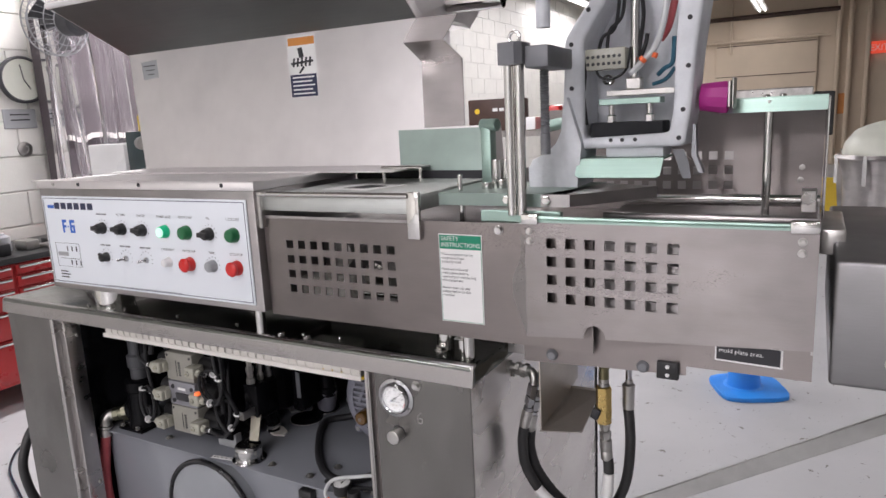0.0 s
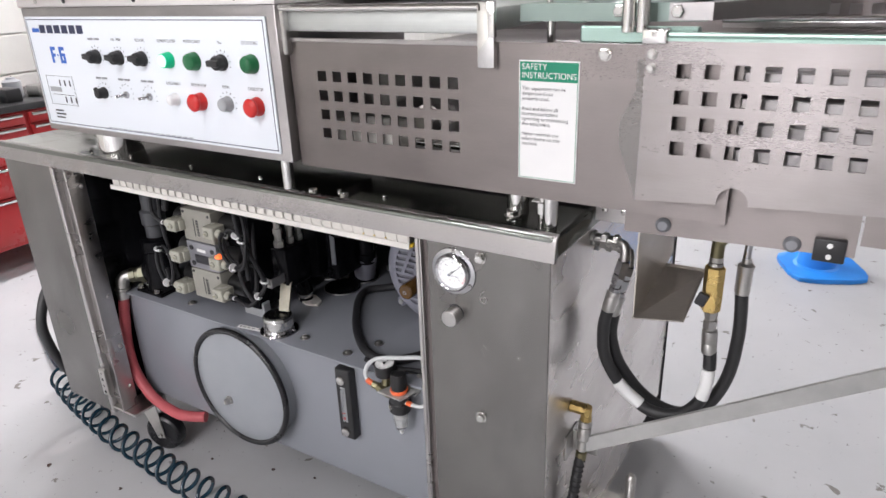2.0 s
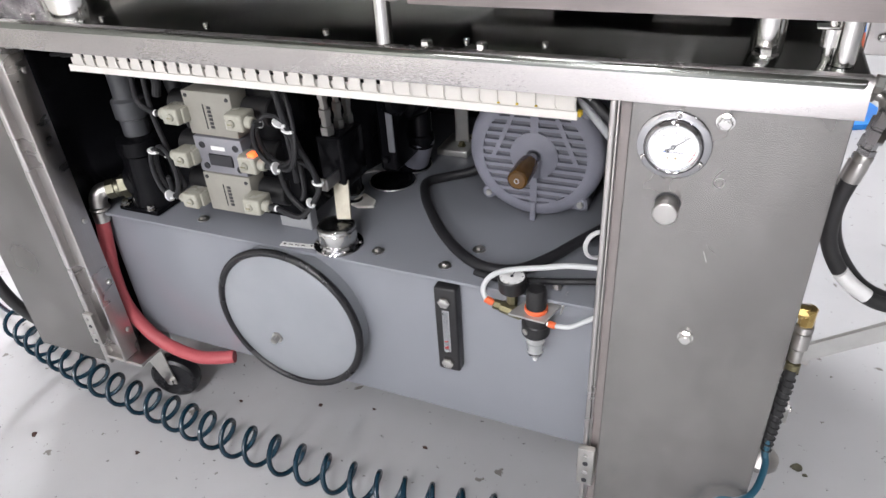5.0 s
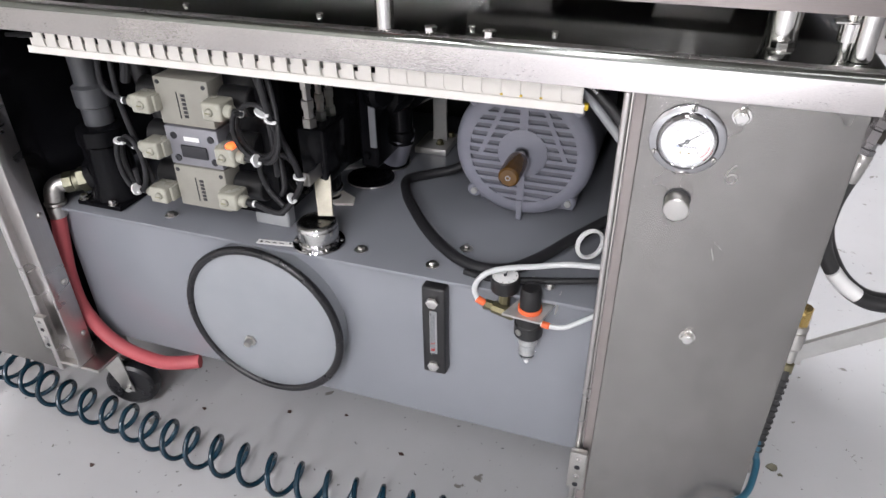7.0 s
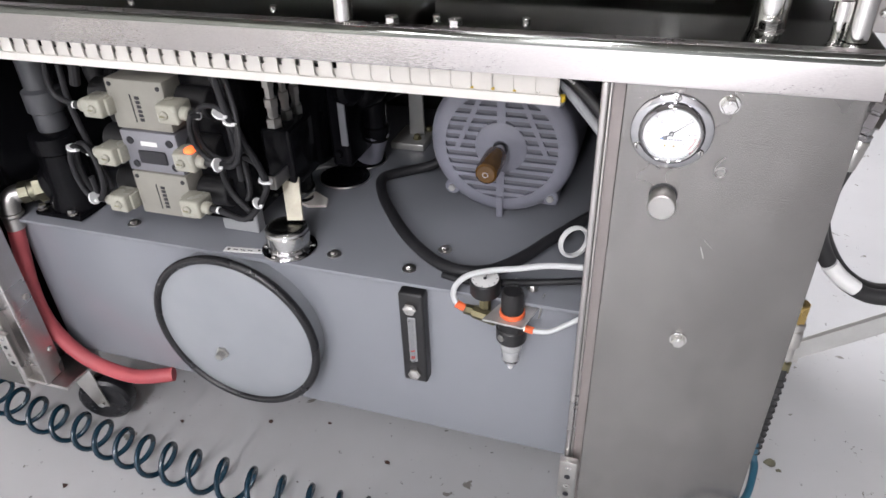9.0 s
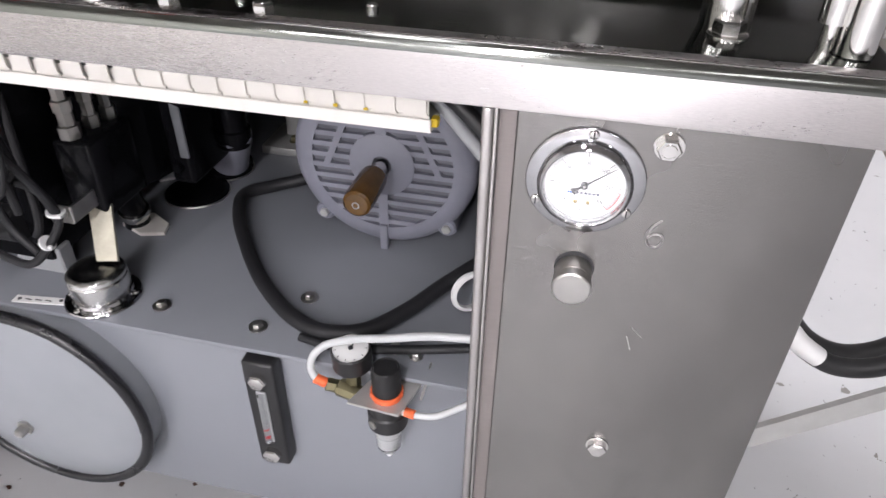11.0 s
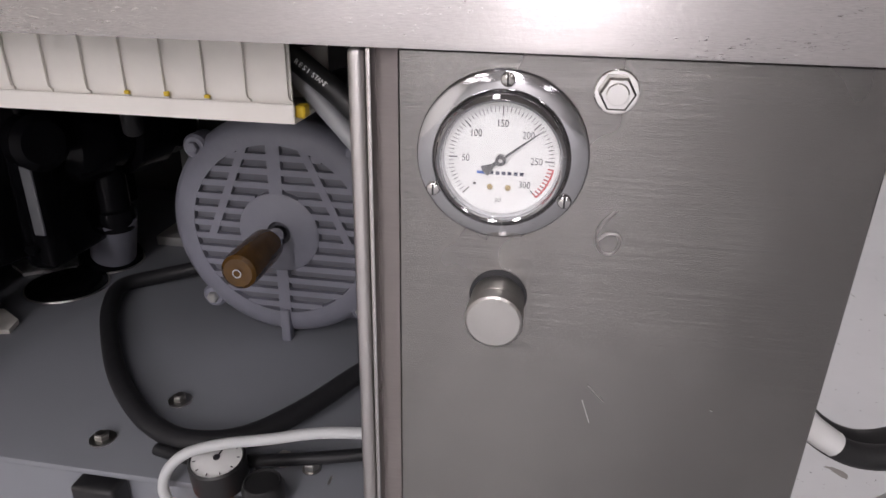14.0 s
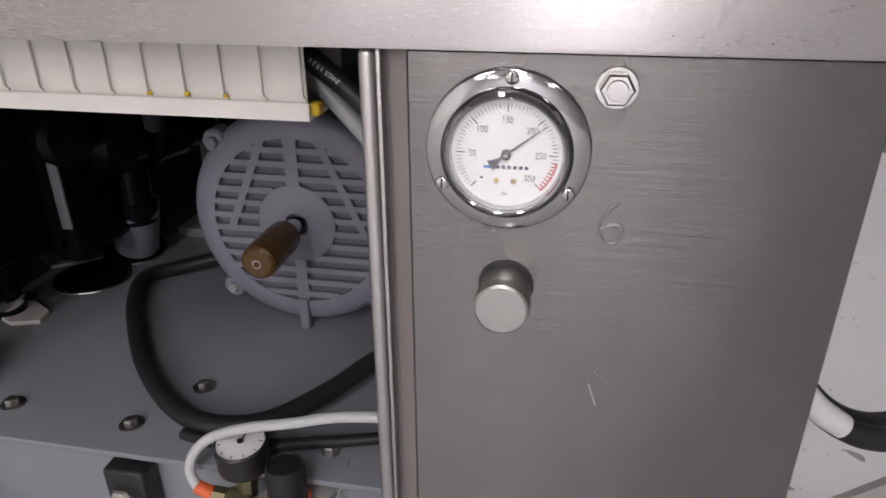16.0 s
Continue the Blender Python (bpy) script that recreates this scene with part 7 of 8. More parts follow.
    words("sign_text", "mold plate area.", 0.0088, pose(-0.152, y + 0.0050, 0.9655, 90, 2, 0), PAPER, lower)
    bm = B()
    slab(bm, [(-0.458, 1.100, 0.900), (-0.200, 1.100, 0.910), (-0.200, 1.100, 0.985), (-0.458, 1.100, 0.985)], (0, 0.004, 0))
    apron = part("apron", bm, GUARD, t, "dull apron plate below the guard")
    for x, z in ((-0.409, 0.916), (-0.263, 0.916)):
        bm = B()
        lathe(bm, [(0.0095, 0), (0.0095, 0.003), (0.006, 0.007), (0.0002, 0.0075)], (x, 1.10, z), (0, -1, 0), 24)
        part("bolt", bm, IRON, apron)
    bm = B()
    box(bm, -0.241, -0.209, 1.088, 1.099, 0.904, 0.931, 0.002, 2)
    sensor = part("sensor_block", bm, PLASTIC, t, "black sensor block")
    for z in (0.911, 0.924):
        bm = B()
        lathe(bm, [(0.0030, 0), (0.0030, 0.001), (0.0002, 0.001)], (-0.225, 1.088, z), (0, -1, 0), 12)
        part("screw", bm, PAPER, sensor)
    return t


OUTFEED_GUARD = mold_guard()
# the outfeed guard and end box stand a little behind the column's front
for ob in OUTFEED_GUARD.children_recursive:
    for v in ob.data.vertices:
        v.co = Vector((-0.049 + (v.co.x + 0.039) * 1.050, v.co.y + 0.050, 1.309 + (v.co.z - 1.309) * 1.050))


def rear_guard():
    t = thing("rear_guard", "tall stainless rear guard with shelf and square holes", "guard", (-0.2, 1.62, 1.09))
    y = 1.62
    xs, zs, holes = grid_sheet(-0.62, -0.042, 1.03, 1.310, -0.47, 1.130, 0.017, 0.017, 0.031, 0.031, 9, 3)
    bm = B()
    perforated(bm, xs, zs, holes, y, y + 0.003)
    part("sheet", bm, GUARD, t)
    bm = B()
    slab(bm, [(-0.207, 1.38, 1.289), (-0.042, 1.38, 1.289), (-0.042, 1.385, 1.311), (-0.207, 1.385, 1.311)], (0, 0.003, 0.0))
    slab(bm, [(-0.207, 1.385, 1.311), (-0.042, 1.385, 1.311), (-0.042, 1.62, 1.311), (-0.207, 1.62, 1.311)], (0, 0, 0.003))
    part("shelf", bm, SEA_STEEL, t, "greenish bent shelf")
    for x in (-0.19, -0.135, -0.11):
        bm = B()
        dome_screw(bm, (x, 1.42, 1.314), (0, 0, 1), 0.006)
        part("screw", bm, POLISHED, t)
    bm = B()
    box(bm, -0.0415, -0.0385, 1.38, 1.62, 1.09, 1.311, 0.001, 1)
    part("end_edge", bm, POLISHED, t, "bright folded end edge")
    bm = B()
    lathe(bm, [(0.0085, 0), (0.0085, 0.012), (0.0068, 0.014), (0.0068, 0.21)], (-0.129, 1.39, 1.098), (0, 0, 1), 18)
    part("prop_rod", bm, POLISHED, t, "steel prop rod")
    for yy, z, r, x0 in ((1.20, 1.118, 0.008, -0.42), (1.34, 1.112, 0.006, -0.40), (1.48, 1.128, 0.009, -0.45), (1.55, 1.118, 0.006, -0.40)):
        bm = B()
        rod(bm, (x0, yy, z), (-0.045, yy, z), r, 14)
        part("rail", bm, POLISHED if r > 0.007 else STEEL, t, "polished slide rail")
    bm = B()
    box(bm, -0.42, -0.046, 1.16, 1.60, 1.088, 1.098)
    part("bed_plate", bm, STEEL, t)
    bm = B()
    box(bm, -0.075, -0.050, 1.44, 1.48, 1.110, 1.150, 0.002, 1)
    part("rail_block", bm, ZINC, t)
    for x, z in ((-0.078, 1.175), (-0.080, 1.150)):
        bm = B()
        lathe(bm, [(0.0055, 0), (0.0055, 0.002), (0.004, 0.0025)], (x, y, z), (0, -1, 0), 18)
        part("plug", bm, ZINC, t)


rear_guard()


def outfeed_box():
    t = thing("outfeed_box", "dark stainless box at the end of the machine", "machine box", (0.2, 1.3, 0.93))
    bm = B()
    box(bm, -0.026, 0.49, 1.108, 1.65, 0.920, 1.095, 0.006, 3)
    part("housing", bm, DARKBOX, t)
    for z in (1.043, 0.959):
        bm = B()
        lathe(bm, [(0.011, 0), (0.011, 0.002), (0.0085, 0.003), (0.0002, 0.003)], (0.048, 1.108, z), (0, -1, 0), 28)
        part("plug", bm, ZINC, t)


outfeed_box()


# ---- hydraulic hoses at the side ----
def side_hoses():
    t = thing("hydraulic_hose_set", "black hydraulic hoses with steel and brass fittings hanging in a loop", "hose", (-0.45, 1.28, 0.5))
    for dy, dz in ((0.0, 0.0), (0.028, -0.020)):
        y, z = 1.275 + dy, 0.812 + dz
        for x0, x1, r in ((-0.577, -0.570, 0.0130), (-0.560, -0.549, 0.0112), (-0.541, -0.532, 0.0108)):
            bm = B()
            rod(bm, (x0, y, z), (x1, y, z - 0.001), r, 6, 0.0012)
            part("hex_nut", bm, ZINC, t, "zinc plated hexagon nut")
        bm = B()
        rod(bm, (-0.572, y, z), (-0.534, y, z - 0.001), 0.0078, 16)
        tube(bm, [(-0.535, y, z - 0.001), (-0.523, y - 0.003, z - 0.004), (-0.519, y - 0.007, z - 0.014), (-0.519, y - 0.010, z - 0.028)], 0.0076, 14)
        part("elbow", bm, ZINC, t, "zinc plated elbow")
        bm = B()
        lathe(bm, [(0.0104, 0), (0.0110, 0.001), (0.0110, 0.020), (0.0090, 0.021), (0.0090, 0.0235), (0.0108, 0.025), (0.0108, 0.040), (0.0078, 0.041), (0.0078, 0.048), (0.0100, 0.049), (0.0100, 0.056), (0.0085, 0.057), (0.0085, 0.060)], (-0.519, y - 0.010, z - 0.027), (-0.22, -0.03, -1), 6)
        part("swivel_nut", bm, CHROME, t, "bright swivel nuts on the hose end")
        bm = B()
        lathe(bm, [(0.0102, 0.056), (0.0108, 0.058), (0.0110, 0.064), (0.0104, 0.066), (0.0110, 0.068), (0.0112, 0.090), (0.0100, 0.093)], (-0.519, y - 0.010, z - 0.027), (-0.22, -0.03, -1), 20)
        part("hose_end", bm, ZINC, t, "crimped steel hose end")
    bm = B()
    tube(bm, [(-0.539, 1.262, 0.695), (-0.545, 1.264, 0.655), (-0.540, 1.270, 0.600), (-0.508, 1.278, 0.545), (-0.462, 1.280, 0.514), (-0.414, 1.284, 0.520), (-0.384, 1.290, 0.556), (-0.378, 1.292, 0.610), (-0.380, 1.294, 0.645)], 0.0102, 16)
    part("hose", bm, RUBBER, t, "black rubber hose")
    bm = B()
    tube(bm, [(-0.537, 1.292, 0.675), (-0.540, 1.295, 0.630), (-0.524, 1.302, 0.575), (-0.482, 1.318, 0.515), (-0.432, 1.330, 0.490), (-0.386, 1.335, 0.510), (-0.356, 1.336, 0.575), (-0.347, 1.336, 0.660), (-0.351, 1.335, 0.738)], 0.0102, 16)
    part("hose", bm, RUBBER, t, "black rubber hose")
    bm = B()
    tube(bm, [(-0.518, 1.273, 0.558), (-0.500, 1.277, 0.538), (-0.478, 1.279, 0.522)], 0.0107, 16)
    part("tag", bm, PAPER, t, "white wrapped hose tag")
    bm = B()
    tube(bm, [(-0.383, 1.288, 0.560), (-0.379, 1.289, 0.585), (-0.378, 1.2895, 0.615)], 0.0106, 16)
    part("tag", bm, PAPER, t, "white wrapped hose tag")
    vx, vy = -0.388, 1.294
    bm = B()
    lathe(bm, [(0.0112, 0), (0.0118, 0.003), (0.0118, 0.016), (0.0110, 0.018), (0.0118, 0.020), (0.0118, 0.040), (0.0090, 0.042), (0.0090, 0.046)], (vx + 0.006, vy, 0.642), (-0.06, 0, 1), 20)
    part("hose_end", bm, ZINC, t, "crimped steel hose end")
    bm = B()
    lathe(bm, [(0.0085, 0), (0.0112, 0.001), (0.0112, 0.014), (0.0085, 0.015), (0.0085, 0.019), (0.0105, 0.020), (0.0105, 0.029), (0.0085, 0.030)], (vx + 0.003, vy, 0.686), (-0.03, 0, 1), 6)
    part("hex_nut", bm, ZINC, t, "zinc plated hexagon nut")
    bm = B()
    lathe(bm, [(0.0120, 0), (0.0150, 0.002), (0.0150, 0.074), (0.0120, 0.077)], (vx, vy, 0.715), (0, 0, 1), 6)
    valve = part("check_valve", bm, BRASS, t, "hexagonal brass valve block")
    bm = B()
    box(bm, vx - 0.020, vx - 0.004, vy - 0.021, vy - 0.012, 0.724, 0.746, 0.003, 2, turn=Matrix.Translation((vx, vy, 0.735)) @ pose(0, 0, 0, 0, 20, 0) @ Matrix.Translation((-vx, -vy, -0.735)))
    part("lock_nut", bm, INK, valve, "black lever knob")
    bm = B()
    lathe(bm, [(0.0110, 0), (0.0110, 0.006), (0.0090, 0.007), (0.0100, 0.009), (0.0100, 0.016), (0.0080, 0.017)], (vx, vy, 0.790), (0, 0, 1), 14)
    part("collar", bm, ZINC, t, "pale zinc collar")
    bm = B()
    tube(bm, [(vx, vy, 0.805), (vx + 0.001, vy, 0.828), (vx + 0.010, vy - 0.004, 0.842), (vx + 0.016, vy - 0.010, 0.856), (vx + 0.018, 1.25, 0.880), (vx + 0.020, 1.21, 0.900)], 0.0098, 14)
    tube(bm, [(vx + 0.012, vy - 0.004, 0.846), (vx + 0.022, vy + 0.010, 0.838), (vx + 0.030, vy + 0.024, 0.832), (-0.356, 1.326, 0.831)], 0.0090, 14)
    lathe(bm, [(0.0120, 0), (0.0120, 0.014), (0.0095, 0.017)], (vx + 0.012, vy - 0.004, 0.840), (0.2, -0.3, 1), 8)
    part("elbow", bm, OLIVE_BRASS, t, "dark steel tee and elbow")
    bm = B()
    tube(bm, [(-0.358, 1.324, 0.831), (-0.352, 1.331, 0.834), (-0.349, 1.335, 0.829), (-0.3505, 1.335, 0.812), (-0.351, 1.335, 0.788)], 0.0058, 14)
    part("bent_tube", bm, CHROME, t, "polished bent tube")
    bm = B()
    lathe(bm, [(0.0112, 0), (0.0118, 0.003), (0.0118, 0.040), (0.0124, 0.042), (0.0124, 0.049), (0.0070, 0.052), (0.0070, 0.060)], (-0.351, 1.335, 0.735), (0.01, 0, 1), 18)
    part("hose_end", bm, ZINC, t, "crimped steel hose end")


side_hoses()


def chute_tray():
    t = thing("chute_tray", "bent stainless chute tray below the machine end", "tray", (-0.45, 1.25, 0.73))
    a, b, c, d = Vector((-0.481, 1.205, 0.7220)), Vector((-0.414, 1.240, 0.7160)), Vector((-0.412, 1.358, 0.7480)), Vector((-0.480, 1.378, 0.7380))
    bm = B()
    slab(bm, [a, b, c, d], (0, 0, 0.002))
    slab(bm, [a, b, b + Vector((0.001, -0.010, 0.0025)), a + Vector((-0.001, -0.010, 0.0025))], (0, 0, 0.002))
    part("floor", bm, TRAY, t)
    bm = B()
    slab(bm, [a, d, (-0.480, 1.425, 0.746), (-0.480, 1.425, 0.880), (-0.483, 1.208, 0.880)], (-0.002, 0, 0))
    part("side_wall", bm, TRAY, t)
    bm = B()
    slab(bm, [d, c, c + Vector((0, 0.002, 0.006)), d + Vector((0, 0.002, 0.006))], (0, 0.002, 0))
    part("back_wall", bm, TRAY, t)
    bm = B()
    box(bm, -0.565, -0.435, 1.252, 1.256, 0.850, 0.890, 0.001, 1)
    plate = part("hanger_plate", bm, STEEL, t)
    for x in (-0.55, -0.52, -0.455):
        bm = B()
        dome_screw(bm, (x, 1.252, 0.870), (0, -1, 0), 0.005)
        part("screw", bm, POLISHED, plate)


chute_tray()


def small_sensor():
    t = thing("sensor", "small black sensor with a lit orange end on the hanger plate", "sensor", (-0.482, 1.252, 0.868))
    bm = B()
    box(bm, -0.492, -0.472, 1.245, 1.252, 0.866, 0.882, 0.002, 2)
    part("body", bm, PLASTIC, t)
    bm = B()
    lathe(bm, [(0.0048, 0), (0.0046, 0.002), (0.0025, 0.0032), (0.0002, 0.0034)], (-0.479, 1.245, 0.874), (0, -1, 0), 16)
    part("lamp", bm, LIT_AMBER, t, "lit orange sensor lamp")
    bm = B()
    box(bm, -0.491, -0.486, 1.2438, 1.2452, 0.869, 0.879, 0.0004, 1)
    part("mark", bm, BLUE_INK, t, "blue mark")


small_sensor()


def brace_bar():
    t = thing("brace_bar", "flat steel brace bar slanting up from the base", "brace", (-0.54, 1.21, 0.45))
    a, b = Vector((-0.550, 1.207, 0.461)), Vector((0.406, 1.449, 0.937))
    d = (b - a).normalized()
    up = Vector((0, 0, 1)) - d * d.z
    up.normalize()
    n = d.cross(up)
    bm = B()
    slab(bm, [a - up * 0.013, b - up * 0.017, b + up * 0.017, a + up * 0.013], n * 0.006)
    part("bar", bm, PALE_ZINC, t)
    bm = B()
    box(bm, -0.577, -0.574, 1.190, 1.245, 0.425, 0.475, 0.001, 1)
    box(bm, -0.574, -0.530, 1.222, 1.226, 0.430, 0.470, 0.001, 1)
    part("bracket", bm, ZINC, t, "steel angle bracket")
    for f, r in ((0.5, 0.0085), (0.445, 0.0), (0.545, 0.0), (0.30, 0.0)):
        p = a + (b - a) * f
        bm = B()
        if r:
            hex_bolt(bm, p - n * 0.0002, -n, 0.015, 0.008, 0.0125)
            part("bolt", bm, ZINC, t)
        else:
            q = Vector(p) - n * 0.0008
            slab(bm, [q - d * 0.013 - up * 0.0028, q + d * 0.013 - up * 0.0028, q + d * 0.0155, q + d * 0.013 + up * 0.0028, q - d * 0.013 + up * 0.0028, q - d * 0.0155], n * 0.0006)
            part("slot", bm, PAPER, t)


brace_bar()


# ---- air line ----
def air_line():
    t = thing("air_inlet", "brass elbow air inlet with quick coupling on the side panel", "air fitting", (-0.555, 1.21, 0.45))
    bm = B()
    rod(bm, (-0.577, 1.212, 0.527), (-0.548, 1.212, 0.527), 0.0105, 8, 0.001)
    rod(bm, (-0.549, 1.212, 0.534), (-0.549, 1.212, 0.505), 0.0100, 8, 0.001)
    part("elbow", bm, BRASS, t, "brass elbow")
    bm = B()
    lathe(bm, [(0.0085, 0), (0.0115, 0.002), (0.0115, 0.010), (0.0095, 0.012), (0.0115, 0.014), (0.0115, 0.036), (0.0085, 0.040), (0.0085, 0.058), (0.007, 0.060)], (-0.549, 1.212, 0.507), (-0.03, -0.12, -1), 20)
    part("coupling", bm, ZINC, t, "steel quick coupling")
    bm = B()
    lathe(bm, [(0.0075, 0), (0.0095, 0.002), (0.0095, 0.014), (0.007, 0.016)], (-0.551, 1.204, 0.447), (-0.03, -0.12, -1), 18)
    part("hose_nut", bm, OLIVE_BRASS, t)
    bm = B()
    pts = []
    for k in range(130):
        f = k / 129
        c = Vector((-0.552, 1.200, 0.43)).lerp(Vector((-0.560, 1.178, 0.300)), f)
        a = 2 * math.pi * 13 * f
        pts.append(c + Vector((0.0085 * math.cos(a), 0.0085 * math.sin(a), 0)))
    tube(bm, pts, 0.0018, 6, smooth=False)
    guard = part("spring_guard", bm, PLASTIC, t, "black spring bend guard")
    bm = B()
    rod(bm, (-0.552, 1.200, 0.437), (-0.560, 1.178, 0.300), 0.0078, 16)
    part("sleeve", bm, RUBBER, guard, "black rubber sleeve")


air_line()


def coil_hose():
    """Coiled air hose along the floor in front of the cabinet."""
    axis = spline([(-2.34, 1.235, 0.037), (-2.202, 1.196, 0.037), (-2.06, 1.165, 0.037), (-1.90, 1.133, 0.037), (-1.735, 1.118, 0.037), (-1.575, 1.102, 0.037), (-1.430, 1.096, 0.037), (-1.295, 1.092, 0.037), (-1.165, 1.093, 0.037), (-1.041, 1.104, 0.037), (-0.90, 1.12, 0.037), (-0.78, 1.12, 0.037)], 24)
    length = [0.0]
    for a, b in zip(axis, axis[1:]):
        length.append(length[-1] + (b - a).length)
    pitch, r = 0.0580, 0.0325
    pts = []
    n = int(length[-1] / pitch * 22)
    j = 0
    for k in range(n + 1):
        s = length[-1] * k / n
        while j < len(length) - 2 and length[j + 1] < s:
            j += 1
        f = (s - length[j]) / max(length[j + 1] - length[j], 1e-9)
        c = axis[j].lerp(axis[j + 1], f)
        d = (axis[j + 1] - axis[j]).normalized()
        side = Vector((0, 0, 1)).cross(d).normalized()
        a = 2 * math.pi * s / pitch
        wob = 1 + 0.05 * math.sin(s * 9.0)
        pts.append(c + r * wob * (side * math.cos(a) + Vector((0, 0, 1)) * math.sin(a)) + Vector((0, 0, -0.002)) + d * 0.006 * math.sin(s * 13))
    t = thing("coiled_air_hose", "dark teal coiled air hose lying on the floor", "air hose", (-1.5, 1.1, 0.0))
    bm = B()
    tube(bm, pts, 0.0052, 10, smooth=False)
    part("coil", bm, TEAL, t)
    bm = B()
    tube(bm, [pts[-1], (-0.735, 1.10, 0.05), (-0.690, 1.080, 0.10), (-0.650, 1.072, 0.175), (-0.632, 1.082, 0.245), (-0.612, 1.090, 0.268), (-0.585, 1.096, 0.273), (-0.566, 1.120, 0.275), (-0.556, 1.160, 0.285), (-0.559, 1.176, 0.310), (-0.553, 1.198, 0.43)], 0.0050, 12)
    part("tail", bm, BLUE_TUBE, t, "blue straight end of the hose")
    bm = B()
    tube(bm, [pts[0], (-2.42, 1.27, 0.02), (-2.62, 1.34, 0.008), (-2.85, 1.44, 0.008), (-3.0, 1.60, 0.008), (-2.95, 1.85, 0.008)], 0.0055, 10)
    part("tail", bm, TEAL, t, "straight end of the hose")
    more = []
    for k in range(200):
        f = k / 199
        a = 2 * math.pi * 9 * f
        c = Vector((-2.90, 1.86, 0.05)).lerp(Vector((-3.05, 2.30, 0.05)), f)
        more.append(c + Vector((0.045 * math.cos(a), 0.01 * math.sin(a), 0.04 * math.sin(a))))
    bm = B()
    tube(bm, more, 0.0052, 8, smooth=False)
    part("coil", bm, TEAL, t)
    bm = B()
    tube(bm, [(-2.03, 1.60, 0.56), (-2.10, 1.45, 0.52), (-2.15, 1.22, 0.44), (-2.155, 1.15, 0.35), (-2.150, 1.142, 0.26), (-2.13, 1.165, 0.16), (-2.08, 1.22, 0.06), (-2.03, 1.34, 0.022), (-2.0, 1.55, 0.018)], 0.014, 14)
    tagged(part("black_hose", bm, RUBBER), "thick black hose looping from the cabinet side to the floor", "hose")


coil_hose()


# ---- background of the hall ----
def traffic_cone():
    x, y = -0.275, 3.34
    t = thing("traffic_cone", "bright blue plastic cone on a square foot", "cone", (x, y, 0))
    bm = B()
    # square foot with well rounded corners, turned on the floor
    corner = []
    for k in range(32):
        a = 2 * math.pi * k / 32
        c, n = math.cos(a), math.sin(a)
        r = 0.150 / (abs(c) ** 5 + abs(n) ** 5) ** 0.2
        corner.append((x + r * math.cos(a + radians(24)), y + r * math.sin(a + radians(24)), 0.0))
    slab(bm, corner, (0, 0, 0.020))
    bmesh.ops.bevel(bm, geom=[e for e in bm.edges if abs(e.verts[0].co.z - e.verts[1].co.z) < 0.001], offset=0.005, segments=2, affect="EDGES", profile=0.5)
    part("foot", bm, BLUE, t)
    bm = B()
    lathe(bm, [(0.088, 0.020), (0.075, 0.026), (0.066, 0.09), (0.047, 0.23), (0.045, 0.232)], (x - 0.02, y, 0), (0, 0, 1), 36)
    part("body", bm, BLUE, t)
    bm = B()
    lathe(bm, [(0.047, 0.232), (0.033, 0.33)], (x - 0.02, y, 0), (0, 0, 1), 36)
    part("band", bm, ORANGE, t, "orange band")
    bm = B()
    lathe(bm, [(0.033, 0.33), (0.024, 0.40), (0.018, 0.402)], (x - 0.02, y, 0), (0, 0, 1), 36)
    part("tip", bm, BLUE, t)


traffic_cone()


def wall_blocks():
    """Block courses of the white wall where it can be seen past the machine."""
    proto = B()
    box(proto, XW - 0.011, XW, 0.003, 0.397, 0.003, 0.197, 0.004, 1)
    first = part("block", proto, BLOCK, WALL_WEST)
    mesh = first.data
    first.location = (0, 0.0, 0)
    for row in range(0, 18):
        for col in range(0, 16):
            if row == 0 and col == 0:
                continue
            y = 0.4 * col + (0.2 if row % 2 else 0.0)
            ob = new("block", mesh)
            ob.parent = WALL_WEST
            ob.location = (0, y, 0.2 * row)
    rest = B()
    for row in range(0, 18):
        for col in list(range(-14, 0)) + list(range(16, 39)):
            y = 0.4 * col + (0.2 if row % 2 else 0.0)
            box(rest, XW - 0.011, XW, y + 0.003, y + 0.397, 0.2 * row + 0.003, 0.2 * row + 0.197)
    tagged(part("block_rest", rest, BLOCK, WALL_WEST), kind="stuff")


def wall_clock():
    y, z = 2.465, 1.634
    t = thing("wall_clock", "round cream wall clock with dark rim", "clock", (XW, y, z))
    bm = B()
    lathe(bm, [(0.128, 0.0), (0.132, 0.004), (0.132, 0.035), (0.124, 0.040), (0.120, 0.030)], (XW + 0.001, y, z), (1, 0, 0), 48)
    part("case", bm, RISER, t, "dark grey clock case")
    bm = B()
    lathe(bm, [(0.116, 0.028), (0.116, 0.032)], (XW + 0.001, y, z), (1, 0, 0), 48)
    face = part("face", bm, DOME, t, "plain cream face")
    for a, ln, w in ((radians(-8), 0.085, 0.0026), (radians(148), 0.06, 0.0034)):
        bm = B()
        rod(bm, (XW + 0.036, y, z), (XW + 0.036, y + ln * math.sin(a), z + ln * math.cos(a)), w, 6)
        part("pointer", bm, INK, face)


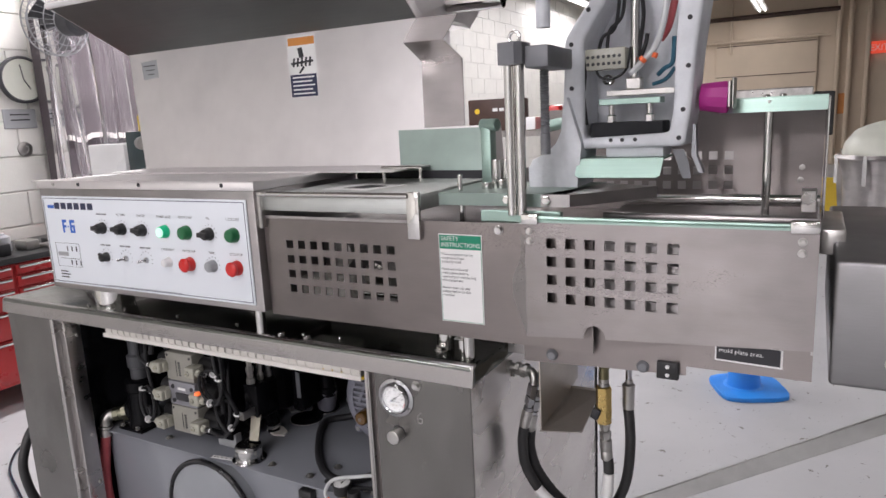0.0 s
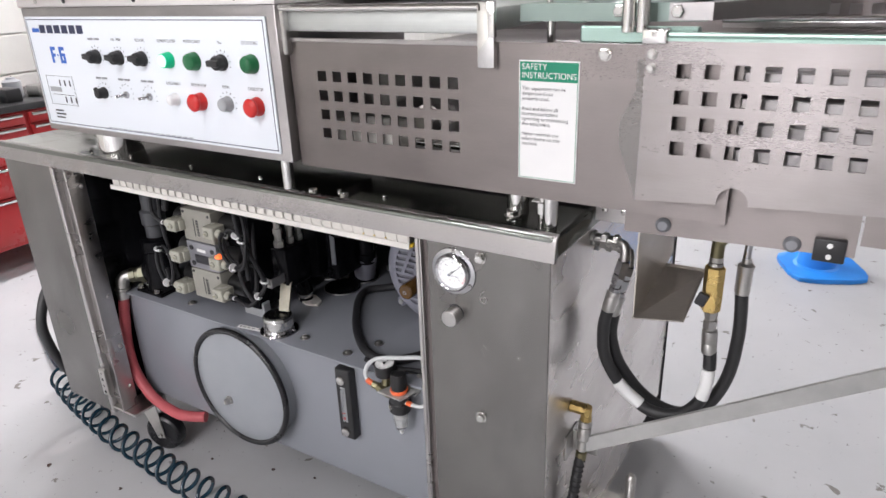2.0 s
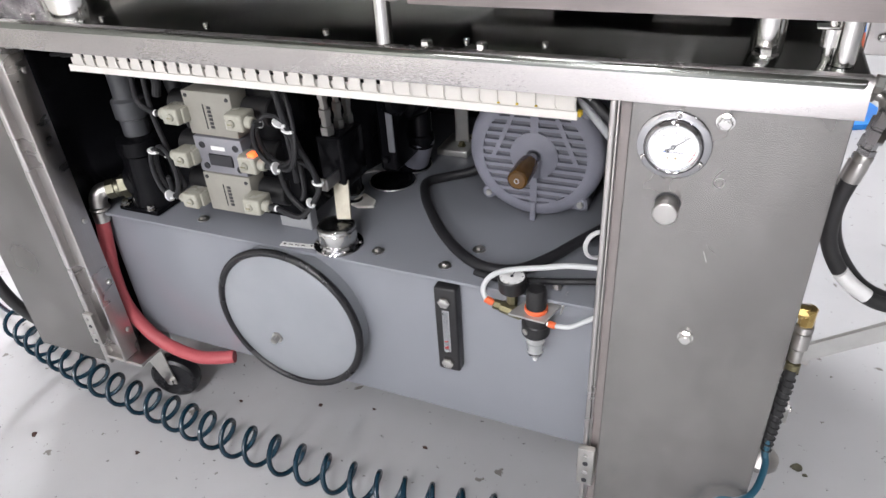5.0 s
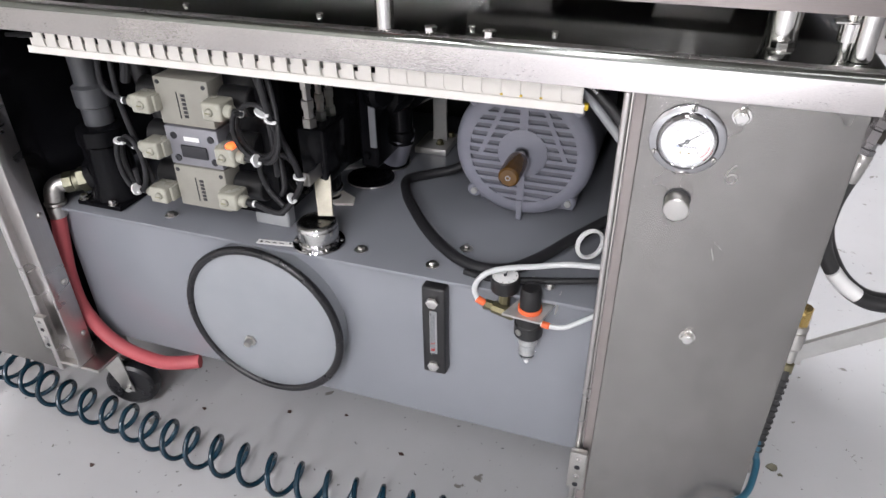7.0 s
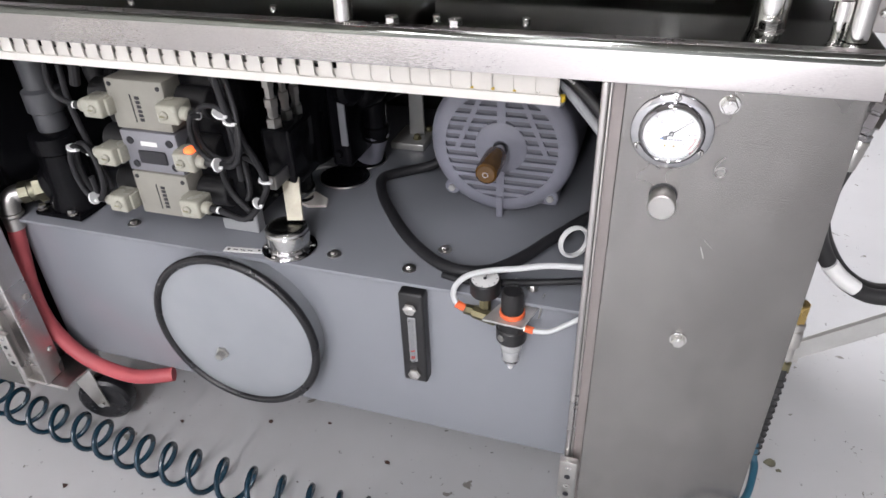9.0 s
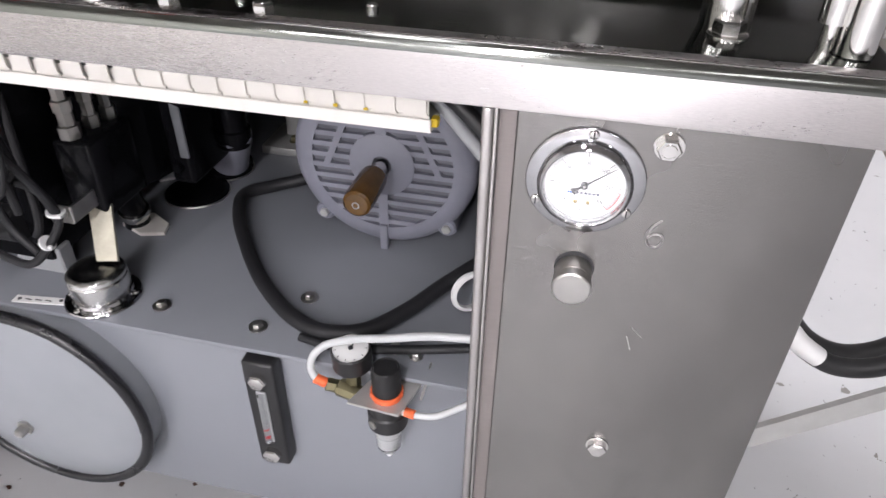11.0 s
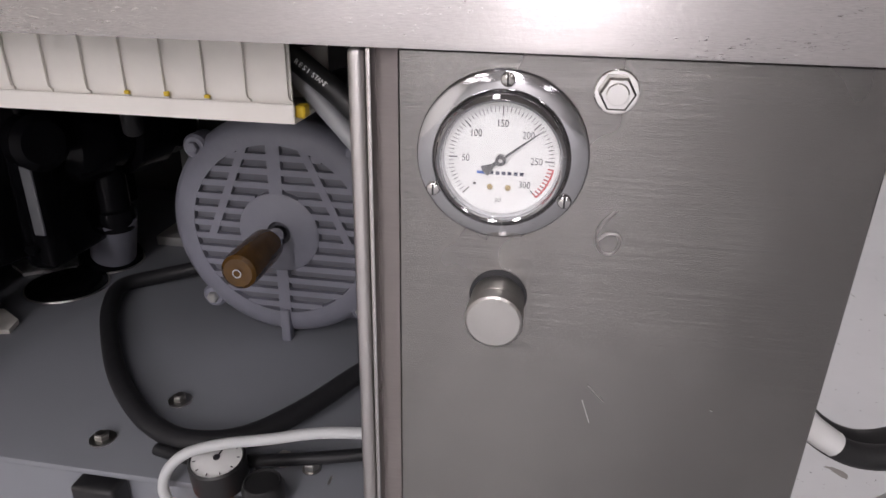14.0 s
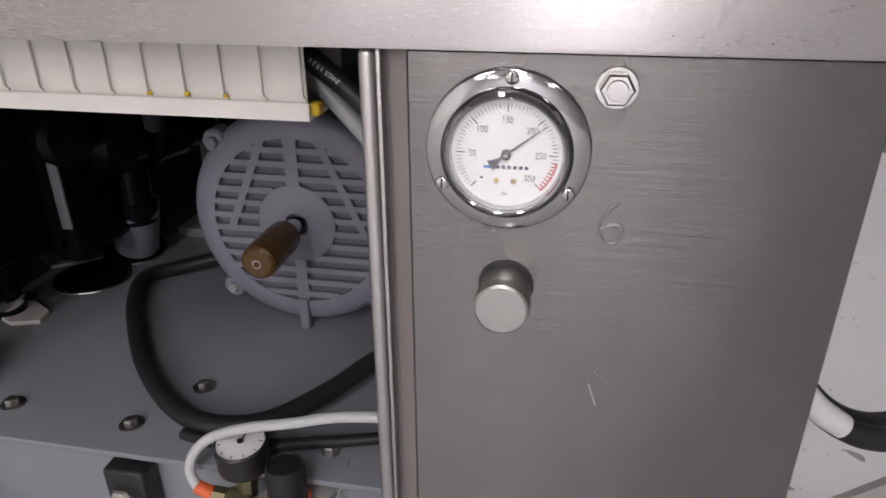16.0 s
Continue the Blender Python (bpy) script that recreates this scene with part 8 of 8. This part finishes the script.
def wall_fan():
    x, y, z = -3.50, 2.36, 1.885
    t = thing("wall_fan", "grey wall fan with wire cage on a pale bracket", "fan", (XW, y, z))
    ax = Vector((-0.986, -0.05, 0.10)).normalized()
    m = frame_to(ax)
    c = Vector((x, y, z))
    for r, d in ((0.17, 0.0), (0.17, 0.05), (0.12, 0.085), (0.12, -0.05), (0.06, 0.10), (0.075, -0.065)):
        bm = B()
        tube(bm, [c + m @ Vector((r * math.cos(a), r * math.sin(a), d)) for a in [2 * math.pi * k / 40 for k in range(40)]], 0.004 if r > 0.15 else 0.0025, 6, smooth=False, closed=True)
        part("cage_ring", bm, GREY_PLASTIC, t, "grey wire ring")
    for k in range(28):
        a = 2 * math.pi * k / 28
        u = Vector((math.cos(a), math.sin(a), 0))
        bm = B()
        tube(bm, [c + m @ (u * 0.05 + Vector((0, 0, 0.10))), c + m @ (u * 0.12 + Vector((0, 0, 0.085))), c + m @ (u * 0.17 + Vector((0, 0, 0.05))), c + m @ (u * 0.17), c + m @ (u * 0.12 + Vector((0, 0, -0.05))), c + m @ (u * 0.075 + Vector((0, 0, -0.065)))], 0.0016, 5, 3)
        part("cage_wire", bm, GREY_PLASTIC, t)
    for k in range(3):
        a = 2 * math.pi * k / 3 + 0.4
        u, v = Vector((math.cos(a), math.sin(a), 0)), Vector((-math.sin(a), math.cos(a), 0))
        bm = B()
        slab(bm, [c + m @ (u * 0.04 - v * 0.02 + Vector((0, 0, 0.01))), c + m @ (u * 0.145 - v * 0.06 + Vector((0, 0, 0.03))), c + m @ (u * 0.145 + v * 0.05 - Vector((0, 0, 0.02))), c + m @ (u * 0.04 + v * 0.02 - Vector((0, 0, 0.01)))], m @ Vector((0, 0, 0.002)))
        part("blade", bm, RISER, t, "dark grey blade")
    bm = B()
    lathe(bm, [(0.05, -0.16), (0.07, -0.14), (0.07, -0.05), (0.03, -0.04), (0.03, 0.03), (0.045, 0.10), (0.045, 0.112), (0.01, 0.115)], c, ax, 28)
    part("motor", bm, RISER, t, "dark grey fan motor")
    bm = B()
    lathe(bm, [(0.030, 0), (0.030, 0.002), (0.026, 0.003)], c - ax * 0.16, -ax, 24)
    part("cap", bm, GREY_PLASTIC, t)
    bm = B()
    box(bm, XW + 0.001, XW + 0.08, 2.53, 2.62, 1.70, 2.25, 0.012, 3)
    tube(bm, [(XW + 0.06, 2.575, 2.12), (XW + 0.25, 2.52, 2.12), (-3.45, 2.40, 2.05), c - ax * 0.10], 0.018, 12)
    part("bracket", bm, DUCT, t, "pale wall bracket")
    t2 = thing("wall_camera", "small dark wall fixture beside the clock", "fixture", (XW, 2.30, 1.86))
    bm = B()
    rod(bm, (XW + 0.001, 2.30, 1.86), (XW + 0.12, 2.27, 1.86), 0.035, 18, 0.004)
    part("body", bm, GREY_PLASTIC, t2)


def wall_bits():
    bm = B()
    box(bm, XW + 0.001, XW + 0.006, 2.33, 2.52, 1.36, 1.47, 0.002, 1)
    ob = tagged(part("wall_sign", bm, GREY_PLASTIC), "small grey sign on the white block wall", "sign")
    for k in range(2):
        bm = B()
        box(bm, XW + 0.0062, XW + 0.0075, 2.37, 2.48, 1.405 + k * 0.03, 1.412 + k * 0.03)
        part("print_bar", bm, INK, ob)
    bm = B()
    lathe(bm, [(0.042, 0), (0.042, 0.01), (0.030, 0.016), (0.020, 0.016), (0.018, 0.01), (0.0002, 0.01)], (XW + 0.001, 2.425, 1.242), (1, 0, 0), 28)
    tagged(part("wall_outlet", bm, ZINC), "round metal wall outlet", "outlet")
    bm = B()
    rod(bm, (XW + 0.02, 2.475, 1.47), (XW + 0.02, 2.475, 1.53), 0.006, 8)
    tagged(part("conduit_stub", bm, ZINC), "short metal conduit below the clock", "conduit")


def strip_curtain():
    t = thing("strip_curtain", "clear plastic strip curtain hanging in folds", "curtain", (-3.2, 2.55, 0.0))
    rnd = random.Random(4)
    bm = B()
    slab(bm, [(-3.62, 2.26, 2.32), (-3.60, 2.26, 2.32), (-3.60, 2.84, 2.32), (-3.62, 2.84, 2.32)], (0, 0, 0.035))
    for ry in (2.28, 2.82):
        rod(bm, (-3.61, ry, 2.35), (-3.61, ry, CEILING - 0.23), 0.008, 8)
    part("hanging_rail", bm, ZINC, t)
    for k in range(12):
        x = -3.60 + rnd.uniform(-0.015, 0.02)
        y = 2.275 + 0.042 * k + rnd.uniform(-0.012, 0.012)
        sway = rnd.uniform(0.0, 0.05)
        bm = B()
        cols = []
        for i in range(7):
            f = i / 6
            row = []
            for j in range(9):
                g = j / 8
                row.append(bm.verts.new((x + 0.022 * math.sin(f * math.pi * 2.6 + k) + 0.012 * math.sin(5 * g + k), y + 0.075 * f + sway * g + 0.02 * math.sin(3 * g + 2 * k), 2.32 - 1.55 * g)))
            cols.append(row)
        for i in range(6):
            for j in range(8):
                bm.faces.new((cols[i][j], cols[i + 1][j], cols[i + 1][j + 1], cols[i][j + 1]))
        part("strip", bm, FILM, t, "clear wavy plastic strip").visible_shadow = False


def backdrop_units():
    """Dark backdrop added behind the curtain, and units beside the hopper."""
    t = thing("parts_rack", "dark block added as a backdrop behind the strip curtain", "rack", (-3.6, 3.6, 0))
    # mauve block stands in for the dark opening behind the strips
    bm = B()
    box(bm, -4.05, -3.85, 2.52, 4.6, 0.0, 1.98, 0.004, 1)
    part("cabinet", bm, surface("mauve_grey_paint", (0.085, 0.070, 0.078), 0.5, vary=0.12), t, "mauve grey backdrop block")
    for z in (0.55, 1.05, 1.28):
        bm = B()
        box(bm, -3.85, -3.83, 2.54, 4.58, z, z + 0.03)
        part("shelf_edge", bm, DUCT if z > 1.2 else ZINC, t)
    t2 = thing("white_bin", "small white bin beside the hopper", "bin", (-2.35, 1.95, 1.0))
    bm = B()
    box(bm, -2.44, -2.235, 1.70, 1.90, 1.10, 1.268, 0.006, 2)
    part("body", bm, WHITE, t2)
    bm = B()
    box(bm, -2.46, -2.05, 1.69, 1.96, 0.0, 1.10, 0.006, 2)
    part("base", bm, STEEL, t2)
    t3 = thing("drive_unit", "dark green drive unit beside the hopper", "drive unit", (-1.95, 1.7, 0.87))
    bm = B()
    box(bm, -2.14, -2.04, 1.64, 1.74, 1.10, 1.31, 0.006, 2)
    part("housing", bm, surface("dark_green_paint", (0.02, 0.04, 0.045), 0.35, vary=0.1), t3)
    bm = B()
    rod(bm, (-2.06, 1.64, 1.27), (-1.98, 1.59, 1.27), 0.022, 20)
    part("boss", bm, ZINC, t3)
    bm = B()
    box(bm, -2.04, -1.925, 1.61, 1.72, TZ - 0.001, 1.10)
    part("stand", bm, STEEL, t3)
    bm = B()
    lathe(bm, [(0.018, 0), (0.018, 0.05), (0.008, 0.06)], (-2.10, 1.69, 1.31), (0, 0, 1), 14)
    part("cap", bm, YELLOW, t3, "yellow cap")


def toolbox():
    t = thing("tool_chest", "red steel tool chest with drawers and clutter on top", "tool chest", (-3.7, 1.9, 0))
    x1, y0, y1, zt = -3.40, 1.20, 2.55, 0.72
    bm = B()
    box(bm, -3.95, x1, y0, y1, 0.13, zt, 0.008, 2)
    part("body", bm, TOOL_RED, t)
    bm = B()
    box(bm, -3.96, x1 + 0.02, y0 - 0.01, y1 + 0.01, zt, zt + 0.03, 0.006, 2)
    part("top_mat", bm, PLASTIC, t, "black top mat")
    zs = [0.15, 0.36, 0.50, 0.60, 0.66, 0.715]
    for a, b in zip(zs, zs[1:]):
        for c, d in ((y0 + 0.02, 1.86), (1.88, y1 - 0.02)):
            bm = B()
            box(bm, x1 + 0.0005, x1 + 0.018, c, d, a + 0.005, b - 0.004, 0.004, 2)
            drawer = part("drawer", bm, TOOL_RED, t)
            bm = B()
            box(bm, x1 + 0.018, x1 + 0.030, c + 0.01, d - 0.01, b - 0.020, b - 0.006, 0.003, 2)
            part("handle", bm, POLISHED, drawer, "bright full-width handle")
    for y in (y0 + 0.15, y1 - 0.15):
        bm = B()
        lathe(bm, [(0.045, -0.02), (0.06, -0.015), (0.06, 0.015), (0.045, 0.02)], (-3.47, y, 0.06), (0.3, 1, 0), 24)
        part("castor", bm, RUBBER, t, "black castor")
    for y in (y0 + 0.15, y1 - 0.15):
        bm = B()
        lathe(bm, [(0.03, 0.06), (0.04, 0.131)], (-3.47, y, 0), (0, 0, 1), 12)
        part("castor_mount", bm, ZINC, t)
    rnd = random.Random(9)
    stuff = [("oil_can", RED_BUTTON), ("spray_can", PAPER), ("rag", BLUE_TUBE), ("socket_box", PLASTIC), ("jar", GREY_PLASTIC), ("tool_tray", ZINC), ("wrench", ZINC), ("pliers", PLASTIC)]
    for k, (name, mat) in enumerate(stuff):
        y = 1.62 + k * 0.085
        x = -3.52 + rnd.uniform(-0.10, 0.04)
        h = (0.17, 0.13, 0.04, 0.06, 0.09, 0.05, 0.02, 0.03)[k]
        bm = B()
        if k in (0, 1, 4):
            lathe(bm, [(0.038, 0), (0.04, 0.01), (0.04, h * 0.8), (0.02, h * 0.92), (0.018, h)], (x, y, zt + 0.03), (0, 0, 1), 20)
        else:
            box(bm, x - 0.06, x + 0.05, y - 0.035, y + 0.035, zt + 0.03, zt + 0.03 + h, 0.008, 2)
        tagged(part(name, bm, mat), "small " + name.replace("_", " ") + " lying on the tool chest", name.replace("_", " "))


def far_things():
    # box and red tray on a bench behind the hopper
    t = thing("work_bench", "long bench with parts along the white wall", "bench", (-2.6, 6.4, 0))
    bm = B()
    box(bm, -3.6, -1.55, 6.2, 6.9, 1.09, 1.15, 0.006, 1)
    part("top", bm, ZINC, t)
    for x in (-3.5, -1.65):
        bm = B()
        box(bm, x - 0.04, x + 0.04, 6.25, 6.85, 0.0, 1.09)
        part("leg", bm, ZINC, t)
    bm = B()
    box(bm, -3.13, -2.60, 6.30, 6.6, 1.15, 1.46, 0.01, 2)
    crate = tagged(part("brown_box", bm, BROWN), "dark brown box with a yellow mark on the bench", "box")
    bm = B()
    lathe(bm, [(0.026, 0), (0.026, 0.003), (0.0002, 0.003)], (-3.03, 6.299, 1.345), (0, -1, 0), 20)
    part("mark", bm, YELLOW, crate)
    bm = B()
    for k in range(3):
        box(bm, -2.86 + k * 0.07, -2.81 + k * 0.07, 6.294, 6.299, 1.34, 1.37)
    part("print_bar", bm, PAPER, crate)
    bm = B()
    box(bm, -2.36, -2.18, 6.3, 6.5, 1.15, 1.37, 0.02, 2)
    tagged(part("red_tub", bm, RED_BUTTON), "red plastic tub on the bench", "tub")
    bm = B()
    box(bm, -2.52, -2.42, 6.3, 6.5, 1.15, 1.27, 0.01, 2)
    tagged(part("white_tub", bm, WHITE), "white plastic tub on the bench", "tub")
    # bowl machine, yellow sign, counters
    t = thing("bowl_cutter", "steel bowl cutter with pale domed lid", "bowl cutter", (0.62, 7.6, 0))
    bm = B()
    lathe(bm, [(0.44, 0.74), (0.46, 0.755), (0.44, 0.785), (0.42, 0.785)], (0.56, 7.6, 0), (0, 0, 1), 48)
    lathe(bm, [(0.30, 0.12), (0.36, 0.20), (0.38, 0.60), (0.42, 0.74)], (0.56, 7.6, 0), (0, 0, 1), 48)
    part("bowl", bm, STEEL, t)
    bm = B()
    lathe(bm, [(0.05, 0.0), (0.35, 0.0), (0.36, 0.04), (0.34, 0.12), (0.26, 0.22), (0.13, 0.275), (0.0002, 0.29)], (0.53, 7.58, 0.785), (-0.10, -0.28, 1), 44)
    part("dome", bm, DOME, t, "pale domed lid")
    bm = B()
    lathe(bm, [(0.30, 0.0), (0.30, 0.12), (0.2, 0.13)], (0.56, 7.6, 0), (0, 0, 1), 32)
    part("plinth", bm, BROWN, t)
    for a in (2.4, 3.4, 4.2):
        bm = B()
        box(bm, 0.56 + 0.45 * math.cos(a) - 0.015, 0.56 + 0.45 * math.cos(a) + 0.015, 7.6 + 0.45 * math.sin(a) - 0.015, 7.6 + 0.45 * math.sin(a) + 0.015, 0.52, 0.79)
        part("clamp", bm, POLISHED, t)
    t = thing("wet_floor_sign", "yellow folding wet floor sign", "floor sign", (0.09, 8.2, 0))
    for sgn in (-1, 1):
        bm = B()
        lean = 8.2 + sgn * 0.13
        slab(bm, [(-0.02, lean, 0.0), (0.03, lean, 0.0), (0.045, 8.2 + sgn * 0.105, 0.10), (0.125, 8.2 + sgn * 0.105, 0.10), (0.14, lean, 0.0), (0.19, lean, 0.0), (0.15, 8.2 + sgn * 0.01, 0.50), (0.01, 8.2 + sgn * 0.01, 0.50)], (0, 0.01 * sgn, 0))
        part("leaf", bm, YELLOW, t, "yellow plastic leaf")
    bm = B()
    slab(bm, [(0.03, 8.118, 0.17), (0.14, 8.118, 0.17), (0.085, 8.138, 0.30)], (0, -0.003, 0))
    part("print_block", bm, INK, t)
    t = thing("steel_cabinet", "long steel cabinet with dark end at the back of the hall", "cabinet", (-1.0, 10, 0))
    bm = B()
    box(bm, -2.4, -0.02, 10.0, 10.8, 0.0, 1.35, 0.01, 1)
    part("body", bm, STEEL, t)
    bm = B()
    box(bm, -2.45, -0.11, 9.95, 10.85, 1.35, 1.47, 0.01, 1)
    part("top", bm, ZINC, t)
    bm = B()
    box(bm, -0.10, 0.13, 9.88, 10.6, 0.86, 1.40, 0.01, 1)
    part("end_box", bm, PLASTIC, t)
    t = thing("kitchen_bench", "low steel bench beside the far wall", "bench", (1.2, 10, 0))
    bm = B()
    box(bm, 0.25, 2.6, 10.2, 11.0, 0.55, 0.62, 0.01, 1)
    part("top", bm, ZINC, t)
    for x in (0.35, 2.5):
        bm = B()
        box(bm, x - 0.04, x + 0.04, 10.3, 10.9, 0, 0.55)
        part("leg", bm, ZINC, t)
    bm = B()
    box(bm, 0.42, 0.80, 8.9, 9.3, 0.0, 0.30, 0.01, 1)
    tagged(part("dark_crate", bm, PLASTIC), "dark plastic crate on the floor", "crate")
    bm = B()
    box(bm, 0.30, 0.85, 8.85, 9.35, 0.30, 0.34, 0.01, 1)
    tagged(part("crate_lid", bm, BROWN), "brown lid on the crate", "lid")
    # far wall: pipes, exit sign, posters
    for z, x0, x1, r in ((3.02, -3.9, 0.25, 0.045), (2.55, -3.9, 0.1, 0.03)):
        bm = B()
        rod(bm, (x0, YF - 0.10, z), (x1, YF - 0.10, z), r, 14)
        tagged(part("wall_pipe", bm, BROWN if r > 0.04 else BEIGE), "long pipe run along the far wall", "pipe", "pipes on the far wall")
    for x in (-1.7, 0.25, 0.45, 0.75):
        bm = B()
        rod(bm, (x, YF - 0.08, 0.0 if x > 0 else 2.3), (x, YF - 0.08, CEILING - 0.23), 0.045 if x > 0 else 0.025, 12)
        tagged(part("wall_pipe", bm, BEIGE), "upright beige pipe on the far wall", "pipe", "pipes on the far wall")
    t = thing("exit_sign", "lit red exit sign on the far wall", "exit sign", (0.95, YF, 2.2))
    bm = B()
    box(bm, 0.76, 1.10, YF - 0.08, YF - 0.005, 2.12, 2.34, 0.01, 2)
    part("case", bm, LIT_EXIT, t, "lit red face")
    words("sign_text", "EXIT", 0.17, pose(0.93, YF - 0.084, 2.17, 90, 0, 0), PAPER, t, "CENTER", stretch=0.85)
    bm = B()
    box(bm, 0.22, 0.42, YF - 0.015, YF - 0.003, 1.0, 1.4, 0.003, 1)
    tagged(part("wall_notice", bm, ORANGE_INK), "orange notice on the far wall", "notice")
    bm = B()
    box(bm, -2.0, -0.1, YF - 0.05, YF - 0.004, 0.0, 2.6, 0.01, 1)
    door = tagged(part("door_1", bm, BEIGE), "wide beige sectional door in the far wall", "door", kind="structure")
    bm = B()
    for k in range(4):
        box(bm, -1.98, -0.12, YF - 0.055, YF - 0.0505, 0.62 * k + 0.60, 0.62 * k + 0.615)
    part("panel_joint", bm, BROWN, door)


def floor_debris():
    rnd = random.Random(12)
    for x, y, r, mat in ((-0.455, 1.44, 0.014, DULL_NUT), (-0.440, 1.425, 0.006, DULL_NUT), (-1.72, 1.02, 0.007, BROWN), (-1.35, 0.98, 0.006, BROWN), (-1.30, 1.30, 0.005, BROWN), (-1.42, 1.27, 0.006, BROWN), (-1.60, 1.22, 0.006, BROWN), (-1.15, 1.24, 0.007, BROWN), (-0.30, 1.35, 0.006, BROWN), (-0.22, 1.20, 0.005, BROWN), (-1.98, 0.98, 0.010, BROWN)):
        bm = B()
        pts = []
        for k in range(9):
            a = 2 * math.pi * k / 9
            q = r * rnd.uniform(0.55, 1.2)
            pts.append((x + q * math.cos(a), y + 0.7 * q * math.sin(a), 0.0003))
        slab(bm, pts, (0, 0, 0.0022 if r > 0.012 else 0.0012))
        tagged(part("floor_crumb", bm, mat), "small dark dried crumb on the painted floor", "debris", "crumbs on the floor")


floor_debris()
wall_clock()
wall_fan()
wall_bits()
strip_curtain()
backdrop_units()
toolbox()
far_things()
wall_blocks()
